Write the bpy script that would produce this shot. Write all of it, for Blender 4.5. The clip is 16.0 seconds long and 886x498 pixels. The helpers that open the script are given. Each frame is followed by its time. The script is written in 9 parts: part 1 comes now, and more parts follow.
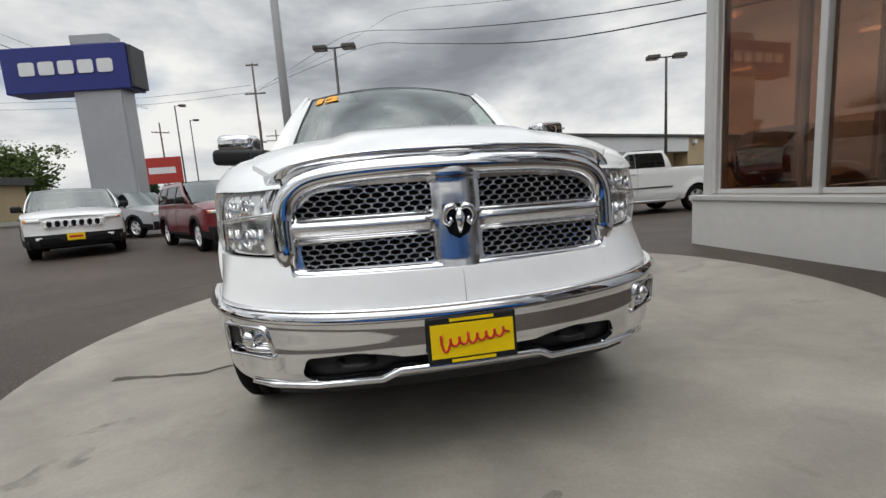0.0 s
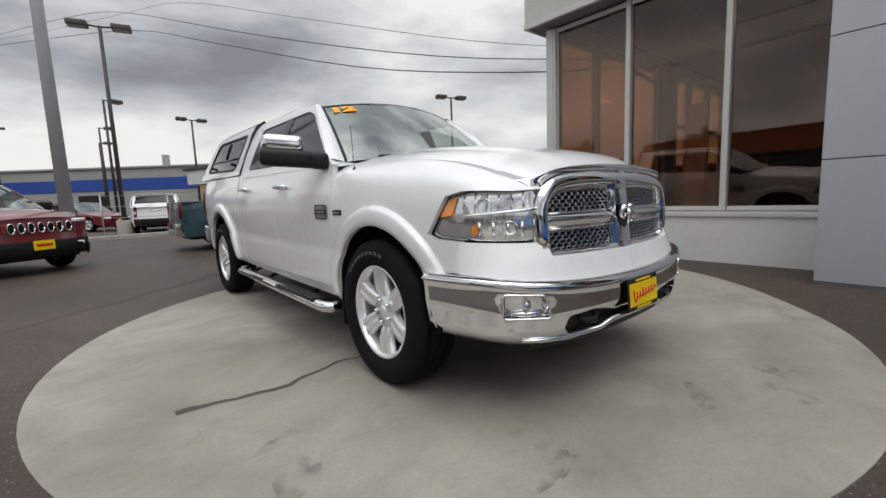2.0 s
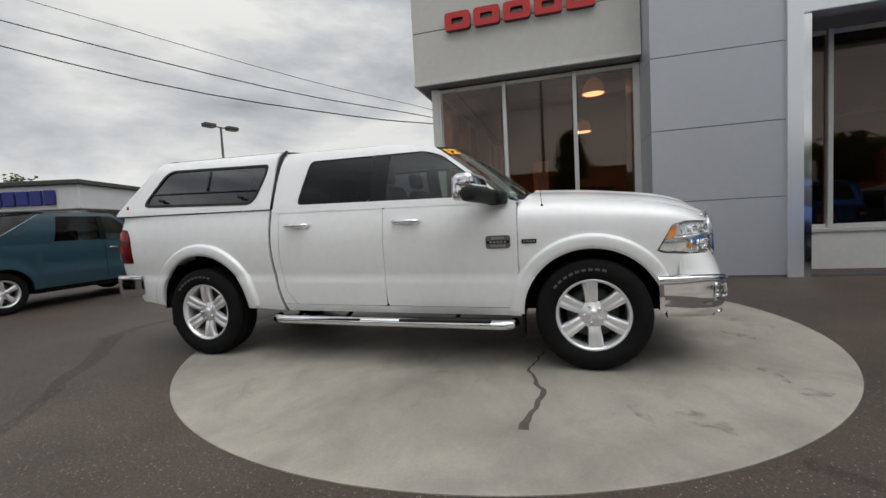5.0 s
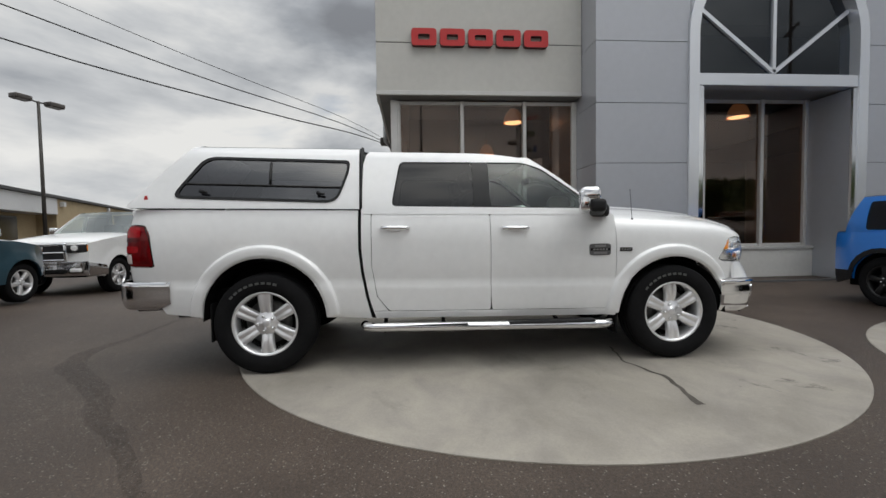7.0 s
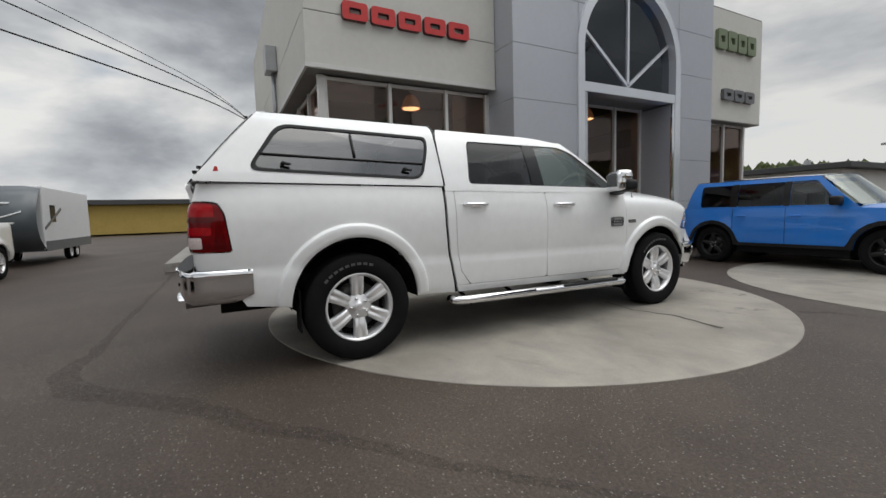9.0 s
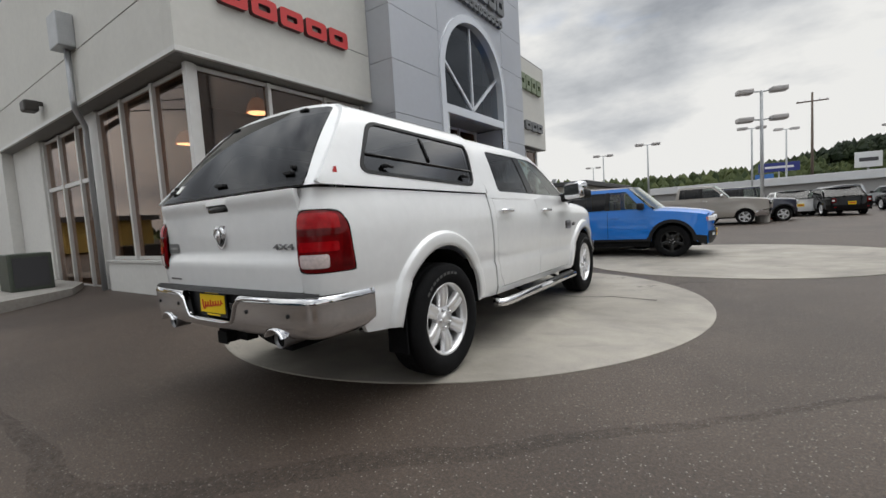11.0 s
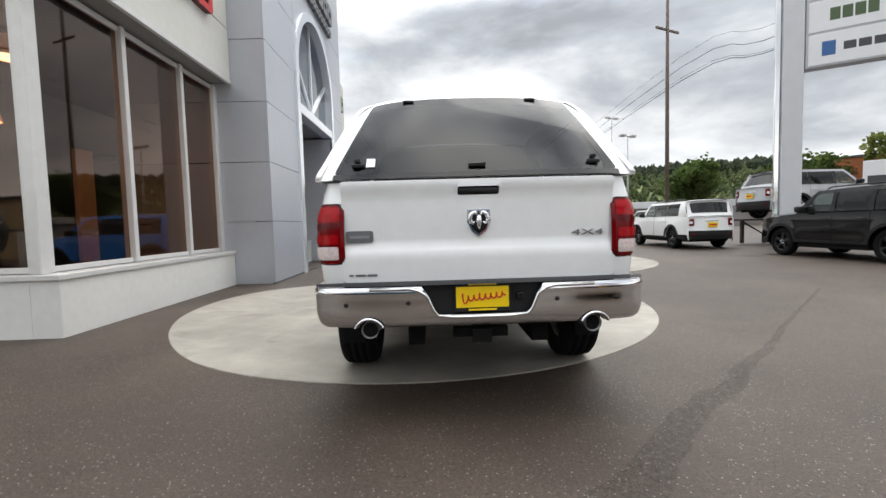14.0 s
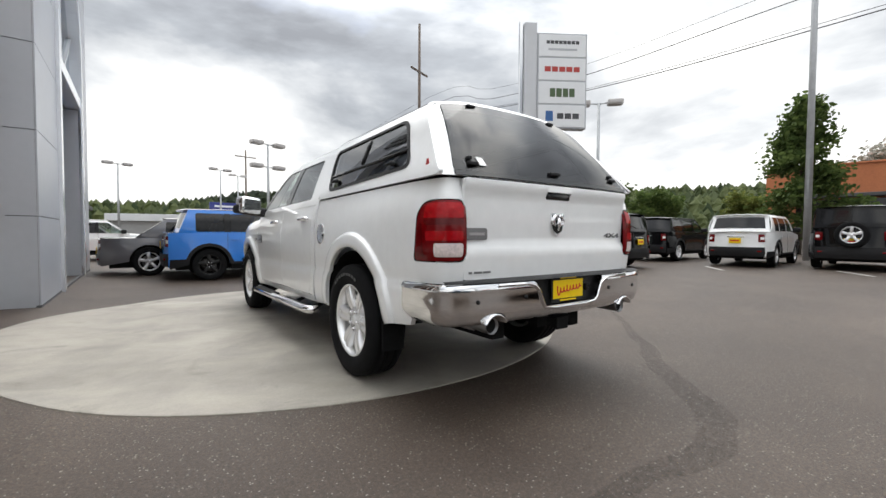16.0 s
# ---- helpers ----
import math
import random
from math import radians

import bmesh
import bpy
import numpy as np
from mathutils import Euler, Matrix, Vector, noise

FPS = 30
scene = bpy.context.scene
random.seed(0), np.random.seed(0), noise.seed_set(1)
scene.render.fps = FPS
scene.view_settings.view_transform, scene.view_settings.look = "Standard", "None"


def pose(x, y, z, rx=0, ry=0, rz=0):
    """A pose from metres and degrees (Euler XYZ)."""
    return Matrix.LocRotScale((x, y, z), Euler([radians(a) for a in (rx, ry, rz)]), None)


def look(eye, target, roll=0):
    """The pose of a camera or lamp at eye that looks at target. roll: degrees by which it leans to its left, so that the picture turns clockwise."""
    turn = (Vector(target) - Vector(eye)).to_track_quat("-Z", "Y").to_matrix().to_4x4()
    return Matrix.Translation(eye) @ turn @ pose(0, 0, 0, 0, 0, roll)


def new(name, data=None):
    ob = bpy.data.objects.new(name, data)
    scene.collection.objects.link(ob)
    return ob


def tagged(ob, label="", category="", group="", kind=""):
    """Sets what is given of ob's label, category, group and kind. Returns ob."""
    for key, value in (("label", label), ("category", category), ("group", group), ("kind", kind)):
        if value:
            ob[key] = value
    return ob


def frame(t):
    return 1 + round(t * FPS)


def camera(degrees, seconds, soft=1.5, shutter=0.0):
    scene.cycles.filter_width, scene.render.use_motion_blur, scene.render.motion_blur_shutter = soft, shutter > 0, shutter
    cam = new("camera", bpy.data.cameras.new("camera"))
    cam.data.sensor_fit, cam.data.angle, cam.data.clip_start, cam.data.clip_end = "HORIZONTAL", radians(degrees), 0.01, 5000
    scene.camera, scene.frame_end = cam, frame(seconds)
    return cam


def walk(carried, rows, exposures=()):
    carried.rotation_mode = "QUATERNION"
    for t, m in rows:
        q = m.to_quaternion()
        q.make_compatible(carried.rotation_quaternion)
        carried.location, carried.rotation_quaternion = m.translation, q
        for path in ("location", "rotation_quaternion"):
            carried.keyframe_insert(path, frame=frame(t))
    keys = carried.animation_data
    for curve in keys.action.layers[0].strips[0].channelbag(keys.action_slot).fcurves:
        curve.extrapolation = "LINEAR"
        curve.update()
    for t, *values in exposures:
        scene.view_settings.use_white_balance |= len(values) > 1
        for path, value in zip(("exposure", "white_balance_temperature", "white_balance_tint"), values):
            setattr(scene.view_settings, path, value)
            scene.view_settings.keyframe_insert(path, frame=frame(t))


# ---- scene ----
cam = camera(92.4, 16.0)
PATH = [
    (0, (-0.326, -4.16, 1.045), (0.022, -2.21, 0.766), -3.9),
    (0.5, (-0.73, -4.129, 1.049), (-0.104, -2.24, 0.844), -3.1),
    (1, (-1.204, -4.104, 1.06), (-0.269, -2.345, 0.881), -1.5),
    (1.5, (-1.713, -3.945, 1.082), (-0.635, -2.271, 0.89), -2.7),
    (2, (-2.186, -3.807, 1.068), (-0.92, -2.278, 0.822), -2.2),
    (2.5, (-2.637, -3.539, 1.087), (-1.237, -2.135, 0.819), -5.6),
    (3, (-3.06, -3.273, 1.069), (-1.461, -2.108, 0.776), -5.0),
    (3.5, (-3.4, -2.891, 1.069), (-1.67, -1.918, 0.82), -3.0),
    (4, (-3.692, -2.48, 1.099), (-1.863, -1.682, 0.954), -2.0),
    (4.5, (-4.029, -2.064, 1.122), (-2.146, -1.407, 0.97), -2.7),
    (5, (-4.23, -1.561, 1.174), (-2.311, -1.011, 1.045), -3.1),
    (5.2, (-4.302, -1.387, 1.126), (-2.364, -0.904, 1.032), -1.2),
    (5.72, (-4.493, -0.87, 1.147), (-2.522, -0.545, 1.064), -1.1),
    (6.25, (-4.57, -0.287, 1.166), (-2.576, -0.156, 1.081), -1.1),
    (6.78, (-4.567, 0.318, 1.177), (-2.571, 0.24, 1.079), -1.2),
    (7.5, (-4.513, 1.113, 1.181), (-2.537, 0.815, 1.104), -0.1),
    (8, (-4.481, 1.686, 1.183), (-2.552, 1.176, 1.046), -0.9),
    (8.2, (-4.442, 1.871, 1.149), (-2.539, 1.27, 1.012), -1.5),
    (8.72, (-4.302, 2.427, 1.139), (-2.478, 1.621, 0.982), -1.7),
    (9.25, (-4.007, 2.959, 1.133), (-2.302, 1.927, 0.961), -1.8),
    (9.78, (-3.624, 3.442, 1.134), (-2.072, 2.192, 0.954), -1.9),
    (10.3, (-3.224, 3.854, 1.145), (-1.842, 2.42, 0.966), -2.1),
    (10.5, (-3.109, 4.01, 1.131), (-1.829, 2.48, 0.981), -2.7),
    (11, (-2.726, 4.356, 1.173), (-1.598, 2.711, 1.028), -3.6),
    (11.5, (-2.335, 4.733, 1.173), (-1.413, 2.965, 1.01), -2.7),
    (12, (-1.827, 4.973, 1.181), (-1.07, 3.126, 1.042), -2.6),
    (12.5, (-1.325, 5.175, 1.149), (-0.75, 3.264, 1.02), -4.8),
    (13, (-0.794, 5.246, 1.143), (-0.426, 3.282, 1.054), -3.9),
    (13.5, (-0.253, 5.288, 1.131), (-0.023, 3.303, 1.049), -1.4),
    (14, (0.273, 5.321, 1.134), (0.22, 3.325, 1.016), -1.6),
    (14.5, (0.795, 5.243, 1.126), (0.41, 3.284, 1.008), -1.3),
    (15, (1.308, 5.181, 1.098), (0.58, 3.324, 0.947), -1.5),
    (15.5, (1.774, 4.978, 1.087), (0.715, 3.288, 0.951), -0.8),
    (16, (2.246, 4.74, 1.07), (1.081, 3.115, 1.0), 0.3),
]
walk(cam, [(t, look(eye, target, roll)) for t, eye, target, roll in PATH],
     [(0, -0.16), (1, -0.19), (2.5, -0.19), (5, -0.31), (8, -0.27), (10.5, -0.13), (11.5, 0.12), (12.5, 0.48), (13.5, 0.56), (14.5, 0.72), (16, 0.57)])

# ---- world, sun ----
world = bpy.data.worlds.new("overcast_sky")
scene.world = world
world.use_nodes = True
wn, wl = world.node_tree.nodes, world.node_tree.links
wn.clear()
w_out = wn.new("ShaderNodeOutputWorld")
w_bg = wn.new("ShaderNodeBackground")
w_geo = wn.new("ShaderNodeTexCoord")
w_sky = wn.new("ShaderNodeTexSky")
w_sky.sky_type, w_sky.sun_disc = "NISHITA", False
w_sky.sun_elevation, w_sky.sun_rotation = radians(50), radians(200)
w_sep = wn.new("ShaderNodeSeparateXYZ")
wl.new(w_geo.outputs["Generated"], w_sep.inputs[0])
# the view direction, squeezed upright so that the clouds lie flat
w_flat = wn.new("ShaderNodeVectorMath"); w_flat.operation = "MULTIPLY"
w_flat.inputs[1].default_value = (1.0, 1.0, 2.6)
wl.new(w_geo.outputs["Generated"], w_flat.inputs[0])


def world_noise(scale, detail, rough, distortion, offset):
    mp = wn.new("ShaderNodeMapping")
    mp.inputs["Location"].default_value = offset
    wl.new(w_flat.outputs[0], mp.inputs["Vector"])
    n = wn.new("ShaderNodeTexNoise")
    n.inputs["Scale"].default_value, n.inputs["Detail"].default_value = scale, detail
    n.inputs["Roughness"].default_value, n.inputs["Distortion"].default_value = rough, distortion
    wl.new(mp.outputs[0], n.inputs["Vector"])
    return n.outputs["Fac"]


def world_ramp(src, stops):
    r = wn.new("ShaderNodeValToRGB")
    while len(r.color_ramp.elements) < len(stops):
        r.color_ramp.elements.new(0.5)
    for e, (p, c) in zip(r.color_ramp.elements, stops):
        e.position, e.color = p, (*c, 1)
    wl.new(src, r.inputs[0])
    return r.outputs[0]


w_big = world_noise(1.7, 7.0, 0.54, 0.15, (3.1, 1.7, 0.4))
# pale along the horizon, greyer where the deck is seen from below
w_band = world_ramp(w_sep.outputs["Z"], [(0.0, (0.60, 0.60, 0.60)), (0.10, (0.56, 0.56, 0.56)), (0.24, (0.455, 0.455, 0.455)), (0.45, (0.465, 0.465, 0.465)), (0.75, (0.50, 0.50, 0.50))])
w_off = wn.new("ShaderNodeMath"); w_off.operation = "SUBTRACT"; w_off.inputs[1].default_value = 0.5
wl.new(w_band, w_off.inputs[0])
w_dense = wn.new("ShaderNodeMath"); w_dense.operation = "ADD"
# the cover is thinner over the street
w_lean = wn.new("ShaderNodeVectorMath"); w_lean.operation = "DOT_PRODUCT"
w_lean.inputs[1].default_value = (-0.012, -0.080, 0.0)
wl.new(w_geo.outputs["Generated"], w_lean.inputs[0])
w_thin = wn.new("ShaderNodeMath"); w_thin.operation = "MAXIMUM"; w_thin.inputs[1].default_value = 0.0
wl.new(w_lean.outputs["Value"], w_thin.inputs[0])
w_sum = wn.new("ShaderNodeMath"); w_sum.operation = "ADD"
wl.new(w_off.outputs[0], w_sum.inputs[0]); wl.new(w_thin.outputs[0], w_sum.inputs[1])
wl.new(w_big, w_dense.inputs[0]); wl.new(w_sum.outputs[0], w_dense.inputs[1])
w_cloud = world_ramp(w_dense.outputs[0], [(0.31, (0.28, 0.295, 0.33)), (0.41, (0.43, 0.457, 0.505)), (0.51, (0.72, 0.742, 0.78)), (0.60, (1.02, 1.02, 1.02))])
# brighter towards the hidden sun
w_dot = wn.new("ShaderNodeVectorMath"); w_dot.operation = "DOT_PRODUCT"
w_dot.inputs[1].default_value = Vector((-0.22, -0.36, 0.90)).normalized()
wl.new(w_geo.outputs["Generated"], w_dot.inputs[0])
w_glow = wn.new("ShaderNodeMapRange")
w_glow.interpolation_type = "SMOOTHSTEP"
for k, v in (("From Min", 0.62), ("From Max", 1.0), ("To Min", 1.0), ("To Max", 1.75)):
    w_glow.inputs[k].default_value = v
wl.new(w_dot.outputs["Value"], w_glow.inputs["Value"])
# low down the deck is paler over the back of the place than over the street
w_low = wn.new("ShaderNodeMapRange")
for k, v in (("From Min", -0.8), ("From Max", 0.8), ("To Min", 0.84), ("To Max", 0.98)):
    w_low.inputs[k].default_value = v
wl.new(w_sep.outputs["Y"], w_low.inputs["Value"])
w_side = wn.new("ShaderNodeMath"); w_side.operation = "MULTIPLY"
wl.new(w_glow.outputs[0], w_side.inputs[0]); wl.new(w_low.outputs[0], w_side.inputs[1])
# the deck is thinner and brighter overhead than along the horizon
w_deck = wn.new("ShaderNodeMapRange")
w_deck.interpolation_type = "SMOOTHSTEP"
for k, v in (("From Min", 0.35), ("From Max", 0.95), ("To Min", 1.0), ("To Max", 2.25)):
    w_deck.inputs[k].default_value = v
wl.new(w_sep.outputs["Z"], w_deck.inputs["Value"])
w_gain = wn.new("ShaderNodeMath"); w_gain.operation = "MULTIPLY"
wl.new(w_side.outputs[0], w_gain.inputs[0]); wl.new(w_deck.outputs[0], w_gain.inputs[1])
w_tint = wn.new("ShaderNodeMixRGB"); w_tint.blend_type = "MULTIPLY"; w_tint.inputs[0].default_value = 1.0
w_tint.inputs[2].default_value = (0.997, 0.995, 0.972, 1)
wl.new(w_cloud, w_tint.inputs[1])
w_scaled = wn.new("ShaderNodeVectorMath"); w_scaled.operation = "SCALE"
wl.new(w_tint.outputs[0], w_scaled.inputs[0]); wl.new(w_gain.outputs[0], w_scaled.inputs["Scale"])
# clear gaps, where the blue shows
w_gap = world_ramp(world_noise(2.2, 5.0, 0.5, 0.2, (7.3, 4.4, 0.0)), [(0.61, (0, 0, 0)), (0.78, (0.85, 0.85, 0.85))])
w_blue = wn.new("ShaderNodeVectorMath"); w_blue.operation = "SCALE"; w_blue.inputs["Scale"].default_value = 0.11
wl.new(w_sky.outputs[0], w_blue.inputs[0])
w_mix = wn.new("ShaderNodeMixRGB")
wl.new(w_gap, w_mix.inputs[0]); wl.new(w_scaled.outputs[0], w_mix.inputs[1]); wl.new(w_blue.outputs[0], w_mix.inputs[2])
wl.new(w_mix.outputs[0], w_bg.inputs["Color"])
w_bg.inputs["Strength"].default_value = 1.0
wl.new(w_bg.outputs[0], w_out.inputs["Surface"])

sun = new("sun", bpy.data.lights.new("sun", "SUN"))
sun.data.energy, sun.data.angle, sun.data.color = 0.5, radians(40), (1.0, 0.98, 0.95)
sun.matrix_world = look((-14, -24, 50), (0, 0, 0))

# ---- materials ----
def material(name, color, rough=0.6, metal=0.0, coat=0.0, spec=0.5, vary=0.0, scale=6.0, bump=0.0, bump_scale=60.0, fleck=None, rand=0.0):
    """A Principled material: its colour varied by noise at two scales, with fine relief."""
    m = bpy.data.materials.new(name)
    m.use_nodes = True
    nt = m.node_tree
    b = nt.nodes["Principled BSDF"]
    b.inputs["Base Color"].default_value = (*color, 1)
    b.inputs["Roughness"].default_value, b.inputs["Metallic"].default_value = rough, metal
    b.inputs["Coat Weight"].default_value, b.inputs["Coat Roughness"].default_value = coat, 0.03
    b.inputs["Specular IOR Level"].default_value = spec
    co = nt.nodes.new("ShaderNodeTexCoord")
    out = None
    if vary:
        n1, n2 = nt.nodes.new("ShaderNodeTexNoise"), nt.nodes.new("ShaderNodeTexNoise")
        n1.inputs["Scale"].default_value, n2.inputs["Scale"].default_value = scale, scale * 9
        n1.inputs["Detail"].default_value, n2.inputs["Detail"].default_value = 6, 3
        for n in (n1, n2):
            nt.links.new(co.outputs["Object"], n.inputs["Vector"])
        add = nt.nodes.new("ShaderNodeMath"); add.operation = "ADD"
        nt.links.new(n1.outputs["Fac"], add.inputs[0]); nt.links.new(n2.outputs["Fac"], add.inputs[1])
        mr = nt.nodes.new("ShaderNodeMapRange")
        for k, v in (("From Min", 0.6), ("From Max", 1.4), ("To Min", 1 - vary), ("To Max", 1 + vary)):
            mr.inputs[k].default_value = v
        nt.links.new(add.outputs[0], mr.inputs["Value"])
        sc = nt.nodes.new("ShaderNodeVectorMath"); sc.operation = "SCALE"
        sc.inputs[0].default_value = color
        nt.links.new(mr.outputs[0], sc.inputs["Scale"])
        out = sc.outputs[0]
        nt.links.new(out, b.inputs["Base Color"])
    if rand and out:
        oi = nt.nodes.new("ShaderNodeObjectInfo")
        mr2 = nt.nodes.new("ShaderNodeMapRange")
        mr2.inputs["To Min"].default_value, mr2.inputs["To Max"].default_value = 1 - rand, 1 + rand
        nt.links.new(oi.outputs["Random"], mr2.inputs["Value"])
        s2 = nt.nodes.new("ShaderNodeVectorMath"); s2.operation = "SCALE"
        nt.links.new(out, s2.inputs[0]); nt.links.new(mr2.outputs[0], s2.inputs["Scale"])
        nt.links.new(s2.outputs[0], b.inputs["Base Color"])
    if bump:
        nb = nt.nodes.new("ShaderNodeTexNoise")
        nb.inputs["Scale"].default_value, nb.inputs["Detail"].default_value = bump_scale, 4
        nt.links.new(co.outputs["Object"], nb.inputs["Vector"])
        bp = nt.nodes.new("ShaderNodeBump")
        bp.inputs["Strength"].default_value, bp.inputs["Distance"].default_value = bump, 0.01
        nt.links.new(nb.outputs["Fac"], bp.inputs["Height"])
        nt.links.new(bp.outputs[0], b.inputs["Normal"])
    return m


def tinted_glass(name, tint, clear, rough=0.02, ior=1.75, sheen=(1, 1, 1)):
    """Thin glass: it lets part of the light straight through and mirrors by Fresnel."""
    m = bpy.data.materials.new(name)
    m.use_nodes = True
    nt = m.node_tree
    nt.nodes.clear()
    o = nt.nodes.new("ShaderNodeOutputMaterial")
    tr, df, gl = nt.nodes.new("ShaderNodeBsdfTransparent"), nt.nodes.new("ShaderNodeBsdfDiffuse"), nt.nodes.new("ShaderNodeBsdfGlossy")
    tr.inputs["Color"].default_value = (*tint, 1)
    df.inputs["Color"].default_value = (0.02, 0.02, 0.02, 1)
    gl.inputs["Roughness"].default_value = rough
    gl.inputs["Color"].default_value = (*sheen, 1)
    mx, my = nt.nodes.new("ShaderNodeMixShader"), nt.nodes.new("ShaderNodeMixShader")
    # mirror share by the angle of view, alike on both sides of the pane
    f0 = ((ior - 1) / (ior + 1)) ** 2
    lw = nt.nodes.new("ShaderNodeLayerWeight")
    lw.inputs["Blend"].default_value = 0.5
    pw, mr = nt.nodes.new("ShaderNodeMath"), nt.nodes.new("ShaderNodeMapRange")
    pw.operation, pw.inputs[1].default_value = "POWER", 5.0
    mr.inputs["To Min"].default_value = f0
    nt.links.new(lw.outputs["Facing"], pw.inputs[0]); nt.links.new(pw.outputs[0], mr.inputs["Value"])
    mx.inputs[0].default_value = clear
    nt.links.new(df.outputs[0], mx.inputs[1]); nt.links.new(tr.outputs[0], mx.inputs[2])
    nt.links.new(mr.outputs[0], my.inputs[0])
    nt.links.new(mx.outputs[0], my.inputs[1]); nt.links.new(gl.outputs[0], my.inputs[2])
    nt.links.new(my.outputs[0], o.inputs["Surface"])
    return m


def glow(name, color, strength):
    m = material(name, color, 0.5)
    b = m.node_tree.nodes["Principled BSDF"]
    b.inputs["Emission Color"].default_value, b.inputs["Emission Strength"].default_value = (*color, 1), strength
    return m


def car_paint(name, color, rough=0.28, coat=1.0, spec=0.5):
    return material(name, color, rough, 0.0, coat, spec, 0.04, 1.5)


M = {}
M["white_paint"] = car_paint("white_car_paint", (0.84, 0.845, 0.84))
M["chrome"] = material("chrome", (0.80, 0.80, 0.81), 0.06, 1.0)
M["dull_metal"] = material("brushed_metal", (0.55, 0.55, 0.56), 0.3, 1.0, vary=0.1, scale=20)
M["alloy"] = material("polished_alloy", (0.80, 0.80, 0.81), 0.2, 0.6, vary=0.05, scale=10)
M["black_plastic"] = material("black_plastic", (0.014, 0.014, 0.015), 0.5, spec=0.25, vary=0.2, scale=15, bump=0.15, bump_scale=400)
M["black_gloss"] = material("black_gloss", (0.010, 0.010, 0.010), 0.12, spec=0.3)
M["rubber"] = material("tyre_rubber", (0.010, 0.010, 0.0105), 0.85, spec=0.1, vary=0.25, scale=12, bump=0.2, bump_scale=120)
M["under"] = material("underbody", (0.010, 0.010, 0.010), 0.85, spec=0.1, vary=0.3, scale=8)
M["tail_red"] = material("tail_lamp_red", (0.15, 0.0015, 0.003), 0.12, coat=0.06, spec=0.25, vary=0.35, scale=25)
M["tail_dark"] = material("tail_lamp_dark_red", (0.10, 0.001, 0.002), 0.14, coat=0.06, spec=0.25, vary=0.3, scale=40)
M["lamp_white"] = material("lamp_clear", (0.92, 0.92, 0.92), 0.22, 0.15, coat=0.5, vary=0.25, scale=45)
M["grille_mesh"] = material("dark_chrome_mesh", (0.58, 0.58, 0.59), 0.18, 0.95)
M["tail_clear"] = material("tail_lamp_clear", (0.82, 0.70, 0.68), 0.15, 0.2, vary=0.3, scale=60)
M["tail_mid"] = material("tail_lamp_bright_red", (0.34, 0.003, 0.006), 0.12, coat=0.06, spec=0.25, vary=0.35, scale=45)
M["lamp_bowl"] = material("silvered_plastic", (0.90, 0.90, 0.91), 0.13, 0.85, vary=0.25, scale=18)
M["wheel_chrome"] = material("polished_wheel", (0.86, 0.86, 0.865), 0.26, 0.62, coat=0.4, vary=0.05, scale=12)
M["canopy_glass"] = tinted_glass("canopy_glass", (0.10, 0.10, 0.11), 0.93, ior=2.1)
M["grille_chrome"] = material("satin_chrome", (0.74, 0.74, 0.75), 0.17, 1.0, vary=0.05, scale=8)
M["amber"] = material("amber_lens", (0.95, 0.30, 0.02), 0.12, coat=1.0, vary=0.2, scale=40)
M["lens"] = tinted_glass("clear_lens", (0.97, 0.98, 0.98), 1.0, ior=1.45)
M["privacy"] = tinted_glass("privacy_glass", (0.10, 0.10, 0.11), 0.97, ior=1.46)
M["window"] = tinted_glass("car_window", (0.55, 0.62, 0.58), 0.97, ior=1.62)
M["windshield"] = tinted_glass("windscreen_glass", (0.66, 0.74, 0.70), 0.97, ior=3.0, sheen=(0.95, 1.0, 0.97))
M["yellow"] = material("yellow_plate", (0.85, 0.58, 0.0), 0.4, vary=0.04, scale=20)
M["plate_red"] = material("red_ink", (0.55, 0.02, 0.015), 0.5)
M["dash"] = material("grey_dash", (0.20, 0.19, 0.175), 0.6, vary=0.1, scale=8)
M["seat"] = material("dark_leather", (0.085, 0.075, 0.065), 0.55, vary=0.2, scale=10)
M["disc_metal"] = material("worn_brake_disc", (0.10, 0.098, 0.095), 0.45, 0.8, vary=0.3, scale=30)
M["badge"] = material("badge_pewter", (0.24, 0.24, 0.245), 0.35, 0.8, vary=0.2, scale=60)
M["sticker_yellow"] = material("orange_sticker", (0.95, 0.40, 0.015), 0.5)
M["sticker_white"] = material("white_sticker", (0.75, 0.75, 0.73), 0.5, vary=0.1, scale=80)
M["sticker_red"] = material("red_sticker", (0.5, 0.03, 0.03), 0.5)


# ---- mesh helpers ----
def part(name, bm, mat, parent=None, label="", loc=None, smooth=True):
    """Links a bmesh as one mesh object, under a thing or a part."""
    me = bpy.data.meshes.new(name)
    bm.to_mesh(me)
    bm.free()
    me.materials.append(mat)
    if smooth:
        me.polygons.foreach_set("use_smooth", [True] * len(me.polygons))
    return link(name, me, parent, label, loc)


def link(name, me, parent=None, label="", loc=None):
    ob = new(name, me)
    if parent:
        ob.parent = parent
    if loc is not None:
        ob.matrix_local = loc if isinstance(loc, Matrix) else Matrix.Translation(loc)
    if label:
        ob["label"] = label
    return ob


def thing(name, label, category, m=None, group="", kind=""):
    ob = new(name)
    ob.empty_display_size = 0.2
    if m is not None:
        ob.matrix_basis = m
    return tagged(ob, label, category, group, kind)


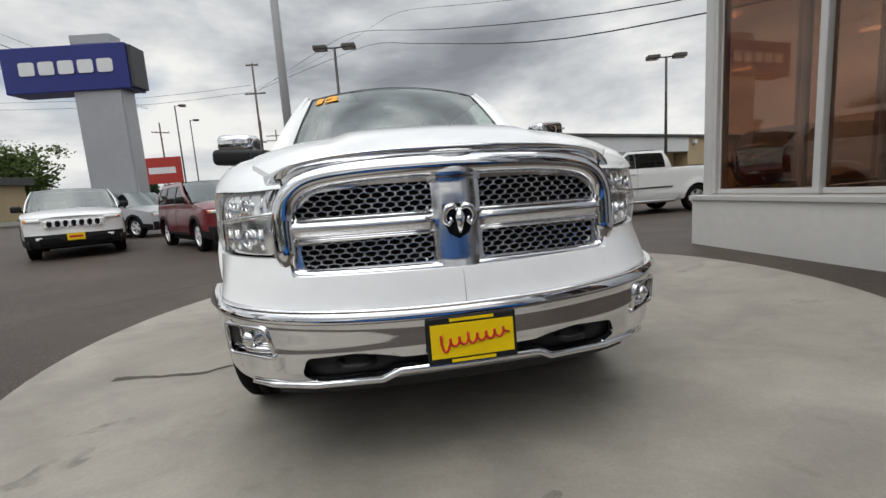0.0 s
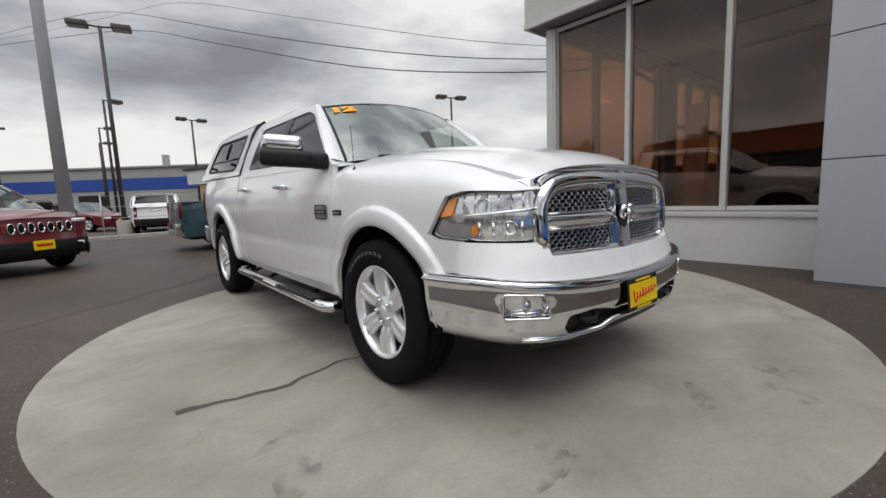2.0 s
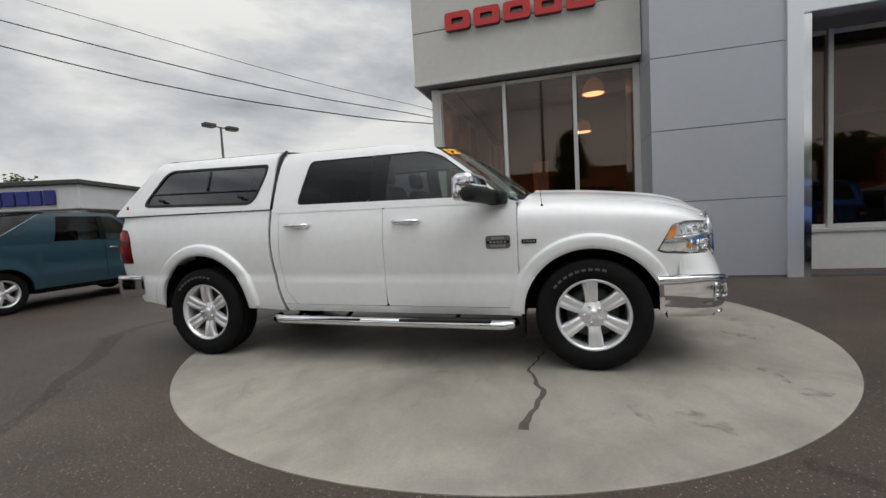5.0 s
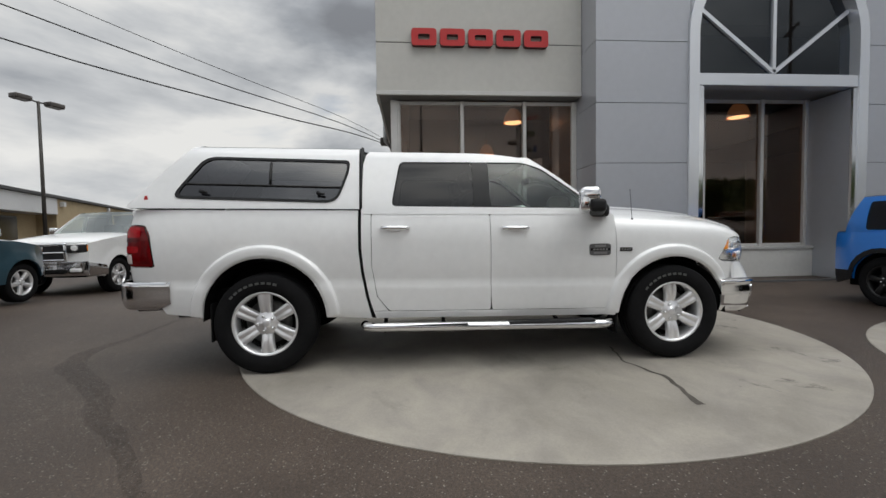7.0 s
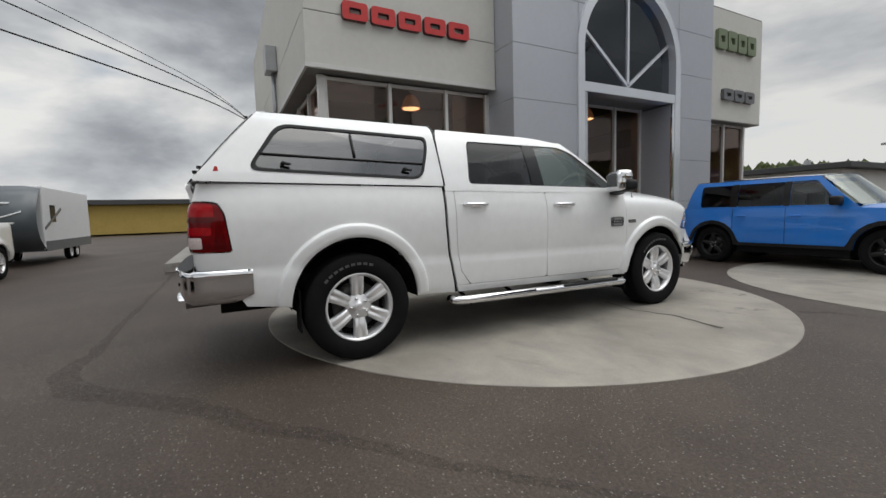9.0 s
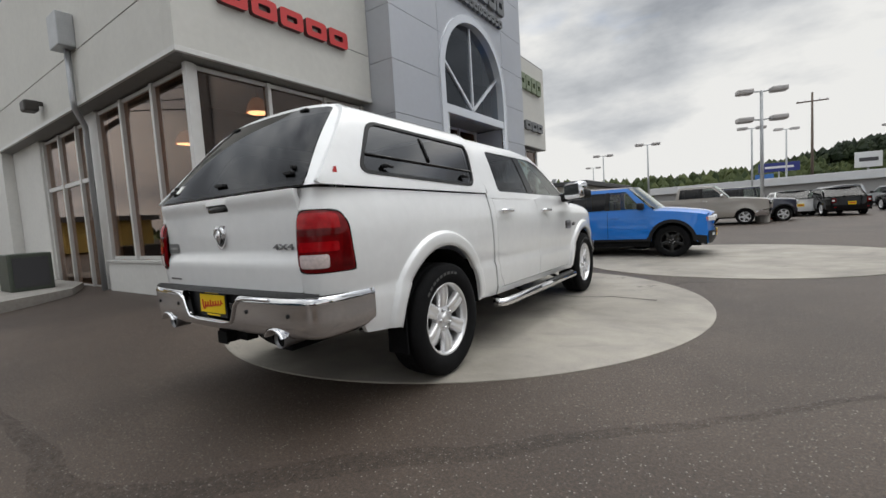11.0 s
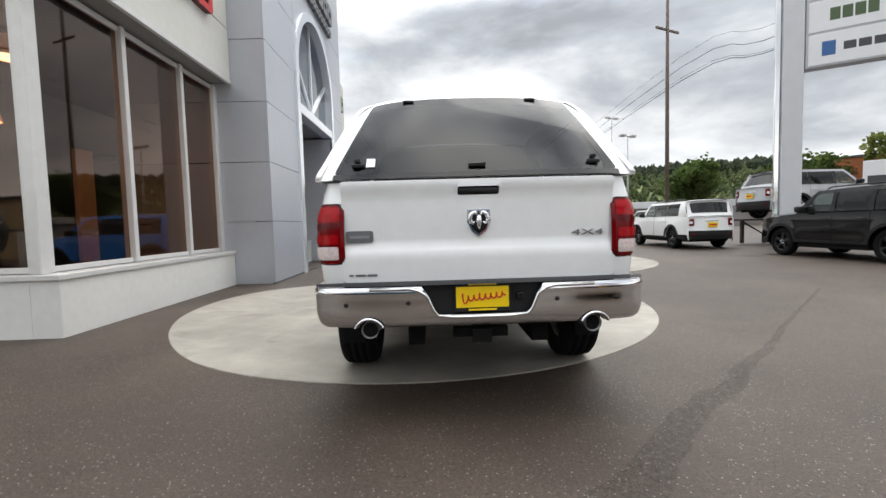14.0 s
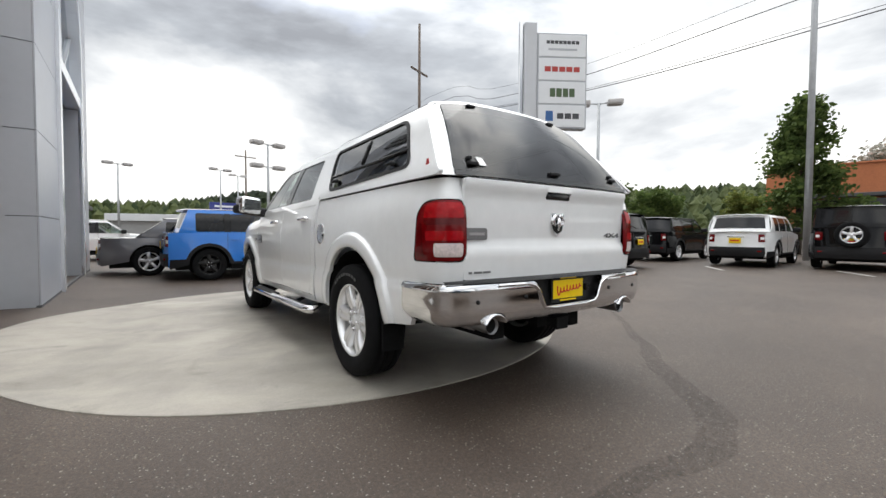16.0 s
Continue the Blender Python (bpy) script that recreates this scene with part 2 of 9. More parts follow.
def inside(poly, x, y):
    c, j = False, len(poly) - 1
    for i in range(len(poly)):
        (xi, yi), (xj, yj) = poly[i], poly[j]
        if (yi > y) != (yj > y) and x < (xj - xi) * (y - yi) / (yj - yi) + xi:
            c = not c
        j = i
    return c


def rounded(pts, r, n=5):
    """A polygon with its corners rounded."""
    out, k = [], len(pts)
    for i in range(k):
        p, a, b = Vector(pts[i]), Vector(pts[i - 1]), Vector(pts[(i + 1) % k])
        d1, d2 = (a - p), (b - p)
        q = min(r, d1.length * 0.45, d2.length * 0.45)
        s, e = p + d1.normalized() * q, p + d2.normalized() * q
        for t in range(n + 1):
            f = t / n
            out.append(tuple(s * (1 - f) ** 2 + p * 2 * f * (1 - f) + e * f * f))
    return out


def sheet(poly, holes, step, fn, flange=None, su=None):
    """A surface over a flat outline with openings cut clean through it, bent by fn(u, v) -> Vector; flange: by how much its rims turn in."""
    bm = bmesh.new()
    us, vs = [p[0] for p in poly], [p[1] for p in poly]
    u0, u1, v0, v1 = min(us), max(us), min(vs), max(vs)
    nu, nv = max(1, round((u1 - u0) / (su or step))), max(1, round((v1 - v0) / step))
    grid = [[bm.verts.new((u0 + (u1 - u0) * i / nu, v0 + (v1 - v0) * j / nv, 0)) for j in range(nv + 1)] for i in range(nu + 1)]
    for i in range(nu):
        for j in range(nv):
            bm.faces.new((grid[i][j], grid[i + 1][j], grid[i + 1][j + 1], grid[i][j + 1]))
    e = 1e-5
    for loop in [poly] + list(holes):
        for i in range(len(loop)):
            a, b = loop[i - 1], loop[i]
            if abs(a[0] - b[0]) + abs(a[1] - b[1]) < 1e-6:
                continue
            lo_u, hi_u, lo_v, hi_v = min(a[0], b[0]) - e, max(a[0], b[0]) + e, min(a[1], b[1]) - e, max(a[1], b[1]) + e
            geom = set()
            for f in bm.faces:
                fu, fv = [v.co.x for v in f.verts], [v.co.y for v in f.verts]
                if max(fu) >= lo_u and min(fu) <= hi_u and max(fv) >= lo_v and min(fv) <= hi_v:
                    geom.add(f); geom.update(f.edges); geom.update(f.verts)
            if geom:
                bmesh.ops.bisect_plane(bm, geom=list(geom), dist=1e-6, plane_co=(a[0], a[1], 0), plane_no=(b[1] - a[1], a[0] - b[0], 0))
    dead = []
    for f in bm.faces:
        c = f.calc_center_median()
        if not inside(poly, c.x, c.y) or any(inside(h, c.x, c.y) for h in holes):
            dead.append(f)
    bmesh.ops.delete(bm, geom=dead, context="FACES")
    for v in bm.verts:
        v.co = fn(v.co.x, v.co.y)
    if flange is not None:
        rim = [d for d in bm.edges if d.is_boundary]
        for d in rim:
            d.smooth = False
        made = bmesh.ops.extrude_edge_only(bm, edges=rim)["geom"]
        fl = Vector(flange)
        for v in made:
            if isinstance(v, bmesh.types.BMVert):
                v.co += fl
    return bm


def grid(nu, nv, fn):
    """A surface fn(a, b), with a and b from 0 to 1."""
    bm = bmesh.new()
    g = [[bm.verts.new(fn(i / nu, j / nv)) for j in range(nv + 1)] for i in range(nu + 1)]
    for i in range(nu):
        for j in range(nv):
            bm.faces.new((g[i][j], g[i + 1][j], g[i + 1][j + 1], g[i][j + 1]))
    return bm


def face_out(bm, toward):
    """Turns the faces so that they look along the given way, on the whole."""
    s = sum((f.normal * f.calc_area()).dot(Vector(toward)) for f in bm.faces if not f.normal_update())
    if s < 0:
        bmesh.ops.reverse_faces(bm, faces=bm.faces)
    return bm


def mirrored(bm):
    b2 = bm.copy()
    for v in b2.verts:
        v.co.x = -v.co.x
    bmesh.ops.reverse_faces(b2, faces=b2.faces)
    return b2


def box(x0, y0, z0, x1, y1, z1, bevel=0.0, seg=2):
    bm = bmesh.new()
    bmesh.ops.create_cube(bm, size=1.0)
    for v in bm.verts:
        v.co = Vector(((x0 + x1) / 2 + v.co.x * (x1 - x0), (y0 + y1) / 2 + v.co.y * (y1 - y0), (z0 + z1) / 2 + v.co.z * (z1 - z0)))
    if bevel:
        bmesh.ops.bevel(bm, geom=list(bm.edges), offset=bevel, segments=seg, profile=0.5, affect="EDGES")
    return bm


def join(*bms):
    out = bmesh.new()
    for b in bms:
        me = bpy.data.meshes.new("tmp")
        b.to_mesh(me)
        b.free()
        out.from_mesh(me)
        bpy.data.meshes.remove(me)
    return out


def moved(bm, m):
    bmesh.ops.transform(bm, matrix=m, verts=bm.verts)
    return bm


def tube(points, r, n=10, caps=True):
    """A round bar along a polyline; r: a radius or one a point."""
    bm = bmesh.new()
    pts = [Vector(p) for p in points]
    rs = r if isinstance(r, (list, tuple)) else [r] * len(pts)
    rings = []
    for i, p in enumerate(pts):
        d = (pts[min(i + 1, len(pts) - 1)] - pts[max(i - 1, 0)]).normalized()
        a = d.orthogonal().normalized() if not rings else (prev - d * prev.dot(d)).normalized()
        prev = a
        c = d.cross(a)
        rings.append([bm.verts.new(p + (a * math.cos(2 * math.pi * k / n) + c * math.sin(2 * math.pi * k / n)) * rs[i]) for k in range(n)])
    for i in range(len(rings) - 1):
        for k in range(n):
            bm.faces.new((rings[i][k], rings[i][(k + 1) % n], rings[i + 1][(k + 1) % n], rings[i + 1][k]))
    if caps:
        bm.faces.new(rings[0][::-1]); bm.faces.new(rings[-1])
    return bm


def lathe(profile, n=32, axis="x"):
    """Turns a profile of (distance along the axis, radius) round the axis."""
    bm = bmesh.new()
    rings = []
    for h, r in profile:
        ring = []
        for k in range(n):
            a = 2 * math.pi * k / n
            c, s = r * math.cos(a), r * math.sin(a)
            ring.append(bm.verts.new((h, c, s) if axis == "x" else (c, s, h)))
        rings.append(ring)
    for i in range(len(rings) - 1):
        for k in range(n):
            bm.faces.new((rings[i][k], rings[i][(k + 1) % n], rings[i + 1][(k + 1) % n], rings[i + 1][k]))
    bmesh.ops.recalc_face_normals(bm, faces=bm.faces)
    return bm


def prism(poly, h, m=None):
    """A flat outline in x and y, made h thick along z."""
    bm = bmesh.new()
    a = [bm.verts.new((x, y, 0)) for x, y in poly]
    b = [bm.verts.new((x, y, h)) for x, y in poly]
    n = len(poly)
    bm.faces.new(a[::-1]); bm.faces.new(b)
    for i in range(n):
        bm.faces.new((a[i], a[(i + 1) % n], b[(i + 1) % n], b[i]))
    bmesh.ops.recalc_face_normals(bm, faces=bm.faces)
    if m is not None:
        moved(bm, m)
    return bm


def curve(keys, x):
    """A smooth reading of a table of (x, value), monotone between its keys."""
    xs = [k[0] for k in keys]
    if x <= xs[0]:
        return keys[0][1]
    if x >= xs[-1]:
        return keys[-1][1]
    i = max(j for j in range(len(xs)) if xs[j] <= x)
    x0, y0 = keys[i]
    x1, y1 = keys[i + 1]
    d = (y1 - y0) / (x1 - x0)
    dm = (y0 - keys[i - 1][1]) / (x0 - keys[i - 1][0]) if i else d
    dp = (keys[i + 2][1] - y1) / (keys[i + 2][0] - x1) if i + 2 < len(keys) else d
    m0 = 0.0 if d * dm <= 0 else 2 * d * dm / (d + dm)
    m1 = 0.0 if d * dp <= 0 else 2 * d * dp / (d + dp)
    h = x1 - x0
    t = (x - x0) / h
    return y0 * (1 + 2 * t) * (1 - t) ** 2 + m0 * h * t * (1 - t) ** 2 + y1 * t * t * (3 - 2 * t) + m1 * h * t * t * (t - 1)


def smooth01(t):
    t = min(1.0, max(0.0, t))
    return t * t * (3 - 2 * t)


def lettering(text, size, depth, m, bold=0.0):
    """Raised letters in the built-in font, as a bmesh at the pose m."""
    cu = bpy.data.curves.new("letters", "FONT")
    cu.body, cu.size, cu.extrude, cu.align_x, cu.align_y, cu.offset = text, size, depth, "CENTER", "CENTER", bold
    tmp = new("letters", cu)
    me = bpy.data.meshes.new_from_object(tmp.evaluated_get(bpy.context.evaluated_depsgraph_get()))
    bpy.data.objects.remove(tmp)
    bpy.data.curves.remove(cu)
    bm = bmesh.new()
    bm.from_mesh(me)
    bpy.data.meshes.remove(me)
    return moved(bm, m)

# ---- setting: materials ----
M["wall_white"] = material("painted_stucco_white", (0.66, 0.65, 0.62), 0.75, vary=0.06, scale=1.2, bump=0.12, bump_scale=140)
M["fascia"] = material("cream_stucco_fascia", (0.60, 0.59, 0.55), 0.75, vary=0.05, scale=1.0, bump=0.1, bump_scale=150)
M["soffit"] = material("soffit_metal", (0.20, 0.195, 0.185), 0.6, vary=0.1, scale=3)
M["mullion"] = material("anodised_mullion", (0.62, 0.61, 0.59), 0.4, 0.25, vary=0.06, scale=8)
M["panel"] = material("silver_composite_panel", (0.47, 0.485, 0.52), 0.38, 0.35, vary=0.035, scale=0.9)
M["joint"] = material("dark_joint", (0.10, 0.10, 0.105), 0.8)
M["polished"] = material("polished_aluminium", (0.78, 0.79, 0.80), 0.10, 1.0)
M["arch_white"] = material("arch_trim_aluminium", (0.78, 0.80, 0.83), 0.22, 0.55)
M["shop_glass"] = tinted_glass("bronze_shop_glass", (0.66, 0.53, 0.44), 0.98, ior=1.70, sheen=(1.0, 0.90, 0.84))
M["fan_glass"] = tinted_glass("grey_fan_glass", (0.30, 0.33, 0.38), 0.98, ior=1.75, sheen=(0.90, 0.95, 1.0))
# the showroom's dimness is put into these near-black wall and floor colours
M["darkened_wall"] = material("darkened_showroom_wall", (0.020, 0.018, 0.016), 0.8, vary=0.1, scale=1.0)
M["darkened_floor"] = material("darkened_showroom_tile", (0.045, 0.042, 0.039), 0.4, vary=0.1, scale=2)
M["sign_red"] = material("red_sign_face", (0.55, 0.03, 0.03), 0.4, vary=0.05, scale=6)
M["sign_side"] = material("dark_sign_return", (0.09, 0.02, 0.02), 0.5)
M["sign_grey"] = material("grey_sign_letters", (0.13, 0.135, 0.14), 0.4)
M["sign_green"] = material("green_sign_letters", (0.17, 0.21, 0.12), 0.4)
M["concrete_old"] = material("weathered_concrete", (0.36, 0.34, 0.31), 0.85, vary=0.18, scale=1.5, bump=0.25, bump_scale=60)
M["galv"] = material("galvanised_steel", (0.42, 0.43, 0.44), 0.45, 0.6, vary=0.15, scale=5)
M["bronze_pole"] = material("dark_bronze_pole", (0.05, 0.045, 0.04), 0.5, 0.2, vary=0.15, scale=5)
M["wood_pole"] = material("weathered_wood_pole", (0.13, 0.10, 0.08), 0.85, vary=0.3, scale=4, bump=0.4, bump_scale=30)
M["wire"] = material("black_cable", (0.03, 0.03, 0.032), 0.6)


def asphalt_material():
    m = material("asphalt", (0.062, 0.056, 0.052), 0.58, spec=0.5)
    nt = m.node_tree
    b = nt.nodes["Principled BSDF"]
    co = nt.nodes.new("ShaderNodeTexCoord")

    def noise_tex(scale, detail, rough=0.6):
        n = nt.nodes.new("ShaderNodeTexNoise")
        n.inputs["Scale"].default_value, n.inputs["Detail"].default_value, n.inputs["Roughness"].default_value = scale, detail, rough
        nt.links.new(co.outputs["Object"], n.inputs["Vector"])
        return n.outputs["Fac"]

    def ramp(src, stops):
        r = nt.nodes.new("ShaderNodeValToRGB")
        while len(r.color_ramp.elements) < len(stops):
            r.color_ramp.elements.new(0.5)
        for e, (p, c) in zip(r.color_ramp.elements, stops):
            e.position, e.color = p, (*c, 1)
        nt.links.new(src, r.inputs[0])
        return r.outputs[0]

    broad = ramp(noise_tex(0.45, 9, 0.68), [(0.3, (0.032, 0.0212, 0.0150)), (0.5, (0.051, 0.0362, 0.0265)), (0.70, (0.082, 0.0610, 0.0465))])
    grain = ramp(noise_tex(60, 6, 0.85), [(0.34, (0.32, 0.31, 0.30)), (0.5, (0.92, 0.91, 0.90)), (0.66, (2.2, 2.12, 2.02))])
    mul = nt.nodes.new("ShaderNodeMixRGB"); mul.blend_type = "MULTIPLY"; mul.inputs[0].default_value = 1.0
    nt.links.new(broad, mul.inputs[1]); nt.links.new(grain, mul.inputs[2])
    # pale stones in the binder
    vo = nt.nodes.new("ShaderNodeTexVoronoi")
    vo.inputs["Scale"].default_value = 68
    nt.links.new(co.outputs["Object"], vo.inputs["Vector"])
    stone = ramp(vo.outputs["Distance"], [(0.0, (1, 1, 1)), (0.24, (1, 1, 1)), (0.34, (0, 0, 0))])
    pick = ramp(vo.outputs["Color"], [(0.70, (0, 0, 0)), (0.80, (1, 1, 1))])
    both = nt.nodes.new("ShaderNodeMixRGB"); both.blend_type = "MULTIPLY"; both.inputs[0].default_value = 1.0
    nt.links.new(stone, both.inputs[1]); nt.links.new(pick, both.inputs[2])
    mix = nt.nodes.new("ShaderNodeMixRGB")
    mix.inputs[2].default_value = (0.25, 0.23, 0.20, 1)
    nt.links.new(both.outputs[0], mix.inputs[0]); nt.links.new(mul.outputs[0], mix.inputs[1])
    nt.links.new(mix.outputs[0], b.inputs["Base Color"])
    bp = nt.nodes.new("ShaderNodeBump")
    bp.inputs["Strength"].default_value, bp.inputs["Distance"].default_value = 0.5, 0.006
    nt.links.new(noise_tex(160, 4, 0.7), bp.inputs["Height"])
    nt.links.new(bp.outputs[0], b.inputs["Normal"])
    return m


def slab_material():
    """Trowelled concrete: cloudy mottling, streaks and dark blotches."""
    m = material("trowelled_concrete", (0.4, 0.38, 0.34), 0.66)
    nt = m.node_tree
    b = nt.nodes["Principled BSDF"]
    co = nt.nodes.new("ShaderNodeTexCoord")

    def noise_tex(scale, detail, rough=0.55, stretch=None):
        n = nt.nodes.new("ShaderNodeTexNoise")
        n.inputs["Scale"].default_value, n.inputs["Detail"].default_value, n.inputs["Roughness"].default_value = scale, detail, rough
        n.inputs["Distortion"].default_value = 0.6
        src = co.outputs["Object"]
        if stretch:
            mp = nt.nodes.new("ShaderNodeMapping")
            mp.inputs["Scale"].default_value = stretch
            nt.links.new(src, mp.inputs["Vector"])
            src = mp.outputs[0]
        nt.links.new(src, n.inputs["Vector"])
        return n.outputs["Fac"]

    def ramp(src, stops):
        r = nt.nodes.new("ShaderNodeValToRGB")
        while len(r.color_ramp.elements) < len(stops):
            r.color_ramp.elements.new(0.5)
        for e, (p, c) in zip(r.color_ramp.elements, stops):
            e.position, e.color = p, (*c, 1)
        nt.links.new(src, r.inputs[0])
        return r.outputs[0]

    base = ramp(noise_tex(0.9, 8), [(0.3, (0.225, 0.206, 0.176)), (0.5, (0.292, 0.268, 0.232)), (0.7, (0.350, 0.323, 0.280))])
    streak = ramp(noise_tex(2.2, 6, 0.6, (0.85, 1.15, 1)), [(0.35, (0.86, 0.86, 0.87)), (0.65, (1.10, 1.10, 1.08))])
    blot = ramp(noise_tex(1.6, 5, 0.65), [(0.24, (0.60, 0.61, 0.60)), (0.40, (1, 1, 1))])
    fine = ramp(noise_tex(70, 4, 0.7), [(0.3, (0.9, 0.9, 0.9)), (0.7, (1.08, 1.08, 1.08))])
    out = base
    for s in (streak, blot, fine):
        mul = nt.nodes.new("ShaderNodeMixRGB"); mul.blend_type = "MULTIPLY"; mul.inputs[0].default_value = 1.0
        nt.links.new(out, mul.inputs[1]); nt.links.new(s, mul.inputs[2])
        out = mul.outputs[0]
    nt.links.new(out, b.inputs["Base Color"])
    bp = nt.nodes.new("ShaderNodeBump")
    bp.inputs["Strength"].default_value, bp.inputs["Distance"].default_value = 0.15, 0.004
    nt.links.new(noise_tex(90, 4, 0.7), bp.inputs["Height"])
    nt.links.new(bp.outputs[0], b.inputs["Normal"])
    return m


M["asphalt"], M["slab"] = asphalt_material(), slab_material()
def seal_material():
    """Worn tar film, broken along its edges by the stones below."""
    m = material("worn_tar_seal", (0.030, 0.026, 0.023), 0.7, spec=0.35)
    nt = m.node_tree
    co, n, r = nt.nodes.new("ShaderNodeTexCoord"), nt.nodes.new("ShaderNodeTexNoise"), nt.nodes.new("ShaderNodeMapRange")
    n.inputs["Scale"].default_value, n.inputs["Detail"].default_value, n.inputs["Roughness"].default_value = 22, 8, 0.75
    nt.links.new(co.outputs["Object"], n.inputs["Vector"])
    for k, v in (("From Min", 0.36), ("From Max", 0.64), ("To Min", 0.0), ("To Max", 0.31)):
        r.inputs[k].default_value = v
    nt.links.new(n.outputs["Fac"], r.inputs["Value"])
    nt.links.new(r.outputs[0], nt.nodes["Principled BSDF"].inputs["Alpha"])
    return m


M["seal"] = seal_material()
M["crack"] = material("crack_dirt", (0.075, 0.066, 0.055), 0.9, vary=0.3, scale=12)
M["line_paint"] = material("worn_line_paint", (0.5, 0.49, 0.46), 0.7, vary=0.25, scale=8)


def lot_height(x, y):
    """The lot is level round the slabs, climbs gently towards the street and the showroom and falls a little beside the showroom's end."""
    u = min(max(0.0, -x - 2.9), 13.0)
    down = 0.16 * smooth01((x - 2.5) / 4) * smooth01((y - 3.5) / 3)
    up = 0.075 * smooth01((x - 2.3) / 1.3) * smooth01((2.6 - y) / 1.6)
    return 0.010 * u * smooth01(u / 2.5) - down + up


def setting(name, bm, mat, label, smooth=False):
    return tagged(part(name, bm, mat, smooth=smooth), label, kind="structure")


# ---- ground ----
def build_ground():
    bm = bmesh.new()
    radii = [0.0, 1, 2, 2.5, 3, 3.5, 4, 4.5, 5, 5.5, 6, 6.5, 7, 8, 9, 10, 11, 12, 13, 14, 15, 16, 17, 18, 20, 25, 32, 45, 70, 120, 250, 600, 1500, 3000]
    n, rings = 144, []
    mid = bm.verts.new((0, 0, 0))
    for r in radii[1:]:
        rings.append([bm.verts.new((r * math.cos(2 * math.pi * k / n), r * math.sin(2 * math.pi * k / n),
                                    lot_height(r * math.cos(2 * math.pi * k / n), r * math.sin(2 * math.pi * k / n)))) for k in range(n)])
    for k in range(n):
        bm.faces.new((mid, rings[0][k], rings[0][(k + 1) % n]))
        for a, b in zip(rings, rings[1:]):
            bm.faces.new((a[k], b[k], b[(k + 1) % n], a[(k + 1) % n]))
    return setting("ground", bm, M["asphalt"], "dark worn asphalt of a car lot with pale stones", True)


build_ground()


def disc(cx, cy, r, z, n=128):
    """A slab that lies on the lot, with an arrised rim."""
    bm = bmesh.new()
    mid = bm.verts.new((cx, cy, lot_height(cx, cy) + z))
    last = None
    for rr, dz in [(r * k / 10, 0.0) for k in range(1, 10)] + [(r - 0.012, 0.0), (r, -0.004), (r + 0.003, -0.05)]:
        ring = []
        for k in range(n):
            x, y = cx + rr * math.cos(2 * math.pi * k / n), cy + rr * math.sin(2 * math.pi * k / n)
            ring.append(bm.verts.new((x, y, lot_height(x, y) + z + dz)))
        for k in range(n):
            bm.faces.new((mid, ring[k], ring[(k + 1) % n]) if last is None else (last[k], ring[k], ring[(k + 1) % n], last[(k + 1) % n]))
        last = ring
    return bm


PAD = (0.450, -0.690, 3.028)
PAD2 = (-2.64, -6.12, 2.90)
setting("pavement_pad_1", disc(*PAD, 0.010), M["slab"], "round trowelled concrete display slab set in asphalt")
setting("pavement_pad_2", disc(*PAD2, 0.014), M["slab"], "second round concrete display slab set in asphalt")


def ribbon(points, widths, z):
    """A flat strip along a line, widths given at each point."""
    bm = bmesh.new()
    rows = []
    pts = [Vector((x, y, 0)) for x, y in points]
    for i, p in enumerate(pts):
        d = (pts[min(i + 1, len(pts) - 1)] - pts[max(i - 1, 0)]).normalized()
        nn = Vector((-d.y, d.x, 0)) * widths[i] / 2
        rows.append((bm.verts.new((p.x + nn.x, p.y + nn.y, z + lot_height(p.x + nn.x, p.y))), bm.verts.new((p.x - nn.x, p.y - nn.y, z + lot_height(p.x - nn.x, p.y)))))
    for a, b in zip(rows, rows[1:]):
        bm.faces.new((a[0], a[1], b[1], b[0]))
    return face_out(bm, (0, 0, 1))


def wobbly(points, widths, step, amp, seed):
    """The line with small sideways wander and uneven width."""
    rnd = random.Random(seed)
    out, ws = [], []
    for i in range(len(points) - 1):
        a, b = Vector(points[i]), Vector(points[i + 1])
        k = max(1, int((b - a).length / step))
        side = Vector((-(b - a).y, (b - a).x)).normalized()
        for j in range(k):
            f = j / k
            p = a.lerp(b, f) + side * rnd.uniform(-amp, amp)
            out.append(tuple(p))
            ws.append((widths[i] * (1 - f) + widths[i + 1] * f) * rnd.uniform(0.85, 1.15))
    out.append(points[-1]); ws.append(widths[-1])
    return out, ws


setting("ground_seam_seal", ribbon(*wobbly([(9.0, 3.74), (5.3, 3.72), (1.2, 3.77), (0.45, 3.77), (-0.11, 3.85), (-0.5, 3.67), (-0.9, 3.28), (-1.3, 2.86), (-1.72, 2.60), (-1.95, 2.33), (-2.55, 1.86), (-3.4, 1.05), (-5.5, -0.8)],
                                            [0.05, 0.05, 0.08, 0.12, 0.19, 0.22, 0.19, 0.16, 0.14, 0.11, 0.08, 0.05, 0.03], 0.16, 0.018, 3), 0.004), M["seal"], "dark tar seal along a seam of the asphalt")
setting("ground_crack_1", ribbon(*wobbly([(-0.55, -1.36), (-0.85, -1.30), (-1.03, -1.27), (-1.22, -1.33), (-1.44, -1.40), (-1.62, -1.36), (-1.82, -1.33), (-1.95, -1.31)],
                                          [0.012, 0.018, 0.022, 0.03, 0.035, 0.03, 0.04, 0.06], 0.05, 0.012, 5), 0.0125), M["crack"], "dark damp crack line across the concrete slab")
setting("ground_crack_2", ribbon(*wobbly([(-2.0, -2.58), (-2.2, -2.78), (-2.6, -2.9)], [0.10, 0.09, 0.03], 0.06, 0.02, 8), 0.004), M["seal"], "short dark tar patch beside the slab")


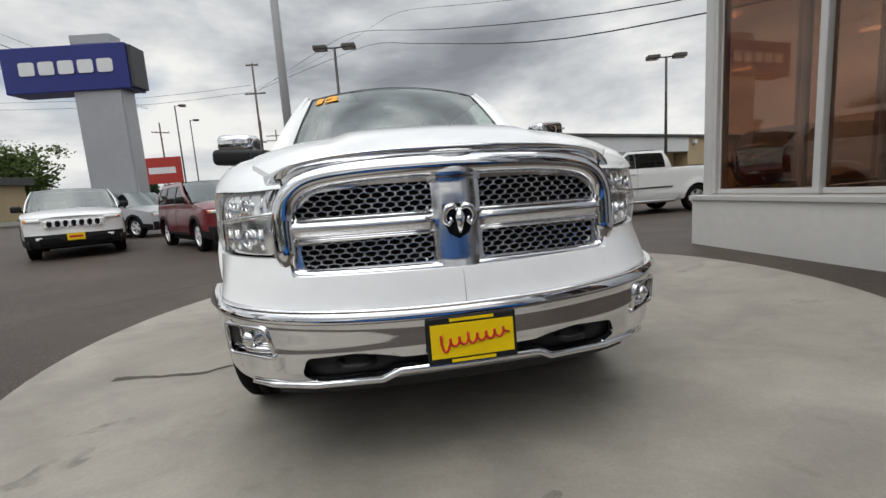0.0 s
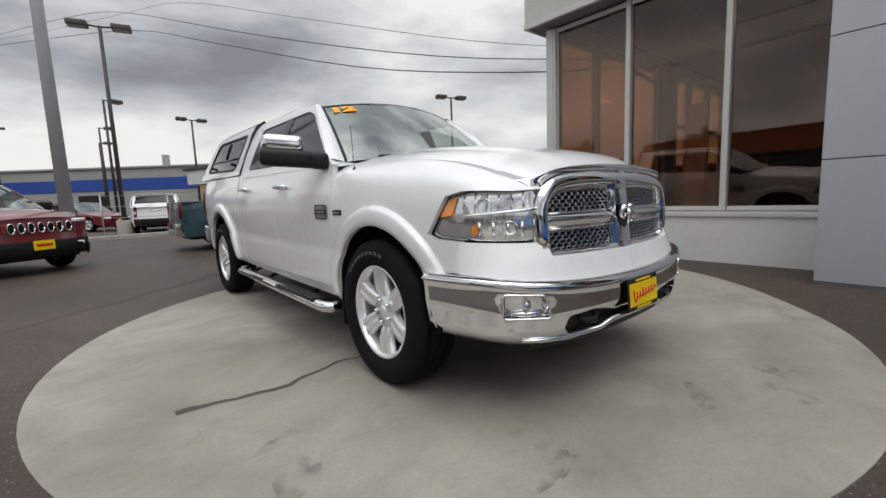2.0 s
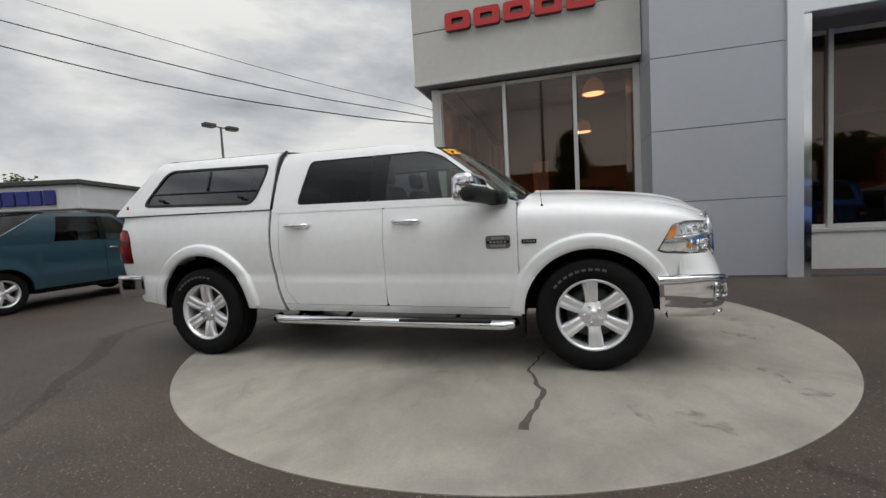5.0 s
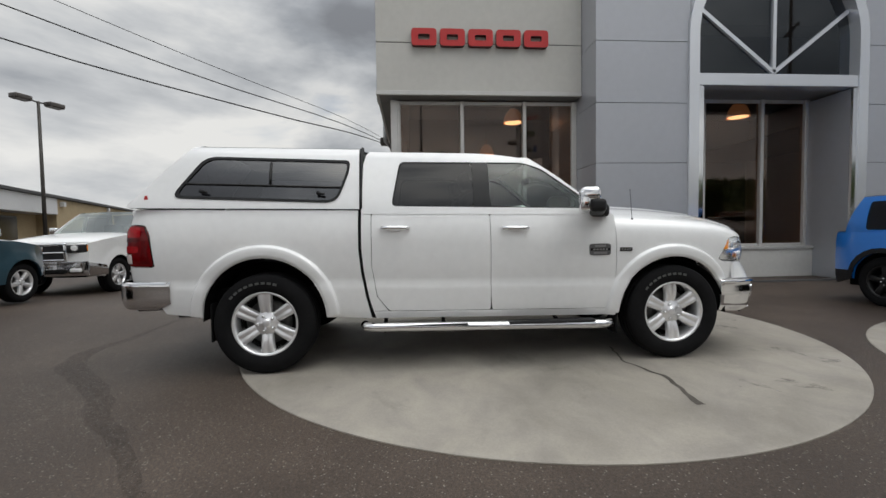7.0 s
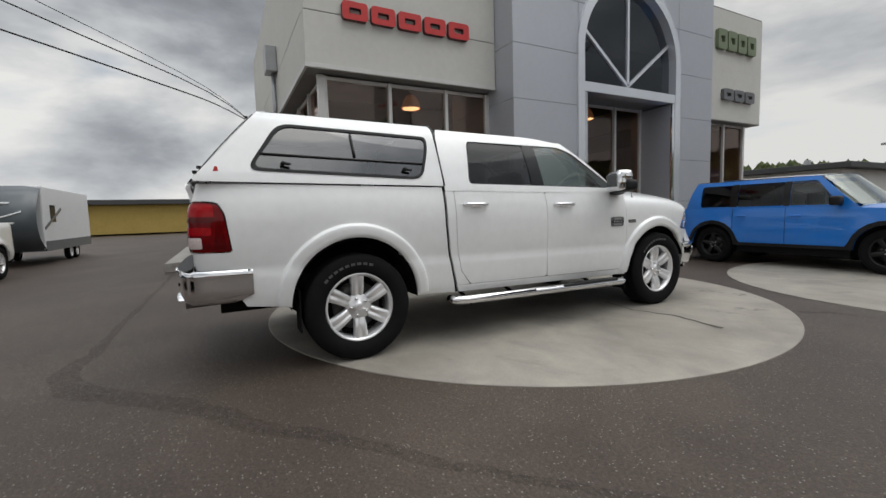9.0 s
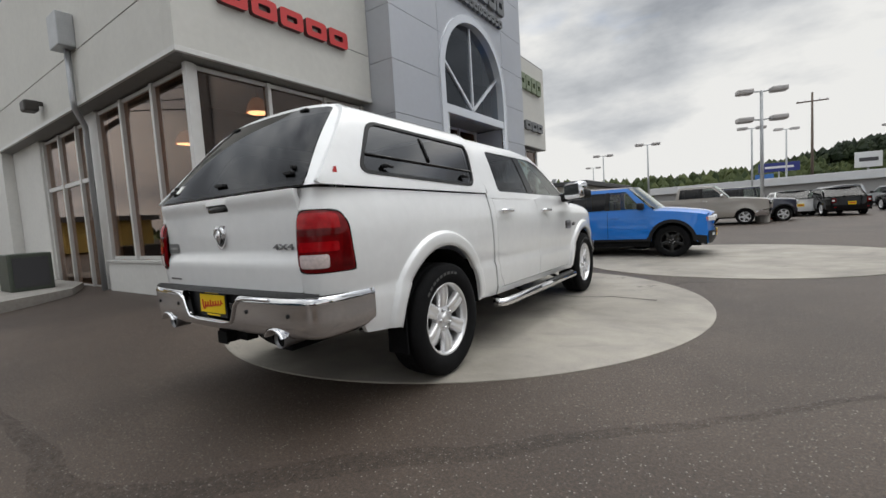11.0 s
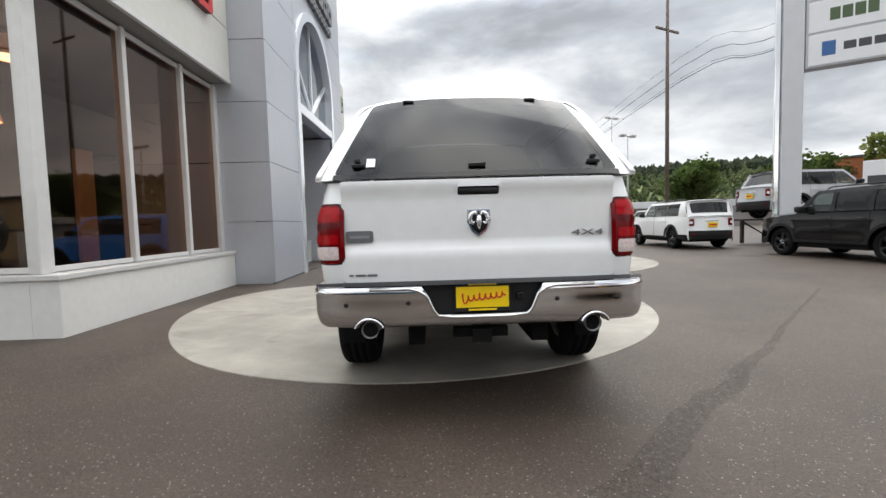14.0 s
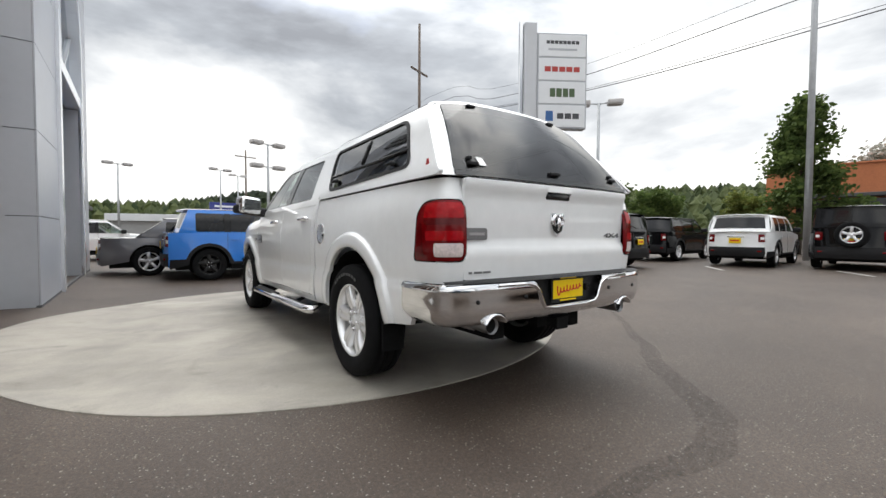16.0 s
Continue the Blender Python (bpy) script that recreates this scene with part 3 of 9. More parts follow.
def blob(cx, cy, rx, ry, turn, seed, z):
    rnd = random.Random(seed)
    ph = [rnd.uniform(0, 6.28) for _ in range(4)]
    bm = bmesh.new()
    vs = []
    for k in range(40):
        a = 2 * math.pi * k / 40
        q = 1 + 0.22 * math.sin(2 * a + ph[0]) + 0.16 * math.sin(3 * a + ph[1]) + 0.1 * math.sin(5 * a + ph[2]) + 0.07 * math.sin(9 * a + ph[3])
        x, y = rx * q * math.cos(a), ry * q * math.sin(a)
        vs.append(bm.verts.new((cx + x * math.cos(turn) - y * math.sin(turn), cy + x * math.sin(turn) + y * math.cos(turn), z)))
    bm.faces.new(vs)
    return face_out(bm, (0, 0, 1))


def spot(name, args, label, mat):
    setting(name, blob(*args), mat, label)


def stain_material():
    """A thin damp film: it darkens the concrete with a soft, broken edge."""
    m = material("damp_film", (0.15, 0.145, 0.14), 0.5)
    nt = m.node_tree
    b = nt.nodes["Principled BSDF"]
    co = nt.nodes.new("ShaderNodeTexCoord")
    n = nt.nodes.new("ShaderNodeTexNoise")
    n.inputs["Scale"].default_value, n.inputs["Detail"].default_value = 11, 6
    nt.links.new(co.outputs["Object"], n.inputs["Vector"])
    r = nt.nodes.new("ShaderNodeMapRange")
    for k, v in (("From Min", 0.42), ("From Max", 0.68), ("To Min", 0.0), ("To Max", 0.32)):
        r.inputs[k].default_value = v
    nt.links.new(n.outputs["Fac"], r.inputs["Value"])
    nt.links.new(r.outputs[0], b.inputs["Alpha"])
    return m


M["film"] = stain_material()
for i, a in enumerate([(-1.69, -2.27, 0.16, 0.07, 0.6), (-1.64, -1.95, 0.12, 0.05, 0.2), (0.44, -3.35, 0.13, 0.06, 0.9), (0.09, -3.05, 0.16, 0.05, 0.5), (0.7, -3.2, 0.10, 0.05, 1.2), (-0.9, -2.9, 0.12, 0.05, 0.3), (-1.2, -3.0, 0.10, 0.06, 2.0)]):
    spot("ground_stain", (*a, 20 + i, 0.0128 + 0.0002 * i), "faint dark damp stain on the concrete", M["film"])
for i, a in enumerate([(0.44, 3.47, 0.022, 0.015, 0.2), (-1.683, -1.80, 0.012, 0.010, 0.2), (0.78, -3.28, 0.012, 0.012, 0.2)]):
    spot("ground_spot", (*a, 40 + i, 0.0130 if i else 0.004), "small dark oil spot", M["seal"])

# ---- showroom building ----
FX, PX, WX, BX = 3.965, 3.31, 4.315, 4.06   # fascia, portal, glazing and plinth planes
FY, FZ, FT = 1.18, 3.91, 7.35            # corner, underside and top of the fascia


def slab_box(name, b, mat, label, bevel=0.006):
    return setting(name, box(*b, bevel=bevel, seg=1), mat, label)


slab_box("wall_plinth_front", (BX, -2.945, -0.25, BX + 0.30, 0.93, 0.67), M["wall_white"], "low white painted plinth under showroom windows")
slab_box("wall_plinth_end", (BX + 0.30, 0.63, -0.25, 8.30, 0.93, 0.67), M["wall_white"], "low white painted plinth under showroom windows")
slab_box("trim_sill_front", (BX - 0.03, -2.945, 0.67, BX + 0.40, 0.96, 0.73), M["mullion"], "grey metal window sill")
slab_box("trim_sill_end", (BX + 0.40, 0.56, 0.67, 8.27, 0.96, 0.73), M["mullion"], "grey metal window sill")
# upper storey: front, end and rear skins with the underside of the overhang
slab_box("wall_fascia_front_lower", (FX, -2.945, FZ, FX + 0.3, FY, 4.862), M["fascia"], "cream stucco fascia above showroom windows")
slab_box("wall_fascia_front_upper", (FX, -2.945, 4.877, FX + 0.3, FY, FT), M["fascia"], "cream stucco fascia above showroom windows")
slab_box("wall_fascia_end_lower", (FX + 0.3, FY - 0.3, FZ, 15.05, FY, 4.882), M["fascia"], "cream stucco end wall above showroom windows")
slab_box("wall_fascia_end_upper", (FX + 0.3, FY - 0.3, 4.897, 15.05, FY, FT), M["fascia"], "cream stucco end wall above showroom windows")
slab_box("trim_joint_end", (FX + 0.3, FY - 0.29, 4.877, 15.05, FY - 0.012, 4.902), M["joint"], "thin dark joint in the stucco")
slab_box("trim_joint_front", (FX + 0.012, -2.945, 4.857, FX + 0.29, FY - 0.012, 4.882), M["joint"], "thin dark joint in the stucco")
slab_box("roof_showroom", (FX + 0.02, -13.8, FT - 0.2, 15.05, FY - 0.02, FT - 0.1), M["soffit"], "flat roof deck of the showroom")
slab_box("ceiling_soffit_front", (FX + 0.01, -2.945, FZ - 0.04, WX + 0.20, FY - 0.01, FZ + 0.02), M["soffit"], "dark metal soffit over the front windows")
slab_box("ceiling_soffit_end", (WX + 0.20, 0.55, FZ - 0.04, 14.95, FY - 0.01, FZ + 0.02), M["soffit"], "dark metal soffit over the end windows")
slab_box("ceiling_showroom", (FX + 0.3, -13.4, 5.5, 14.75, 0.8, 5.6), M["darkened_wall"], "high showroom ceiling coloured near-black for a dim room")
slab_box("trim_drip_front", (FX - 0.012, -2.945, FZ - 0.05, FX + 0.05, FY + 0.012, FZ + 0.03), M["mullion"], "grey metal drip edge of the fascia", 0.004)
slab_box("trim_drip_end", (FX + 0.05, FY - 0.04, FZ - 0.05, 15.05, FY + 0.012, FZ + 0.03), M["mullion"], "grey metal drip edge of the fascia", 0.004)
slab_box("floor_showroom", (4.2, -14.0, -0.02, 14.95, 0.6, 0.06), M["darkened_floor"], "tiled showroom floor coloured near-black for a dim room")
slab_box("wall_inner_back", (12.2, -14.0, 0.0, 12.4, 0.6, 5.5), M["darkened_wall"], "showroom back wall coloured near-black for a dim room")


def window_run(name, along, stops, fixed, z0, z1, group):
    """Posts and panes from stop to stop; along: 'y' for the front, 'x' for the end."""
    for i, s in enumerate(stops):
        w = 0.075 if 0 < i < len(stops) - 1 else 0.11
        b = (fixed - 0.075, s - w / 2, z0, fixed + 0.075, s + w / 2, z1) if along == "y" else (s - w / 2, fixed - 0.075, z0, s + w / 2, fixed + 0.075, z1)
        tagged(part("mullion", box(*b, bevel=0.008, seg=1), M["mullion"], smooth=False), "grey anodised aluminium window post", "mullion", group, "structure")
    for i, (a, b) in enumerate(zip(stops, stops[1:])):
        a, b = sorted((a, b))
        w = thing("window_" + name, "tall dark bronze-tinted showroom window pane", "window", group=group, kind="structure")
        if along == "y":
            part("pane", box(fixed - 0.006, a + 0.05, z0 + 0.05, fixed + 0.006, b - 0.05, z1 - 0.05), M["shop_glass"], w, smooth=False)
            fr = [(fixed - 0.03, a + 0.04, z0, fixed + 0.03, b - 0.04, z0 + 0.06), (fixed - 0.03, a + 0.04, z1 - 0.07, fixed + 0.03, b - 0.04, z1)]
        else:
            part("pane", box(a + 0.05, fixed - 0.006, z0 + 0.05, b - 0.05, fixed + 0.006, z1 - 0.05), M["shop_glass"], w, smooth=False)
            fr = [(a + 0.04, fixed - 0.03, z0, b - 0.04, fixed + 0.03, z0 + 0.06), (a + 0.04, fixed - 0.03, z1 - 0.07, b - 0.04, fixed + 0.03, z1)]
        for f in fr:
            part("rail", box(*f, bevel=0.004, seg=1), M["mullion"], w, smooth=False)


window_run("front", "y", [0.80, -0.53, -1.84, -2.90], WX, 0.74, 3.83, "showroom windows")
window_run("end", "x", [4.36, 5.63, 7.00, 8.27], 0.80, 0.74, 3.83, "showroom windows at the building's end")
tagged(part("mullion", box(WX - 0.09, 0.79, 0.73, WX + 0.02, 0.93, 3.84, bevel=0.01, seg=1), M["mullion"], smooth=False), "stout white corner post of the showroom", "mullion", kind="structure")


# ---- entrance portal ----
def portal():
    y0, y1, top = -2.955, -9.95, 9.2
    arch_c, arch_z, arch_r = -6.62, 4.85, 1.74
    rows = [-0.15, 1.28, 2.411, 3.545, 4.695, 5.84, 6.98, 8.12, top]
    cols = [y0, -4.81, -8.43, y1]
    hole = [(arch_c + arch_r, -0.5)] + [(arch_c + arch_r * math.cos(a * math.pi / 24), arch_z + arch_r * 1.02 * math.sin(a * math.pi / 24)) for a in range(25)] + [(arch_c - arch_r, -0.5)]
    back = sheet([(y1 + 0.01, -0.15), (y0 - 0.01, -0.15), (y0 - 0.01, top - 0.01), (y1 + 0.01, top - 0.01)], [hole], 1.2, lambda u, v: Vector((PX + 0.02, u, v)))
    core = setting("wall_portal", face_out(back, (-1, 0, 0)), M["joint"], "entrance portal clad in silver panels with an arched opening")
    core.modifiers.new("thick", "SOLIDIFY").thickness = 0.3
    core.modifiers["thick"].offset = -1
    for i in range(len(rows) - 1):
        for j in range(3):
            a, b, z0, z1 = cols[j] - 0.006, cols[j + 1] + 0.006, rows[i] + 0.006, rows[i + 1] - 0.006
            if j == 0:
                a = cols[0]
            if j == 2:
                b = cols[-1]
            if j == 1 and z1 < arch_z:
                continue
            poly = [(b, z0), (a, z0), (a, z1), (b, z1)]
            bm = sheet(poly, [hole] if j == 1 else [], 0.6, lambda u, v: Vector((PX, u, v)), (0.018, 0, 0))
            if len(bm.faces):
                part("panel", face_out(bm, (-1, 0, 0)), M["panel"], core, smooth=False)
    # cheeks of the portal, panelled like the front
    for yy, s in ((y0, 1), (y1, -1)):
        for i in range(len(rows) - 1):
            b = box(PX + 0.022, min(yy, yy - s * 0.018), rows[i] + 0.006, 6.0, max(yy, yy - s * 0.018), rows[i + 1] - 0.006)
            part("panel", b, M["panel"], core, smooth=False)
    part("coping", box(PX - 0.02, y1 - 0.02, top, 6.0, y0 + 0.02, top + 0.05), M["mullion"], core, smooth=False)
    part("foot_joint", box(PX - 0.006, y1 - 0.006, -0.02, PX + 0.05, y0 + 0.006, 0.095), M["joint"], core, smooth=False)
    # bright band round the opening
    def band(r0, r1, x0, x1, mat, name):
        bm = bmesh.new()
        path = [(1.0, None)] + [(None, a) for a in range(33)] + [(-1.0, None)]
        ring = []
        for k, (sx, a) in enumerate(path):
            row = []
            for r, x in ((r0, x1), (r0, x0), (r1, x0), (r1, x1)):
                if a is None:
                    row.append(bm.verts.new((x, arch_c + sx * r, 0.0)))
                else:
                    row.append(bm.verts.new((x, arch_c + r * math.cos(a * math.pi / 32), arch_z + r * 1.02 * math.sin(a * math.pi / 32))))
            ring.append(row)
        for p, q in zip(ring, ring[1:]):
            for k in range(3):
                bm.faces.new((p[k], p[k + 1], q[k + 1], q[k]))
        bmesh.ops.recalc_face_normals(bm, faces=bm.faces)
        return part(name, bm, mat, core, smooth=False)
    band(1.65, 1.85, PX - 0.05, PX + 0.36, M["arch_white"], "arch_band")
    part("transom", box(PX - 0.03, arch_c - 1.65, 3.88, PX + 0.25, arch_c + 1.65, 4.11, bevel=0.01, seg=1), M["arch_white"], core, smooth=False)
    for s in (-1, 1):
        part("jamb", box(PX - 0.03, arch_c + s * 1.642 - 0.095, 0.0, PX + 0.02, arch_c + s * 1.642 + 0.095, 3.86), M["polished"], core, "mirror-polished door jamb", smooth=False)
        part("jamb_lining", box(PX + 0.022, arch_c + s * 1.642 - 0.09, 0.0, WX - 0.08, arch_c + s * 1.642 + 0.09, 3.86), M["panel"], core, smooth=False)
    # fan light
    gl = [(arch_c + 1.65, 4.09)] + [(arch_c + 1.65 * math.cos(a * math.pi / 24), arch_z + 1.68 * math.sin(a * math.pi / 24)) for a in range(25)] + [(arch_c - 1.65, 4.09)]
    win = thing("window_arch", "arched fan window with white spokes over the entrance", "window", kind="structure")
    part("pane", face_out(sheet(gl, [], 1.0, lambda u, v: Vector((PX + 0.16, u, v))), (-1, 0, 0)), M["fan_glass"], win, smooth=False)
    for ang in (38, 90, 142):
        L = {38: 2.10, 90: 2.30, 142: 2.10}[ang]
        a = radians(ang)
        bar = box(-0.04, -0.035, 0, 0.04, 0.035, L)
        part("spoke", moved(bar, Matrix.Translation((PX + 0.15, arch_c, 4.19)) @ Matrix.Rotation(-(a - math.pi / 2), 4, "X")), M["arch_white"], win, smooth=False)
    # added near-black backing darkens the fan light; unseen panel keeps sky light out
    slab_box("wall_fan_back", (4.8, y1 + 0.1, 4.09, 4.9, y0 - 0.1, 9.1), M["darkened_wall"], "near-black backing added behind the fan window to darken it")
    slab_box("wall_portal_back", (5.9, y1 + 0.02, 5.6, 6.0, y0 - 0.02, 9.18), M["fascia"], "unseen panel added to keep sky light out of the portal")
    # recess behind the opening
    slab_box("ceiling_vestibule", (PX + 0.32, arch_c - 1.77, 3.92, WX + 0.2, arch_c + 1.77, 4.04), M["soffit"], "dark ceiling of the portal recess")
    slab_box("wall_recess_plinth", (BX, arch_c - 1.55, -0.05, BX + 0.30, arch_c + 1.55, 0.67), M["wall_white"], "low white painted plinth under showroom windows")
    slab_box("trim_recess_sill", (BX - 0.03, arch_c - 1.55, 0.67, BX + 0.40, arch_c + 1.55, 0.73), M["mullion"], "grey metal window sill")
    window_run("recess", "y", [arch_c + 1.55, -5.78, -7.12, arch_c - 1.55], WX, 0.73, 3.92, "windows behind the portal")


portal()

# right wing of the showroom
slab_box("wall_wing_front", (FX, -13.8, 3.83, FX + 0.3, -9.96, 7.2), M["fascia"], "cream stucco fascia of the far wing")
slab_box("wall_wing_end", (FX + 0.3, -13.8, 3.83, 15.05, -13.5, 7.1), M["fascia"], "cream stucco end wall of the far wing")
slab_box("ceiling_wing_soffit", (FX + 0.01, -13.79, 3.80, 14.95, -9.96, 3.85), M["soffit"], "dark metal soffit of the far wing")
slab_box("wall_wing_plinth", (BX, -13.5, -0.02, BX + 0.3, -9.96, 0.67), M["wall_white"], "low white painted plinth under showroom windows")
window_run("wing", "y", [-10.0, -11.1, -12.25, -13.4], WX, 0.69, 3.80, "far wing windows")
slab_box("wall_wing_side", (WX, -13.5, -0.02, 12.2, -13.35, 3.83), M["wall_white"], "white painted side wall of the far wing")

# end of the building beyond the showroom glazing
slab_box("wall_end_lower", (12.42, 0.55, -0.25, 15.05, 0.85, FZ), M["wall_white"], "white painted end wall of the showroom")
slab_box("wall_end_post", (8.34, 0.62, -0.25, 8.92, 0.86, FZ), M["mullion"], "grey metal post beside the side door")
window_run("side_door", "x", [8.96, 9.84, 11.1, 12.38], 0.72, 0.05, 3.82, "side door panes")
slab_box("trim_side_door_head", (8.96, 0.68, 2.50, 12.38, 0.77, 2.60), M["mullion"], "white head rail above the side door")
setting("wall_annex", moved(prism([(15.07, -0.1), (28.6, -0.1), (28.6, 3.3), (20.4, 6.45), (15.07, 5.0)], 7.0), Matrix.Translation((0, 1.1, 0)) @ Matrix.Rotation(radians(90), 4, "X")), M["wall_white"], "white stucco annex with a sloping roofline")
for i in range(4):
    w = thing("window_annex", "small dark window in white stucco", "window", group="annex windows", kind="structure")
    x = 18.6 + i * 2.15
    part("frame", box(x - 0.75, 1.08, 2.55, x + 0.75, 1.14, 3.65, bevel=0.01, seg=1), M["mullion"], w, smooth=False)
    part("pane", box(x - 0.66, 1.10, 2.64, x + 0.66, 1.16, 3.56), M["black_gloss"], w, smooth=False)


def downpipe():
    t = thing("downpipe", "grey metal downpipe with a box-shaped leader head", "downpipe", kind="structure")
    part("leader_head", box(7.78, FY, 4.92, 8.30, FY + 0.28, 5.55, bevel=0.02), M["galv"], t, smooth=False)
    part("pipe", tube([(8.04, FY + 0.08, 5.0), (8.04, FY + 0.08, 3.95), (8.04, FY + 0.07, 3.80), (8.5, 0.98, 3.56), (8.56, 0.96, 3.44), (8.56, 0.96, -0.05)], 0.055, 10), M["galv"], t)
    t2 = thing("flood_lamp", "small dark wall flood lamp on white stucco", "lamp")
    part("bracket", box(10.25, FY, 4.30, 10.35, FY + 0.12, 4.38), M["bronze_pole"], t2, smooth=False)
    part("housing", box(10.12, FY + 0.1, 4.13, 10.48, FY + 0.36, 4.37, bevel=0.04), M["bronze_pole"], t2, smooth=False)


downpipe()


# ---- signs on the building ----
def block_sign(name, label, n, y0, y1, z0, z1, x, face, side):
    """A row of raised blocks, one for each character, with a dark slot."""
    t = thing(name, label, "sign", kind="structure")
    w = (y0 - y1) / n
    for i in range(n):
        a, b = y0 - w * i - w * 0.06, y0 - w * (i + 1) + w * 0.06
        zc, q = (z0 + z1) / 2, (z1 - z0)
        out = rounded([(b, z0), (a, z0), (a, z1), (b, z1)], 0.07, 4)
        hole = rounded([(b + w * 0.24, zc - q * 0.16), (a - w * 0.24, zc - q * 0.16), (a - w * 0.24, zc + q * 0.16), (b + w * 0.24, zc + q * 0.16)], 0.03, 3)
        blk = part("block", face_out(sheet(out, [hole], 0.5, lambda u, v: Vector((x - 0.10, u, v)), (0.0, 0, 0)), (-1, 0, 0)), face, t, smooth=False)
        part("return", face_out(sheet(out, [hole], 0.5, lambda u, v: Vector((x - 0.098, u, v)), (0.11, 0, 0)), (-1, 0, 0)), side, blk, smooth=False)
    return t


block_sign("wall_sign", "row of raised red blocks on the cream fascia", 5, 0.52, -2.26, 4.78, 5.11, FX, M["sign_red"], M["sign_side"])
block_sign("wall_sign", "row of dark grey raised blocks over the arch", 7, -4.8, -8.6, 7.40, 7.95, PX, M["sign_grey"], M["sign_grey"])
block_sign("wall_sign", "row of small dark grey raised blocks", 12, -5.3, -8.4, 6.98, 7.20, PX, M["sign_grey"], M["sign_grey"])
block_sign("wall_sign", "row of raised green blocks on the far wing", 4, -11.15, -13.3, 5.97, 6.56, FX, M["sign_green"], M["sign_green"])
block_sign("wall_sign", "row of raised grey blocks on the far wing", 3, -11.5, -13.3, 4.45, 4.8, FX, M["sign_grey"], M["sign_grey"])


# ---- showroom lamps ----
M["warm_glow"] = glow("lamp_glow", (1.0, 0.76, 0.48), 5.0)
M["shade"] = glow("lit_glass_shade", (0.80, 0.46, 0.24), 0.17)


def pendant(x, y, z):
    t = thing("pendant_lamp", "glowing ribbed glass pendant lamp in the showroom", "lamp", Matrix.Translation((x, y, z)), "showroom pendants")
    part("cord", tube([(0, 0, 0.2), (0, 0, 5.5 - z)], 0.012, 6), M["bronze_pole"], t)
    part("shade", lathe([(0.24, 0.05), (0.20, 0.13), (0.08, 0.22), (-0.08, 0.27), (-0.16, 0.28)], 24, "z"), M["shade"], t)
    part("bulb", lathe([(0.10, 0.001), (0.06, 0.10), (-0.04, 0.19), (-0.155, 0.25), (-0.158, 0.001)], 16, "z"), M["warm_glow"], t)


for p in [(7.48, -2.40, 4.36), (11.2, -2.30, 4.10), (11.0, -5.5, 4.10), (6.75, -8.58, 4.36)]:
    pendant(*p)


def display_board():
    t = thing("display_board", "tall tan display board inside the showroom", "display board", Matrix.Translation((5.35, -1.12, 0.06)))
    part("board", box(-0.03, -0.16, 0.04, 0.03, 0.16, 2.30, bevel=0.008), M["tan_board"], t, smooth=False)
    part("foot", box(-0.2, -0.14, 0.0, 0.2, 0.14, 0.04, bevel=0.006), M["mullion"], t, smooth=False)


M["tan_board"] = material("tan_laminate", (0.62, 0.47, 0.32), 0.5, vary=0.08, scale=3)
display_board()
# ---- the white pickup ----
RAKE, LIFT = 0.0145, 0.018   # its nose sits a little lower than its tail
AXLE_F, AXLE_R, ARCH_R = -1.748, 1.785, 0.500


def smooth_path(ctrl, step=0.01):
    """Points at even steps along a smooth curve through the given ones."""
    pts = [Vector(p) for p in ctrl]
    fine = []
    for i in range(len(pts) - 1):
        p0, p1, p2, p3 = pts[max(i - 1, 0)], pts[i], pts[i + 1], pts[min(i + 2, len(pts) - 1)]
        for k in range(24):
            t = k / 24
            fine.append(0.5 * (2 * p1 + (p2 - p0) * t + (2 * p0 - 5 * p1 + 4 * p2 - p3) * t * t + (3 * p1 - p0 - 3 * p2 + p3) * t ** 3))
    fine.append(pts[-1])
    return fine


class Plan:
    """A body line seen from above: place and outward way at each length along it."""

    def __init__(self, ctrl, zero):
        self.p = smooth_path(ctrl)
        self.s = [0.0]
        for a, b in zip(self.p, self.p[1:]):
            self.s.append(self.s[-1] + (b - a).length)
        k = min(range(len(self.p)), key=lambda i: (self.p[i] - Vector(zero)).length)
        s0 = self.s[k]
        self.s = [q - s0 for q in self.s]

    def at(self, s):
        s = min(max(s, self.s[0]), self.s[-1])
        lo, hi = 0, len(self.s) - 1
        while hi - lo > 1:
            mid = (lo + hi) // 2
            if self.s[mid] <= s:
                lo = mid
            else:
                hi = mid
        f = (s - self.s[lo]) / max(1e-9, self.s[hi] - self.s[lo])
        p = self.p[lo].lerp(self.p[hi], f)
        i0, i1 = max(lo - 3, 0), min(hi + 3, len(self.p) - 1)
        d = (self.p[i1] - self.p[i0]).normalized()
        return p, Vector((d.y, -d.x))

    def where(self, x):
        """The length at which the line has that x, on its front or rear face."""
        k = min(range(len(self.p)), key=lambda i: abs(self.p[i].x - x) + (0 if i > len(self.p) // 2 else 5))
        return self.s[k]


# from the nose's middle, round the corner, along the side (length = y there) to the tail
BODY = Plan([(0, -2.775), (0.3, -2.765), (0.55, -2.725), (0.705, -2.655), (0.815, -2.55), (0.885, -2.42), (0.930, -2.25), (0.960, -2.0), (0.972, -1.6), (0.974, -0.8),
             (0.974, 0.0), (0.974, 0.8), (0.974, 1.6), (0.972, 2.2), (0.966, 2.5), (0.95, 2.70), (0.925, 2.82), (0.875, 2.885), (0.78, 2.90)], (0.974, 0.0))
NOSE = BODY.s[0]


def nose_len(x):
    k = min((i for i in range(len(BODY.p)) if BODY.p[i].y < -1.9), key=lambda i: abs(BODY.p[i].x - x))
    return BODY.s[k]


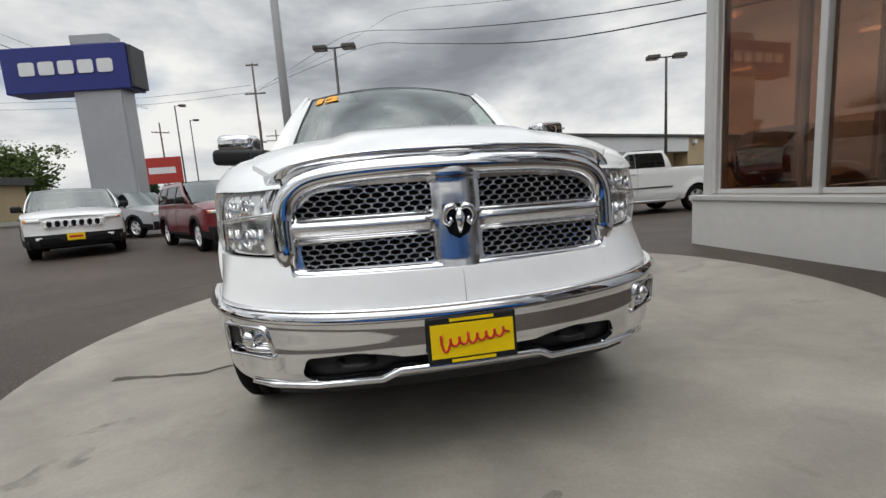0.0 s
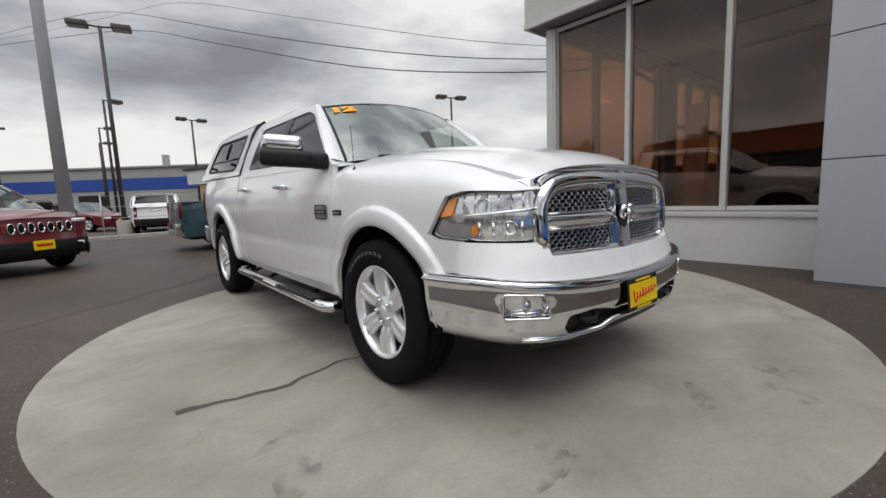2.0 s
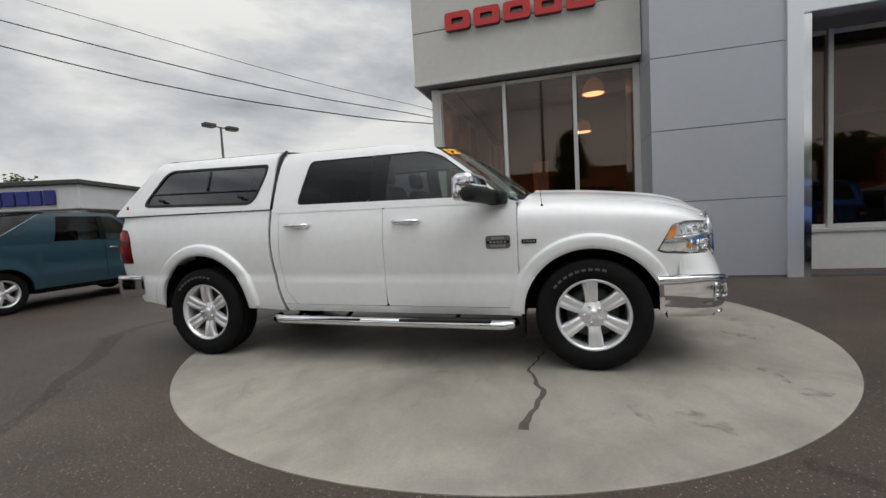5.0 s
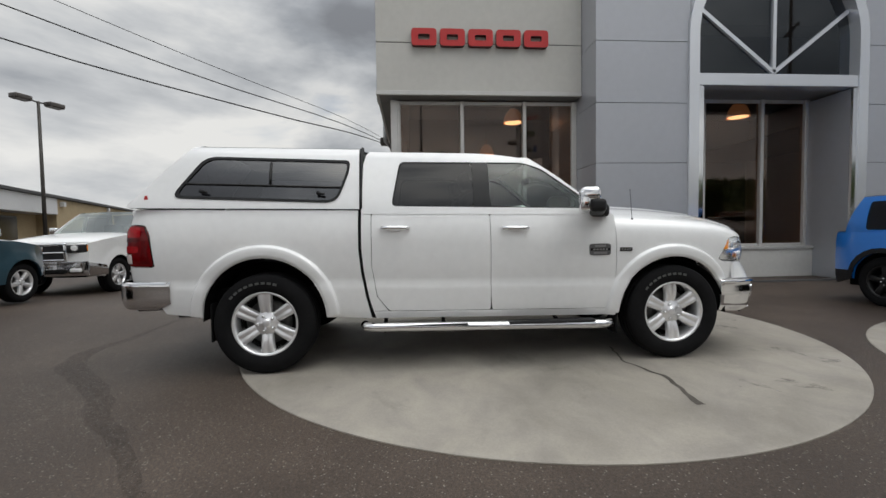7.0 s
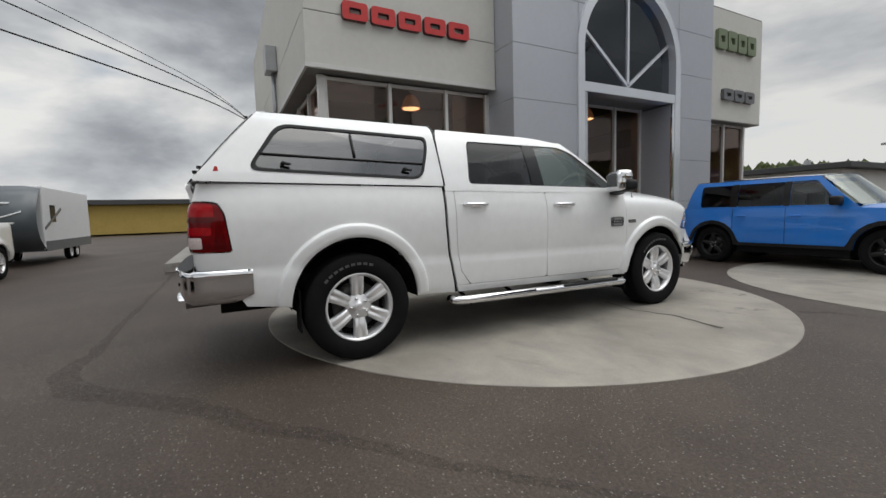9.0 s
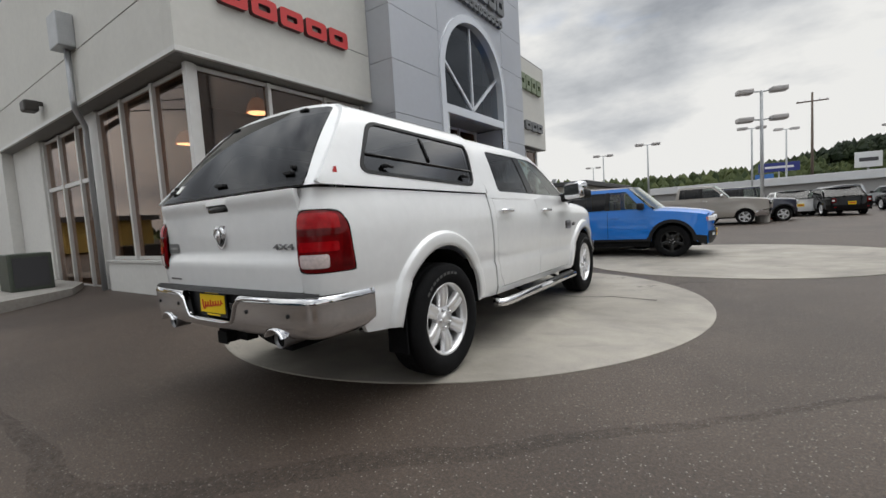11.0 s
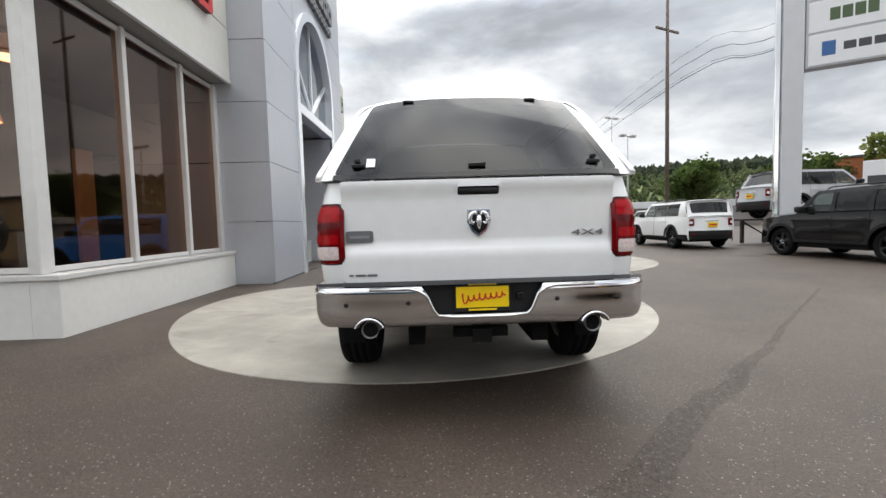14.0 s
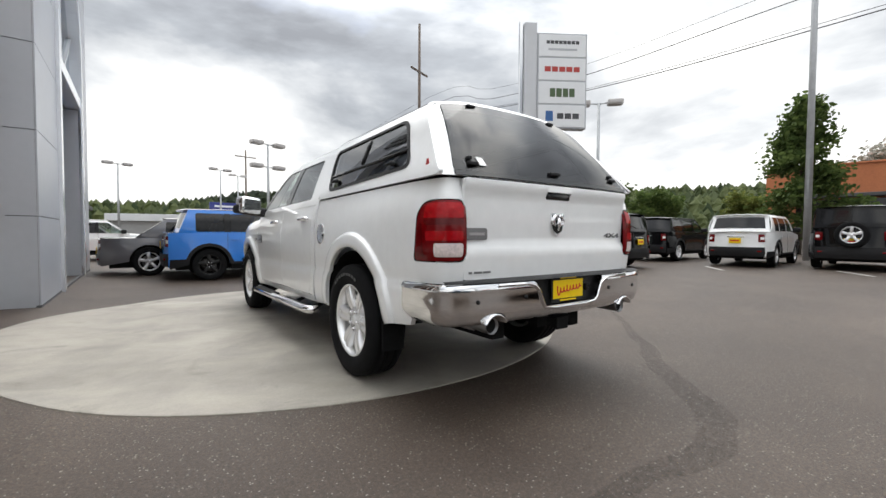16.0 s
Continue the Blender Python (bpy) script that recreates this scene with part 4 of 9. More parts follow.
SIDE = [(0.40, -0.060), (0.46, -0.034), (0.55, -0.018), (0.68, -0.010), (0.70, -0.010), (0.715, -0.020), (0.76, -0.014), (0.85, -0.004), (0.95, 0.0), (1.05, -0.002), (1.15, -0.012), (1.22, -0.026), (1.29, -0.046), (1.34, -0.058)]


def flare(y, z):
    out = 0.0
    for ay in (AXLE_F, AXLE_R):
        r = math.hypot(y - ay, z - 0.43)
        q = smooth01((ARCH_R + 0.090 - r) / 0.04) * (1.0 if r > ARCH_R - 0.02 else 0.6)
        out = max(out, 0.026 * q)
    return out


def raked(v):
    """Tilts the body nose down and keeps its nose short."""
    if v.y < -2.2:
        v.y = -2.2 + (v.y + 2.2) * 0.86
    v.z += RAKE * v.y + LIFT
    return v


def skin(s, z):
    p, n = BODY.at(s)
    o = curve(SIDE, z) + flare(s, z)
    return raked(Vector((p.x + n.x * o, p.y + n.y * o, z)))


HOOD_EDGE = [(-2.75, 1.135), (-2.62, 1.152), (-2.5, 1.190), (-2.3, 1.238), (-2.0, 1.276), (-1.6, 1.302), (-1.25, 1.314)]
SHOULDER = [(0.0, -0.002), (0.3, -0.012), (0.55, -0.035), (0.75, -0.075), (0.9, -0.14), (1.0, -0.225)]


def sag(v):
    """The bumper's upper edge and the cover above it dip in the middle."""
    v.z -= 0.055 * max(0.0, 1 - (v.x / 0.88) ** 2) * smooth01((v.z - 0.40) / 0.26) * smooth01((0.79 - v.z) / 0.09)
    return v


def fender_skin(s, v):
    p, n = BODY.at(s)
    if v <= 1.05:
        z, o = v, curve(SIDE, v) + flare(s, v)
    else:
        w = (v - 1.05) / 0.25
        o = curve(SHOULDER, w)
        z = 1.05 + (curve(HOOD_EDGE, p.y + n.y * o) - 1.05) * (w ** 0.85)
        o += flare(s, z)
    return raked(Vector((p.x + n.x * o, p.y + n.y * o, z)))


def arch_cut(ay):
    """The wheel opening, as points from front to rear."""
    return [(ay + ARCH_R * math.cos(math.pi - a * math.pi / 28), 0.43 + ARCH_R * math.sin(math.pi - a * math.pi / 28)) for a in range(29)]


truck = thing("pickup_truck", "white crew-cab pickup with chrome bumpers and a white box canopy", "pickup truck")


def both(name, bm, mat, label="", parent=None, toward=(1, 0, 0)):
    face_out(bm, toward)
    m2 = mirrored(bm)
    a = part(name, bm, mat, parent or truck, label)
    b = part(name, m2, mat, parent or truck, label)
    return a, b


def build_body():
    wp, inn = M["white_paint"], (-0.03, 0, 0)
    # front wing
    s_in = nose_len(0.60)
    fender = [(-1.222, 0.43), (-1.222, 1.30), (s_in, 1.30), (s_in, 1.185), (nose_len(0.74), 1.155), (-2.42, 1.118), (-2.315, 1.080), (-2.187, 0.903), (-2.235, 0.882), (-2.40, 0.872), (-2.40, 0.725), (-2.265, 0.715)] + \
             [p for p in arch_cut(AXLE_F) if p[0] > -2.262 and p[1] >= 0.43]
    both("fender", sheet(fender, [], 0.035, fender_skin, inn), wp)
    # nose cover between lamps and bumper, across the whole front
    nose = [(NOSE, 0.715), (-2.40, 0.725), (-2.40, 0.872), (s_in, 0.862), (nose_len(0.58), 0.80), (NOSE, 0.79)]

    def nose_skin(s, v):
        p, n = BODY.at(s)
        w = (v - 0.71) / 0.16
        o = 0.045 * max(0.0, 1 - w) ** 1.5 + 0.012 - 0.03 * max(0, w) ** 2
        o *= smooth01((-2.30 - s) / 0.35)
        return raked(sag(Vector((p.x + n.x * o, p.y + n.y * o, v))))

    half_cover = face_out(sheet(nose, [], 0.03, nose_skin, (0, 0.03, 0)), (0.4, -1, 0))
    cover = join(half_cover, mirrored(half_cover))
    bmesh.ops.remove_doubles(cover, verts=cover.verts, dist=0.0008)
    part("front_cover", cover, wp, truck)
    # doors, sill, cab corner, box side
    fd = rounded([(-1.217, 0.475), (-0.122, 0.475), (-0.112, 0.60), (-0.112, 1.295), (-1.217, 1.295)], 0.02, 3)
    rd = rounded([(-0.107, 0.475), (0.76, 0.475), (0.86, 0.60), (0.90, 0.85), (0.90, 1.295), (-0.107, 1.295)], 0.02, 3)
    for nm, poly in (("front_door", fd), ("rear_door", rd)):
        doors = both(nm, sheet(poly, [], 0.035, skin, inn), wp)
        y = -0.322 if nm == "front_door" else 0.704
        for d, sx in zip(doors, (1, -1)):
            h = tube([raked(Vector((0.962 + dx, y + dy, 1.178))) for dx, dy in ((-0.008, -0.112), (0.030, -0.104), (0.038, -0.06), (0.038, 0.06), (0.030, 0.104), (-0.008, 0.112))], [0.013, 0.017, 0.0175, 0.0175, 0.017, 0.013], 10)
            cup = moved(lathe([(0.001, 0.05), (0.003, 0.046), (-0.006, 0.001)], 18), Matrix.Translation(raked(Vector((0.966, y, 1.175)))) @ Matrix.Diagonal((1, 1.5, 0.55, 1)))
            for b, nm2, mt in ((h, "door_handle", M["chrome"]), (cup, "handle_cup", wp)):
                part(nm2, mirrored(b) if sx < 0 else b, mt, d, "chrome door handle" if nm2 == "door_handle" else "")
    both("sill", sheet([(-1.222, 0.41), (0.875, 0.41), (0.895, 0.47), (-1.222, 0.47)], [], 0.03, skin, inn, su=0.1), wp)
    corner = [(0.77, 0.475), (0.897, 0.475), (0.93, 0.60), (0.967, 0.80), (0.985, 1.0), (0.985, 1.295), (0.905, 1.295), (0.905, 0.85), (0.865, 0.60)]
    both("cab_corner", sheet(corner, [], 0.04, skin, inn), wp)
    lamp = [(2.645, 0.855), (BODY.s[-1], 0.855), (BODY.s[-1], 1.205), (2.775, 1.205), (2.72, 1.195), (2.68, 1.12)]
    box_side = [(0.912, 0.41), (0.957, 0.60), (0.994, 0.80), (1.012, 1.0), (1.012, 1.325), (BODY.s[-1], 1.325), (BODY.s[-1], 0.735), (2.70, 0.735), (2.66, 0.60), (2.58, 0.47), (2.30, 0.44)] + [p for p in reversed(arch_cut(AXLE_R)) if p[1] >= 0.43 and p[0] < 2.29]
    both("box_side", sheet(box_side, [rounded(lamp, 0.02, 2)], 0.035, skin, inn), wp)

    # raised lips round the wheel openings
    def lip(ay):
        prof = [(0.0, 0.010), (0.004, 0.030), (0.03, 0.0315), (0.06, 0.0315), (0.084, 0.0305), (0.092, 0.027), (0.098, 0.016), (0.105, 0.004), (0.115, -0.004)]

        def f(a, b):
            k = b * (len(prof) - 1)
            i = min(int(k), len(prof) - 2)
            r, o = [prof[i][j] + (prof[i + 1][j] - prof[i][j]) * (k - i) for j in (0, 1)]
            th = math.pi * (0.012 + 0.976 * a)
            s, z = ay + (ARCH_R + r) * math.cos(th), 0.43 + (ARCH_R + r) * math.sin(th)
            p, n = BODY.at(s)
            o += curve(SIDE, z)
            return raked(Vector((p.x + n.x * o, p.y + n.y * o, z)))
        return grid(44, len(prof) - 1, f)
    for ay in (AXLE_F, AXLE_R):
        both("wheel_arch_lip", lip(ay), wp)

    # tail lamps
    def lamp_skin(s, z):
        v = skin(s, z)
        p, n = BODY.at(s)
        f = smooth01((z - 0.855) / 0.06) * smooth01((1.205 - z) / 0.06) * smooth01((s - 2.65) / 0.05)
        return v + Vector((n.x, n.y, 0)) * 0.012 * f

    lp = rounded([(2.652, 0.862), (BODY.s[-1] - 0.004, 0.862), (BODY.s[-1] - 0.004, 1.198), (2.78, 1.198), (2.725, 1.188), (2.686, 1.12)], 0.02, 2)
    lamps = both("tail_lamp", sheet(lp, [], 0.02, lamp_skin, (-0.02, -0.01, 0)), M["tail_red"], "glossy red tail lamp with a clear lower window")
    S1 = BODY.s[-1]
    for d, sx in zip(lamps, (1, -1)):
        rim = tube([lamp_skin(u, z) for u, z in lp] + [lamp_skin(*lp[0])], 0.0045, 6)
        part("rim", mirrored(rim) if sx < 0 else rim, M["black_gloss"], d)
        for nm, poly, mt in (("reversing_window", [(2.825, 0.885), (S1 - 0.018, 0.885), (S1 - 0.018, 0.960), (2.825, 0.960)], M["tail_clear"]),
                             ("lit_band", [(2.745, 1.10), (S1 - 0.010, 1.10), (S1 - 0.010, 1.185), (2.79, 1.185), (2.75, 1.175)], M["tail_mid"]),
                             ("dark_band", [(2.675, 0.885), (2.755, 0.885), (2.745, 0.972), (2.735, 1.075), (2.705, 1.075)], M["tail_dark"]),
                             ("dark_band", [(2.755, 1.062), (S1 - 0.012, 1.062), (S1 - 0.012, 1.092), (2.745, 1.092)], M["tail_dark"]),
                             ("lit_band", [(2.765, 0.975), (S1 - 0.018, 0.975), (S1 - 0.018, 1.028), (2.765, 1.028)], M["tail_mid"])):
            def proud(s, z):
                p, n = BODY.at(s)
                return lamp_skin(s, z) + Vector((n.x, n.y, 0)) * 0.004
            b = face_out(sheet(rounded(poly, 0.012, 2), [], 0.02, proud, None), (0.3, 1, 0))
            part(nm, mirrored(b) if sx < 0 else b, mt, d)


build_body()


def hood_z(x, y):
    c = curve([(-2.72, 1.165), (-2.66, 1.198), (-2.58, 1.245), (-2.4, 1.30), (-2.1, 1.345), (-1.7, 1.385), (-1.3, 1.405)], y)
    e = curve(HOOD_EDGE, y)
    a = min(1.0, abs(x) / curve([(-2.70, 0.605), (-2.62, 0.64), (-2.48, 0.72), (-2.30, 0.745)], y))
    base = c + (e - c) * (0.60 * a ** 2 + 0.40 * a ** 5)
    dome = 0.016 * smooth01((0.44 - abs(x)) / 0.10) * smooth01((-1.5 - y) / -0.2 + 6) * smooth01((y + 2.74) / 0.25)
    return base + dome


def build_top():
    wp = M["white_paint"]
    front = [(x, max(BODY.at(nose_len(abs(x)))[0].y + 0.06, -2.665)) for x in (0.62, 0.5, 0.35, 0.2, 0, -0.2, -0.35, -0.5, -0.62)]
    poly = [(-0.745, -2.30), (-0.75, -1.26), (-0.4, -1.33), (0, -1.36), (0.4, -1.33), (0.75, -1.26), (0.745, -2.30), (0.72, -2.48)] + front + [(-0.72, -2.48)]
    part("hood", face_out(sheet(poly, [], 0.04, lambda x, y: raked(Vector((x, y, hood_z(x, y)))), (0, 0, -0.035)), (0, 0, 1)), wp, truck)
    # cowl, wipers
    part("cowl", face_out(grid(24, 3, lambda a, b: raked(Vector((-0.80 + 1.6 * a, -1.24 - 0.09 * (1 - (2 * a - 1) ** 2) + 0.10 * b, 1.29 + 0.05 * (1 - (2 * a - 1) ** 2) + 0.012 * b)))), (0, 0, 1)), M["black_plastic"], truck)
    for x0 in (-0.62, 0.05):
        part("wiper", tube([raked(Vector((x0 + t * 0.55, -1.25 - 0.05 * (1 - ((x0 + t * 0.55) / 0.8) ** 2) + 0.03 * t, 1.345 + 0.03 * (1 - ((x0 + t * .55) / 0.8) ** 2) + 0.015 * t))) for t in (0, 0.25, 0.5, 0.75, 1)], 0.009, 6), M["black_plastic"], truck)

    # windscreen and cab sides
    def screen(a, b):
        x = (2 * a - 1)
        base = Vector((0.79 * x, -1.10 - 0.19 * (1 - x * x), 1.325 + 0.055 * (1 - x * x)))
        top = Vector((0.655 * x, -0.50 - 0.13 * (1 - x * x), 1.805 + 0.055 * (1 - x * x)))
        v = base.lerp(top, b)
        v.z += 0.02 * math.sin(math.pi * b)
        return raked(v)
    part("windscreen", face_out(grid(28, 10, screen), (0, -1, 0.6)), M["windshield"], truck)
    for x0, x1 in ((0.0, 0.012), (0.988, 1.0)):
        part("windscreen_seal", face_out(grid(2, 10, lambda a, b: screen(x0 + (x1 - x0) * a, b) + Vector((0, -0.003, 0.003))), (0, -1, 0.6)), M["black_plastic"], truck)
    part("windscreen_seal", face_out(grid(28, 2, lambda a, b: screen(a, 0.975 + 0.025 * b) + Vector((0, -0.003, 0.003))), (0, -1, 0.6)), M["black_plastic"], truck)
    ws = [(screen(1, b / 10).y, screen(1, b / 10).z - RAKE * screen(1, b / 10).y) for b in range(11)]
    XG = [(1.28, 0.934), (1.33, 0.920), (1.45, 0.876), (1.6, 0.815), (1.72, 0.760), (1.80, 0.716), (1.85, 0.680), (1.875, 0.64)]

    def green(y, z):
        return raked(Vector((curve(XG, z), y, z)))

    both("a_pillar", grid(4, 10, lambda a, b: screen(1, b).lerp(green(*ws[round(b * 10)]), a) + Vector((0.010, -0.014, 0.008)) * math.sin(math.pi * a) * (1 - b)), wp, toward=(0.5, -1, 0.4))
    both("cowl_corner", grid(2, 2, lambda a, b: screen(1, 0).lerp(green(*ws[0]), a).lerp(raked(Vector((0.745, -1.262, 1.302))).lerp(raked(Vector((0.925, -1.225, 1.285))), a), b)), wp, toward=(0.3, 0, 1))
    dlo = rounded([(0.735, 1.362), (0.66, 1.765), (-0.44, 1.772), (-0.60, 1.722), (-1.085, 1.352)], 0.05, 4)
    out = [(0.985, 1.295), (0.985, 1.70), (0.955, 1.82), (0.93, 1.862), (0.09, 1.862), (-0.05, 1.8585), (-0.20, 1.848), (-0.33, 1.833), (-0.42, 1.819)] + [(y + 0.0, z) for y, z in reversed(ws)] + [(-1.215, 1.295)]
    both("cab_side", sheet(out, [dlo], 0.035, green, (-0.03, 0, 0)), wp)
    rear = rounded([(0.725, 1.368), (0.652, 1.758), (0.02, 1.762), (0.02, 1.368)], 0.045, 4)
    fr = rounded([(-0.125, 1.368), (-0.125, 1.762), (-0.435, 1.764), (-0.59, 1.716), (-1.065, 1.360)], 0.03, 4)
    pill = [(0.02, 1.362), (0.02, 1.766), (-0.125, 1.766), (-0.125, 1.362)]
    both("rear_side_window", sheet(rear, [], 0.05, lambda y, z: green(y, z) - Vector((0.008, 0, 0))), M["privacy"])
    both("front_side_window", sheet(fr, [], 0.05, lambda y, z: green(y, z) - Vector((0.008, 0, 0))), M["window"])
    both("door_pillar", sheet(pill, [], 0.05, lambda y, z: green(y, z) - Vector((0.003, 0, 0)), (-0.02, 0, 0)), M["black_gloss"], "glossy black door pillar")
    both("window_seal", sheet(rounded([(0.745, 1.350), (0.67, 1.777), (-0.442, 1.784), (-0.605, 1.732), (-1.11, 1.342)], 0.05, 4), [rounded([(0.722, 1.370), (0.65, 1.756), (-0.438, 1.762), (-0.592, 1.714), (-1.062, 1.360)], 0.045, 4)], 0.05, lambda y, z: green(y, z) - Vector((0.004, 0, 0))), M["black_plastic"])

    def roof(a, b):
        x = (2 * a - 1)
        yf = screen(a, 1.0).y
        y = yf + (0.985 - yf) * b
        ze = 1.862 - 0.057 * max(0.0, 1 - b / 0.40) ** 2
        half = 0.665
        z = ze + 0.045 * (1 - abs(x) ** 2.6)
        return raked(Vector((half * x, y, z - 0.03 * smooth01((b - 0.93) / 0.07) * 0.3)))
    part("roof", face_out(grid(28, 24, roof), (0, 0, 1)), wp, truck)
    part("cab_back", face_out(grid(2, 16, lambda a, b: raked(Vector(((2 * a - 1) * (0.9 if b < 0.5 else curve(XG, 0.75 + 1.09 * b) - 0.03), 0.972, 0.75 + 1.09 * b)))), (0, 1, 0)), wp, truck)

    # canopy over the box
    XC = [(1.30, 0.935), (1.36, 0.925), (1.45, 0.893), (1.6, 0.838), (1.74, 0.782), (1.82, 0.742), (1.87, 0.695), (1.895, 0.63)]

    def cside(y, z):
        return raked(Vector((curve(XC, z), y - 0.05 * (curve(XC, z) / 0.935 - 1), z)))

    cw = rounded([(2.505, 1.435), (2.27, 1.772), (1.09, 1.752), (1.10, 1.66), (1.20, 1.402)], 0.09, 6)
    outline = [(1.0, 1.337), (2.835, 1.337), (2.86, 1.35), (2.40, 1.885), (1.0, 1.885)]
    can = both("canopy_side", sheet(outline, [cw], 0.04, cside, (-0.03, 0, 0)), wp)
    fr_o = rounded([(2.53, 1.420), (2.285, 1.787), (1.075, 1.767), (1.085, 1.66), (1.185, 1.387)], 0.10, 6)
    fr_i = rounded([(2.492, 1.442), (2.262, 1.766), (1.098, 1.746), (1.108, 1.66), (1.198, 1.410)], 0.085, 6)
    cfr = both("canopy_window_frame", sheet(fr_o, [fr_i], 0.05, lambda y, z: cside(y, z) + Vector((0.006, 0, 0)), (-0.02, 0, 0)), M["black_plastic"], "black rubber-edged side window frame")
    both("canopy_side_window", sheet(fr_i, [], 0.06, lambda y, z: cside(y, z) - Vector((0.004, 0, 0))), M["canopy_glass"])
    for (y0, z0, y1, z1, w) in ((2.43, 1.545, 1.16, 1.522, 0.010), (1.74, 1.55, 1.745, 1.735, 0.012)):
        both("canopy_window_bar", tube([cside(y0 + (y1 - y0) * k / 4, z0 + (z1 - z0) * k / 4) for k in range(5)], w, 6), M["black_gloss"])
    for y, z in ((2.28, 1.478), (1.335, 1.468)):
        c = cside(y, z)
        both("canopy_latch", join(tube([c, c + Vector((0.03, 0, 0.0))], 0.016, 10), tube([c + Vector((0.028, 0.0, 0)), c + Vector((0.032, -0.05, -0.008))], 0.010, 8)), M["black_plastic"])

    def croof(a, b):
        x = 2 * a - 1
        y = 1.0 + 1.40 * b
        return raked(Vector((0.665 * x, y + 0.02 * (1 - x * x) * b, 1.885 + 0.045 * (1 - abs(x) ** 2.4))))
    part("canopy_roof", face_out(grid(28, 12, croof), (0, 0, 1)), wp, truck)
    # near-black sheets added for the shade inside the canopy, seen through its glass
    part("canopy_lining", face_out(grid(20, 8, lambda a, b: croof(a, 0.02 + 0.95 * b) - Vector((0, 0, 0.035))), (0, 0, -1)), M["under"], truck, "near-black sheet added under the canopy roof to shade the inside")
    part("canopy_front_lining", face_out(grid(2, 12, lambda a, b: raked(Vector(((2 * a - 1) * (curve(XC, 1.34 + 0.53 * b) - 0.04), 1.03, 1.34 + 0.53 * b)))), (0, 1, 0)), M["under"], truck)
    part("canopy_front", face_out(grid(2, 12, lambda a, b: raked(Vector(((2 * a - 1) * (curve(XC, 1.34 + 0.54 * b) - 0.03), 1.003, 1.34 + 0.54 * b)))), (0, -1, 0)), wp, truck)

    # rear of the canopy: v runs from the rail (0) to the roof (1)
    def crear(x, v):
        z = 1.337 + 0.555 * v
        xm = curve(XC, min(z, 1.886)) if v < 1 else 0.665
        q = min(1.0, abs(x) / max(0.3, xm))
        y = 2.90 - 0.47 * v - 0.055 * q ** 5 + 0.02 * math.sin(math.pi * v)
        return raked(Vector((x, y, z + 0.045 * (1 - q ** 2.4) * v)))
    edge = [(curve(XC, 1.337 + 0.555 * v / 12) if v < 12 else 0.64, v / 12) for v in range(13)]
    poly = edge + [(-x, v) for x, v in reversed(edge)]
    glass = rounded([(0.825, 0.045), (0.63, 0.955), (-0.63, 0.955), (-0.825, 0.045)], 0.05, 3)
    part("canopy_rear_frame", face_out(sheet(poly, [glass], 0.05, crear, (0, -0.03, 0)), (0, 1, 0.3)), wp, truck)
    hatch = part("canopy_hatch", face_out(sheet(rounded([(0.822, 0.05), (0.627, 0.95), (-0.627, 0.95), (-0.822, 0.05)], 0.045, 3), [], 0.08, lambda x, v: crear(x, v) + Vector((0, 0.008, 0)), (0, -0.012, 0)), (0, 1, 0.3)), M["privacy"], truck, "dark tinted frameless rear hatch")
    part("hatch_seal", face_out(sheet([(-0.825, 0.005), (0.825, 0.005), (0.822, 0.055), (-0.822, 0.055)], [], 0.08, lambda x, v: crear(x, v) + Vector((0, 0.012, 0)), (0, -0.01, 0)), (0, 1, 0.3)), M["black_gloss"], hatch)
    for x, v in ((-0.40, 0.93), (0.40, 0.93)):
        c = crear(x, v) + Vector((0, 0.01, 0))
        part("hinge", box(c.x - 0.035, c.y - 0.01, c.z - 0.008, c.x + 0.035, c.y + 0.014, c.z + 0.008, bevel=0.003), M["black_plastic"], hatch, smooth=False)
    for x, v, w in ((0.68, 0.14, 0.035), (0.69, 0.20, 0.014), (-0.68, 0.14, 0.035), (-0.69, 0.20, 0.014), (0.0, 0.12, 0.05)):
        c = crear(x, v) + Vector((0, 0.012, 0))
        part("hatch_latch", box(c.x - w, c.y - 0.01, c.z - 0.010, c.x + w, c.y + 0.02, c.z + 0.010, bevel=0.004), M["black_plastic"], hatch, smooth=False)
    c = crear(0.61, 0.17) + Vector((0, 0.012, 0))
    part("hatch_sticker", moved(box(-0.025, -0.002, -0.035, 0.025, 0.002, 0.035), Matrix.Translation(c) @ Matrix.Rotation(radians(40), 4, "X")), M["sticker_white"], hatch, smooth=False)
    for sx in (-1, 1):
        c = cside(2.715, 1.42)
        part("maker_sticker", prism([(-0.018, -0.02), (0.018, -0.02), (0.012, 0.02), (-0.004, 0.02)], 0.003, Matrix.Translation((sx * (c.x + 0.002), c.y, c.z)) @ Matrix.Rotation(radians(90), 4, "X") @ Matrix.Rotation(radians(sx * 90), 4, "Y")), M["sticker_red"], truck, smooth=False)
    # tailgate
    def gate(x, z):
        y = 2.902 + curve([(0.75, 0.0), (0.91, 0.006), (0.928, 0.004), (0.945, -0.016), (1.10, -0.009), (1.25, -0.002), (1.285, 0.016), (1.32, 0.012)], z) - 0.012 * (abs(x) / 0.78) ** 4
        return raked(Vector((x, y, z)))
    hole = rounded([(-0.118, 1.235), (0.118, 1.235), (0.118, 1.282), (-0.118, 1.282)], 0.012, 3)
    tg = part("tailgate", face_out(sheet(rounded([(-0.778, 0.752), (0.778, 0.752), (0.778, 1.325), (-0.778, 1.325)], 0.012, 2), [hole], 0.03, gate, (0, -0.03, 0)), (0, 1, 0)), wp, truck)
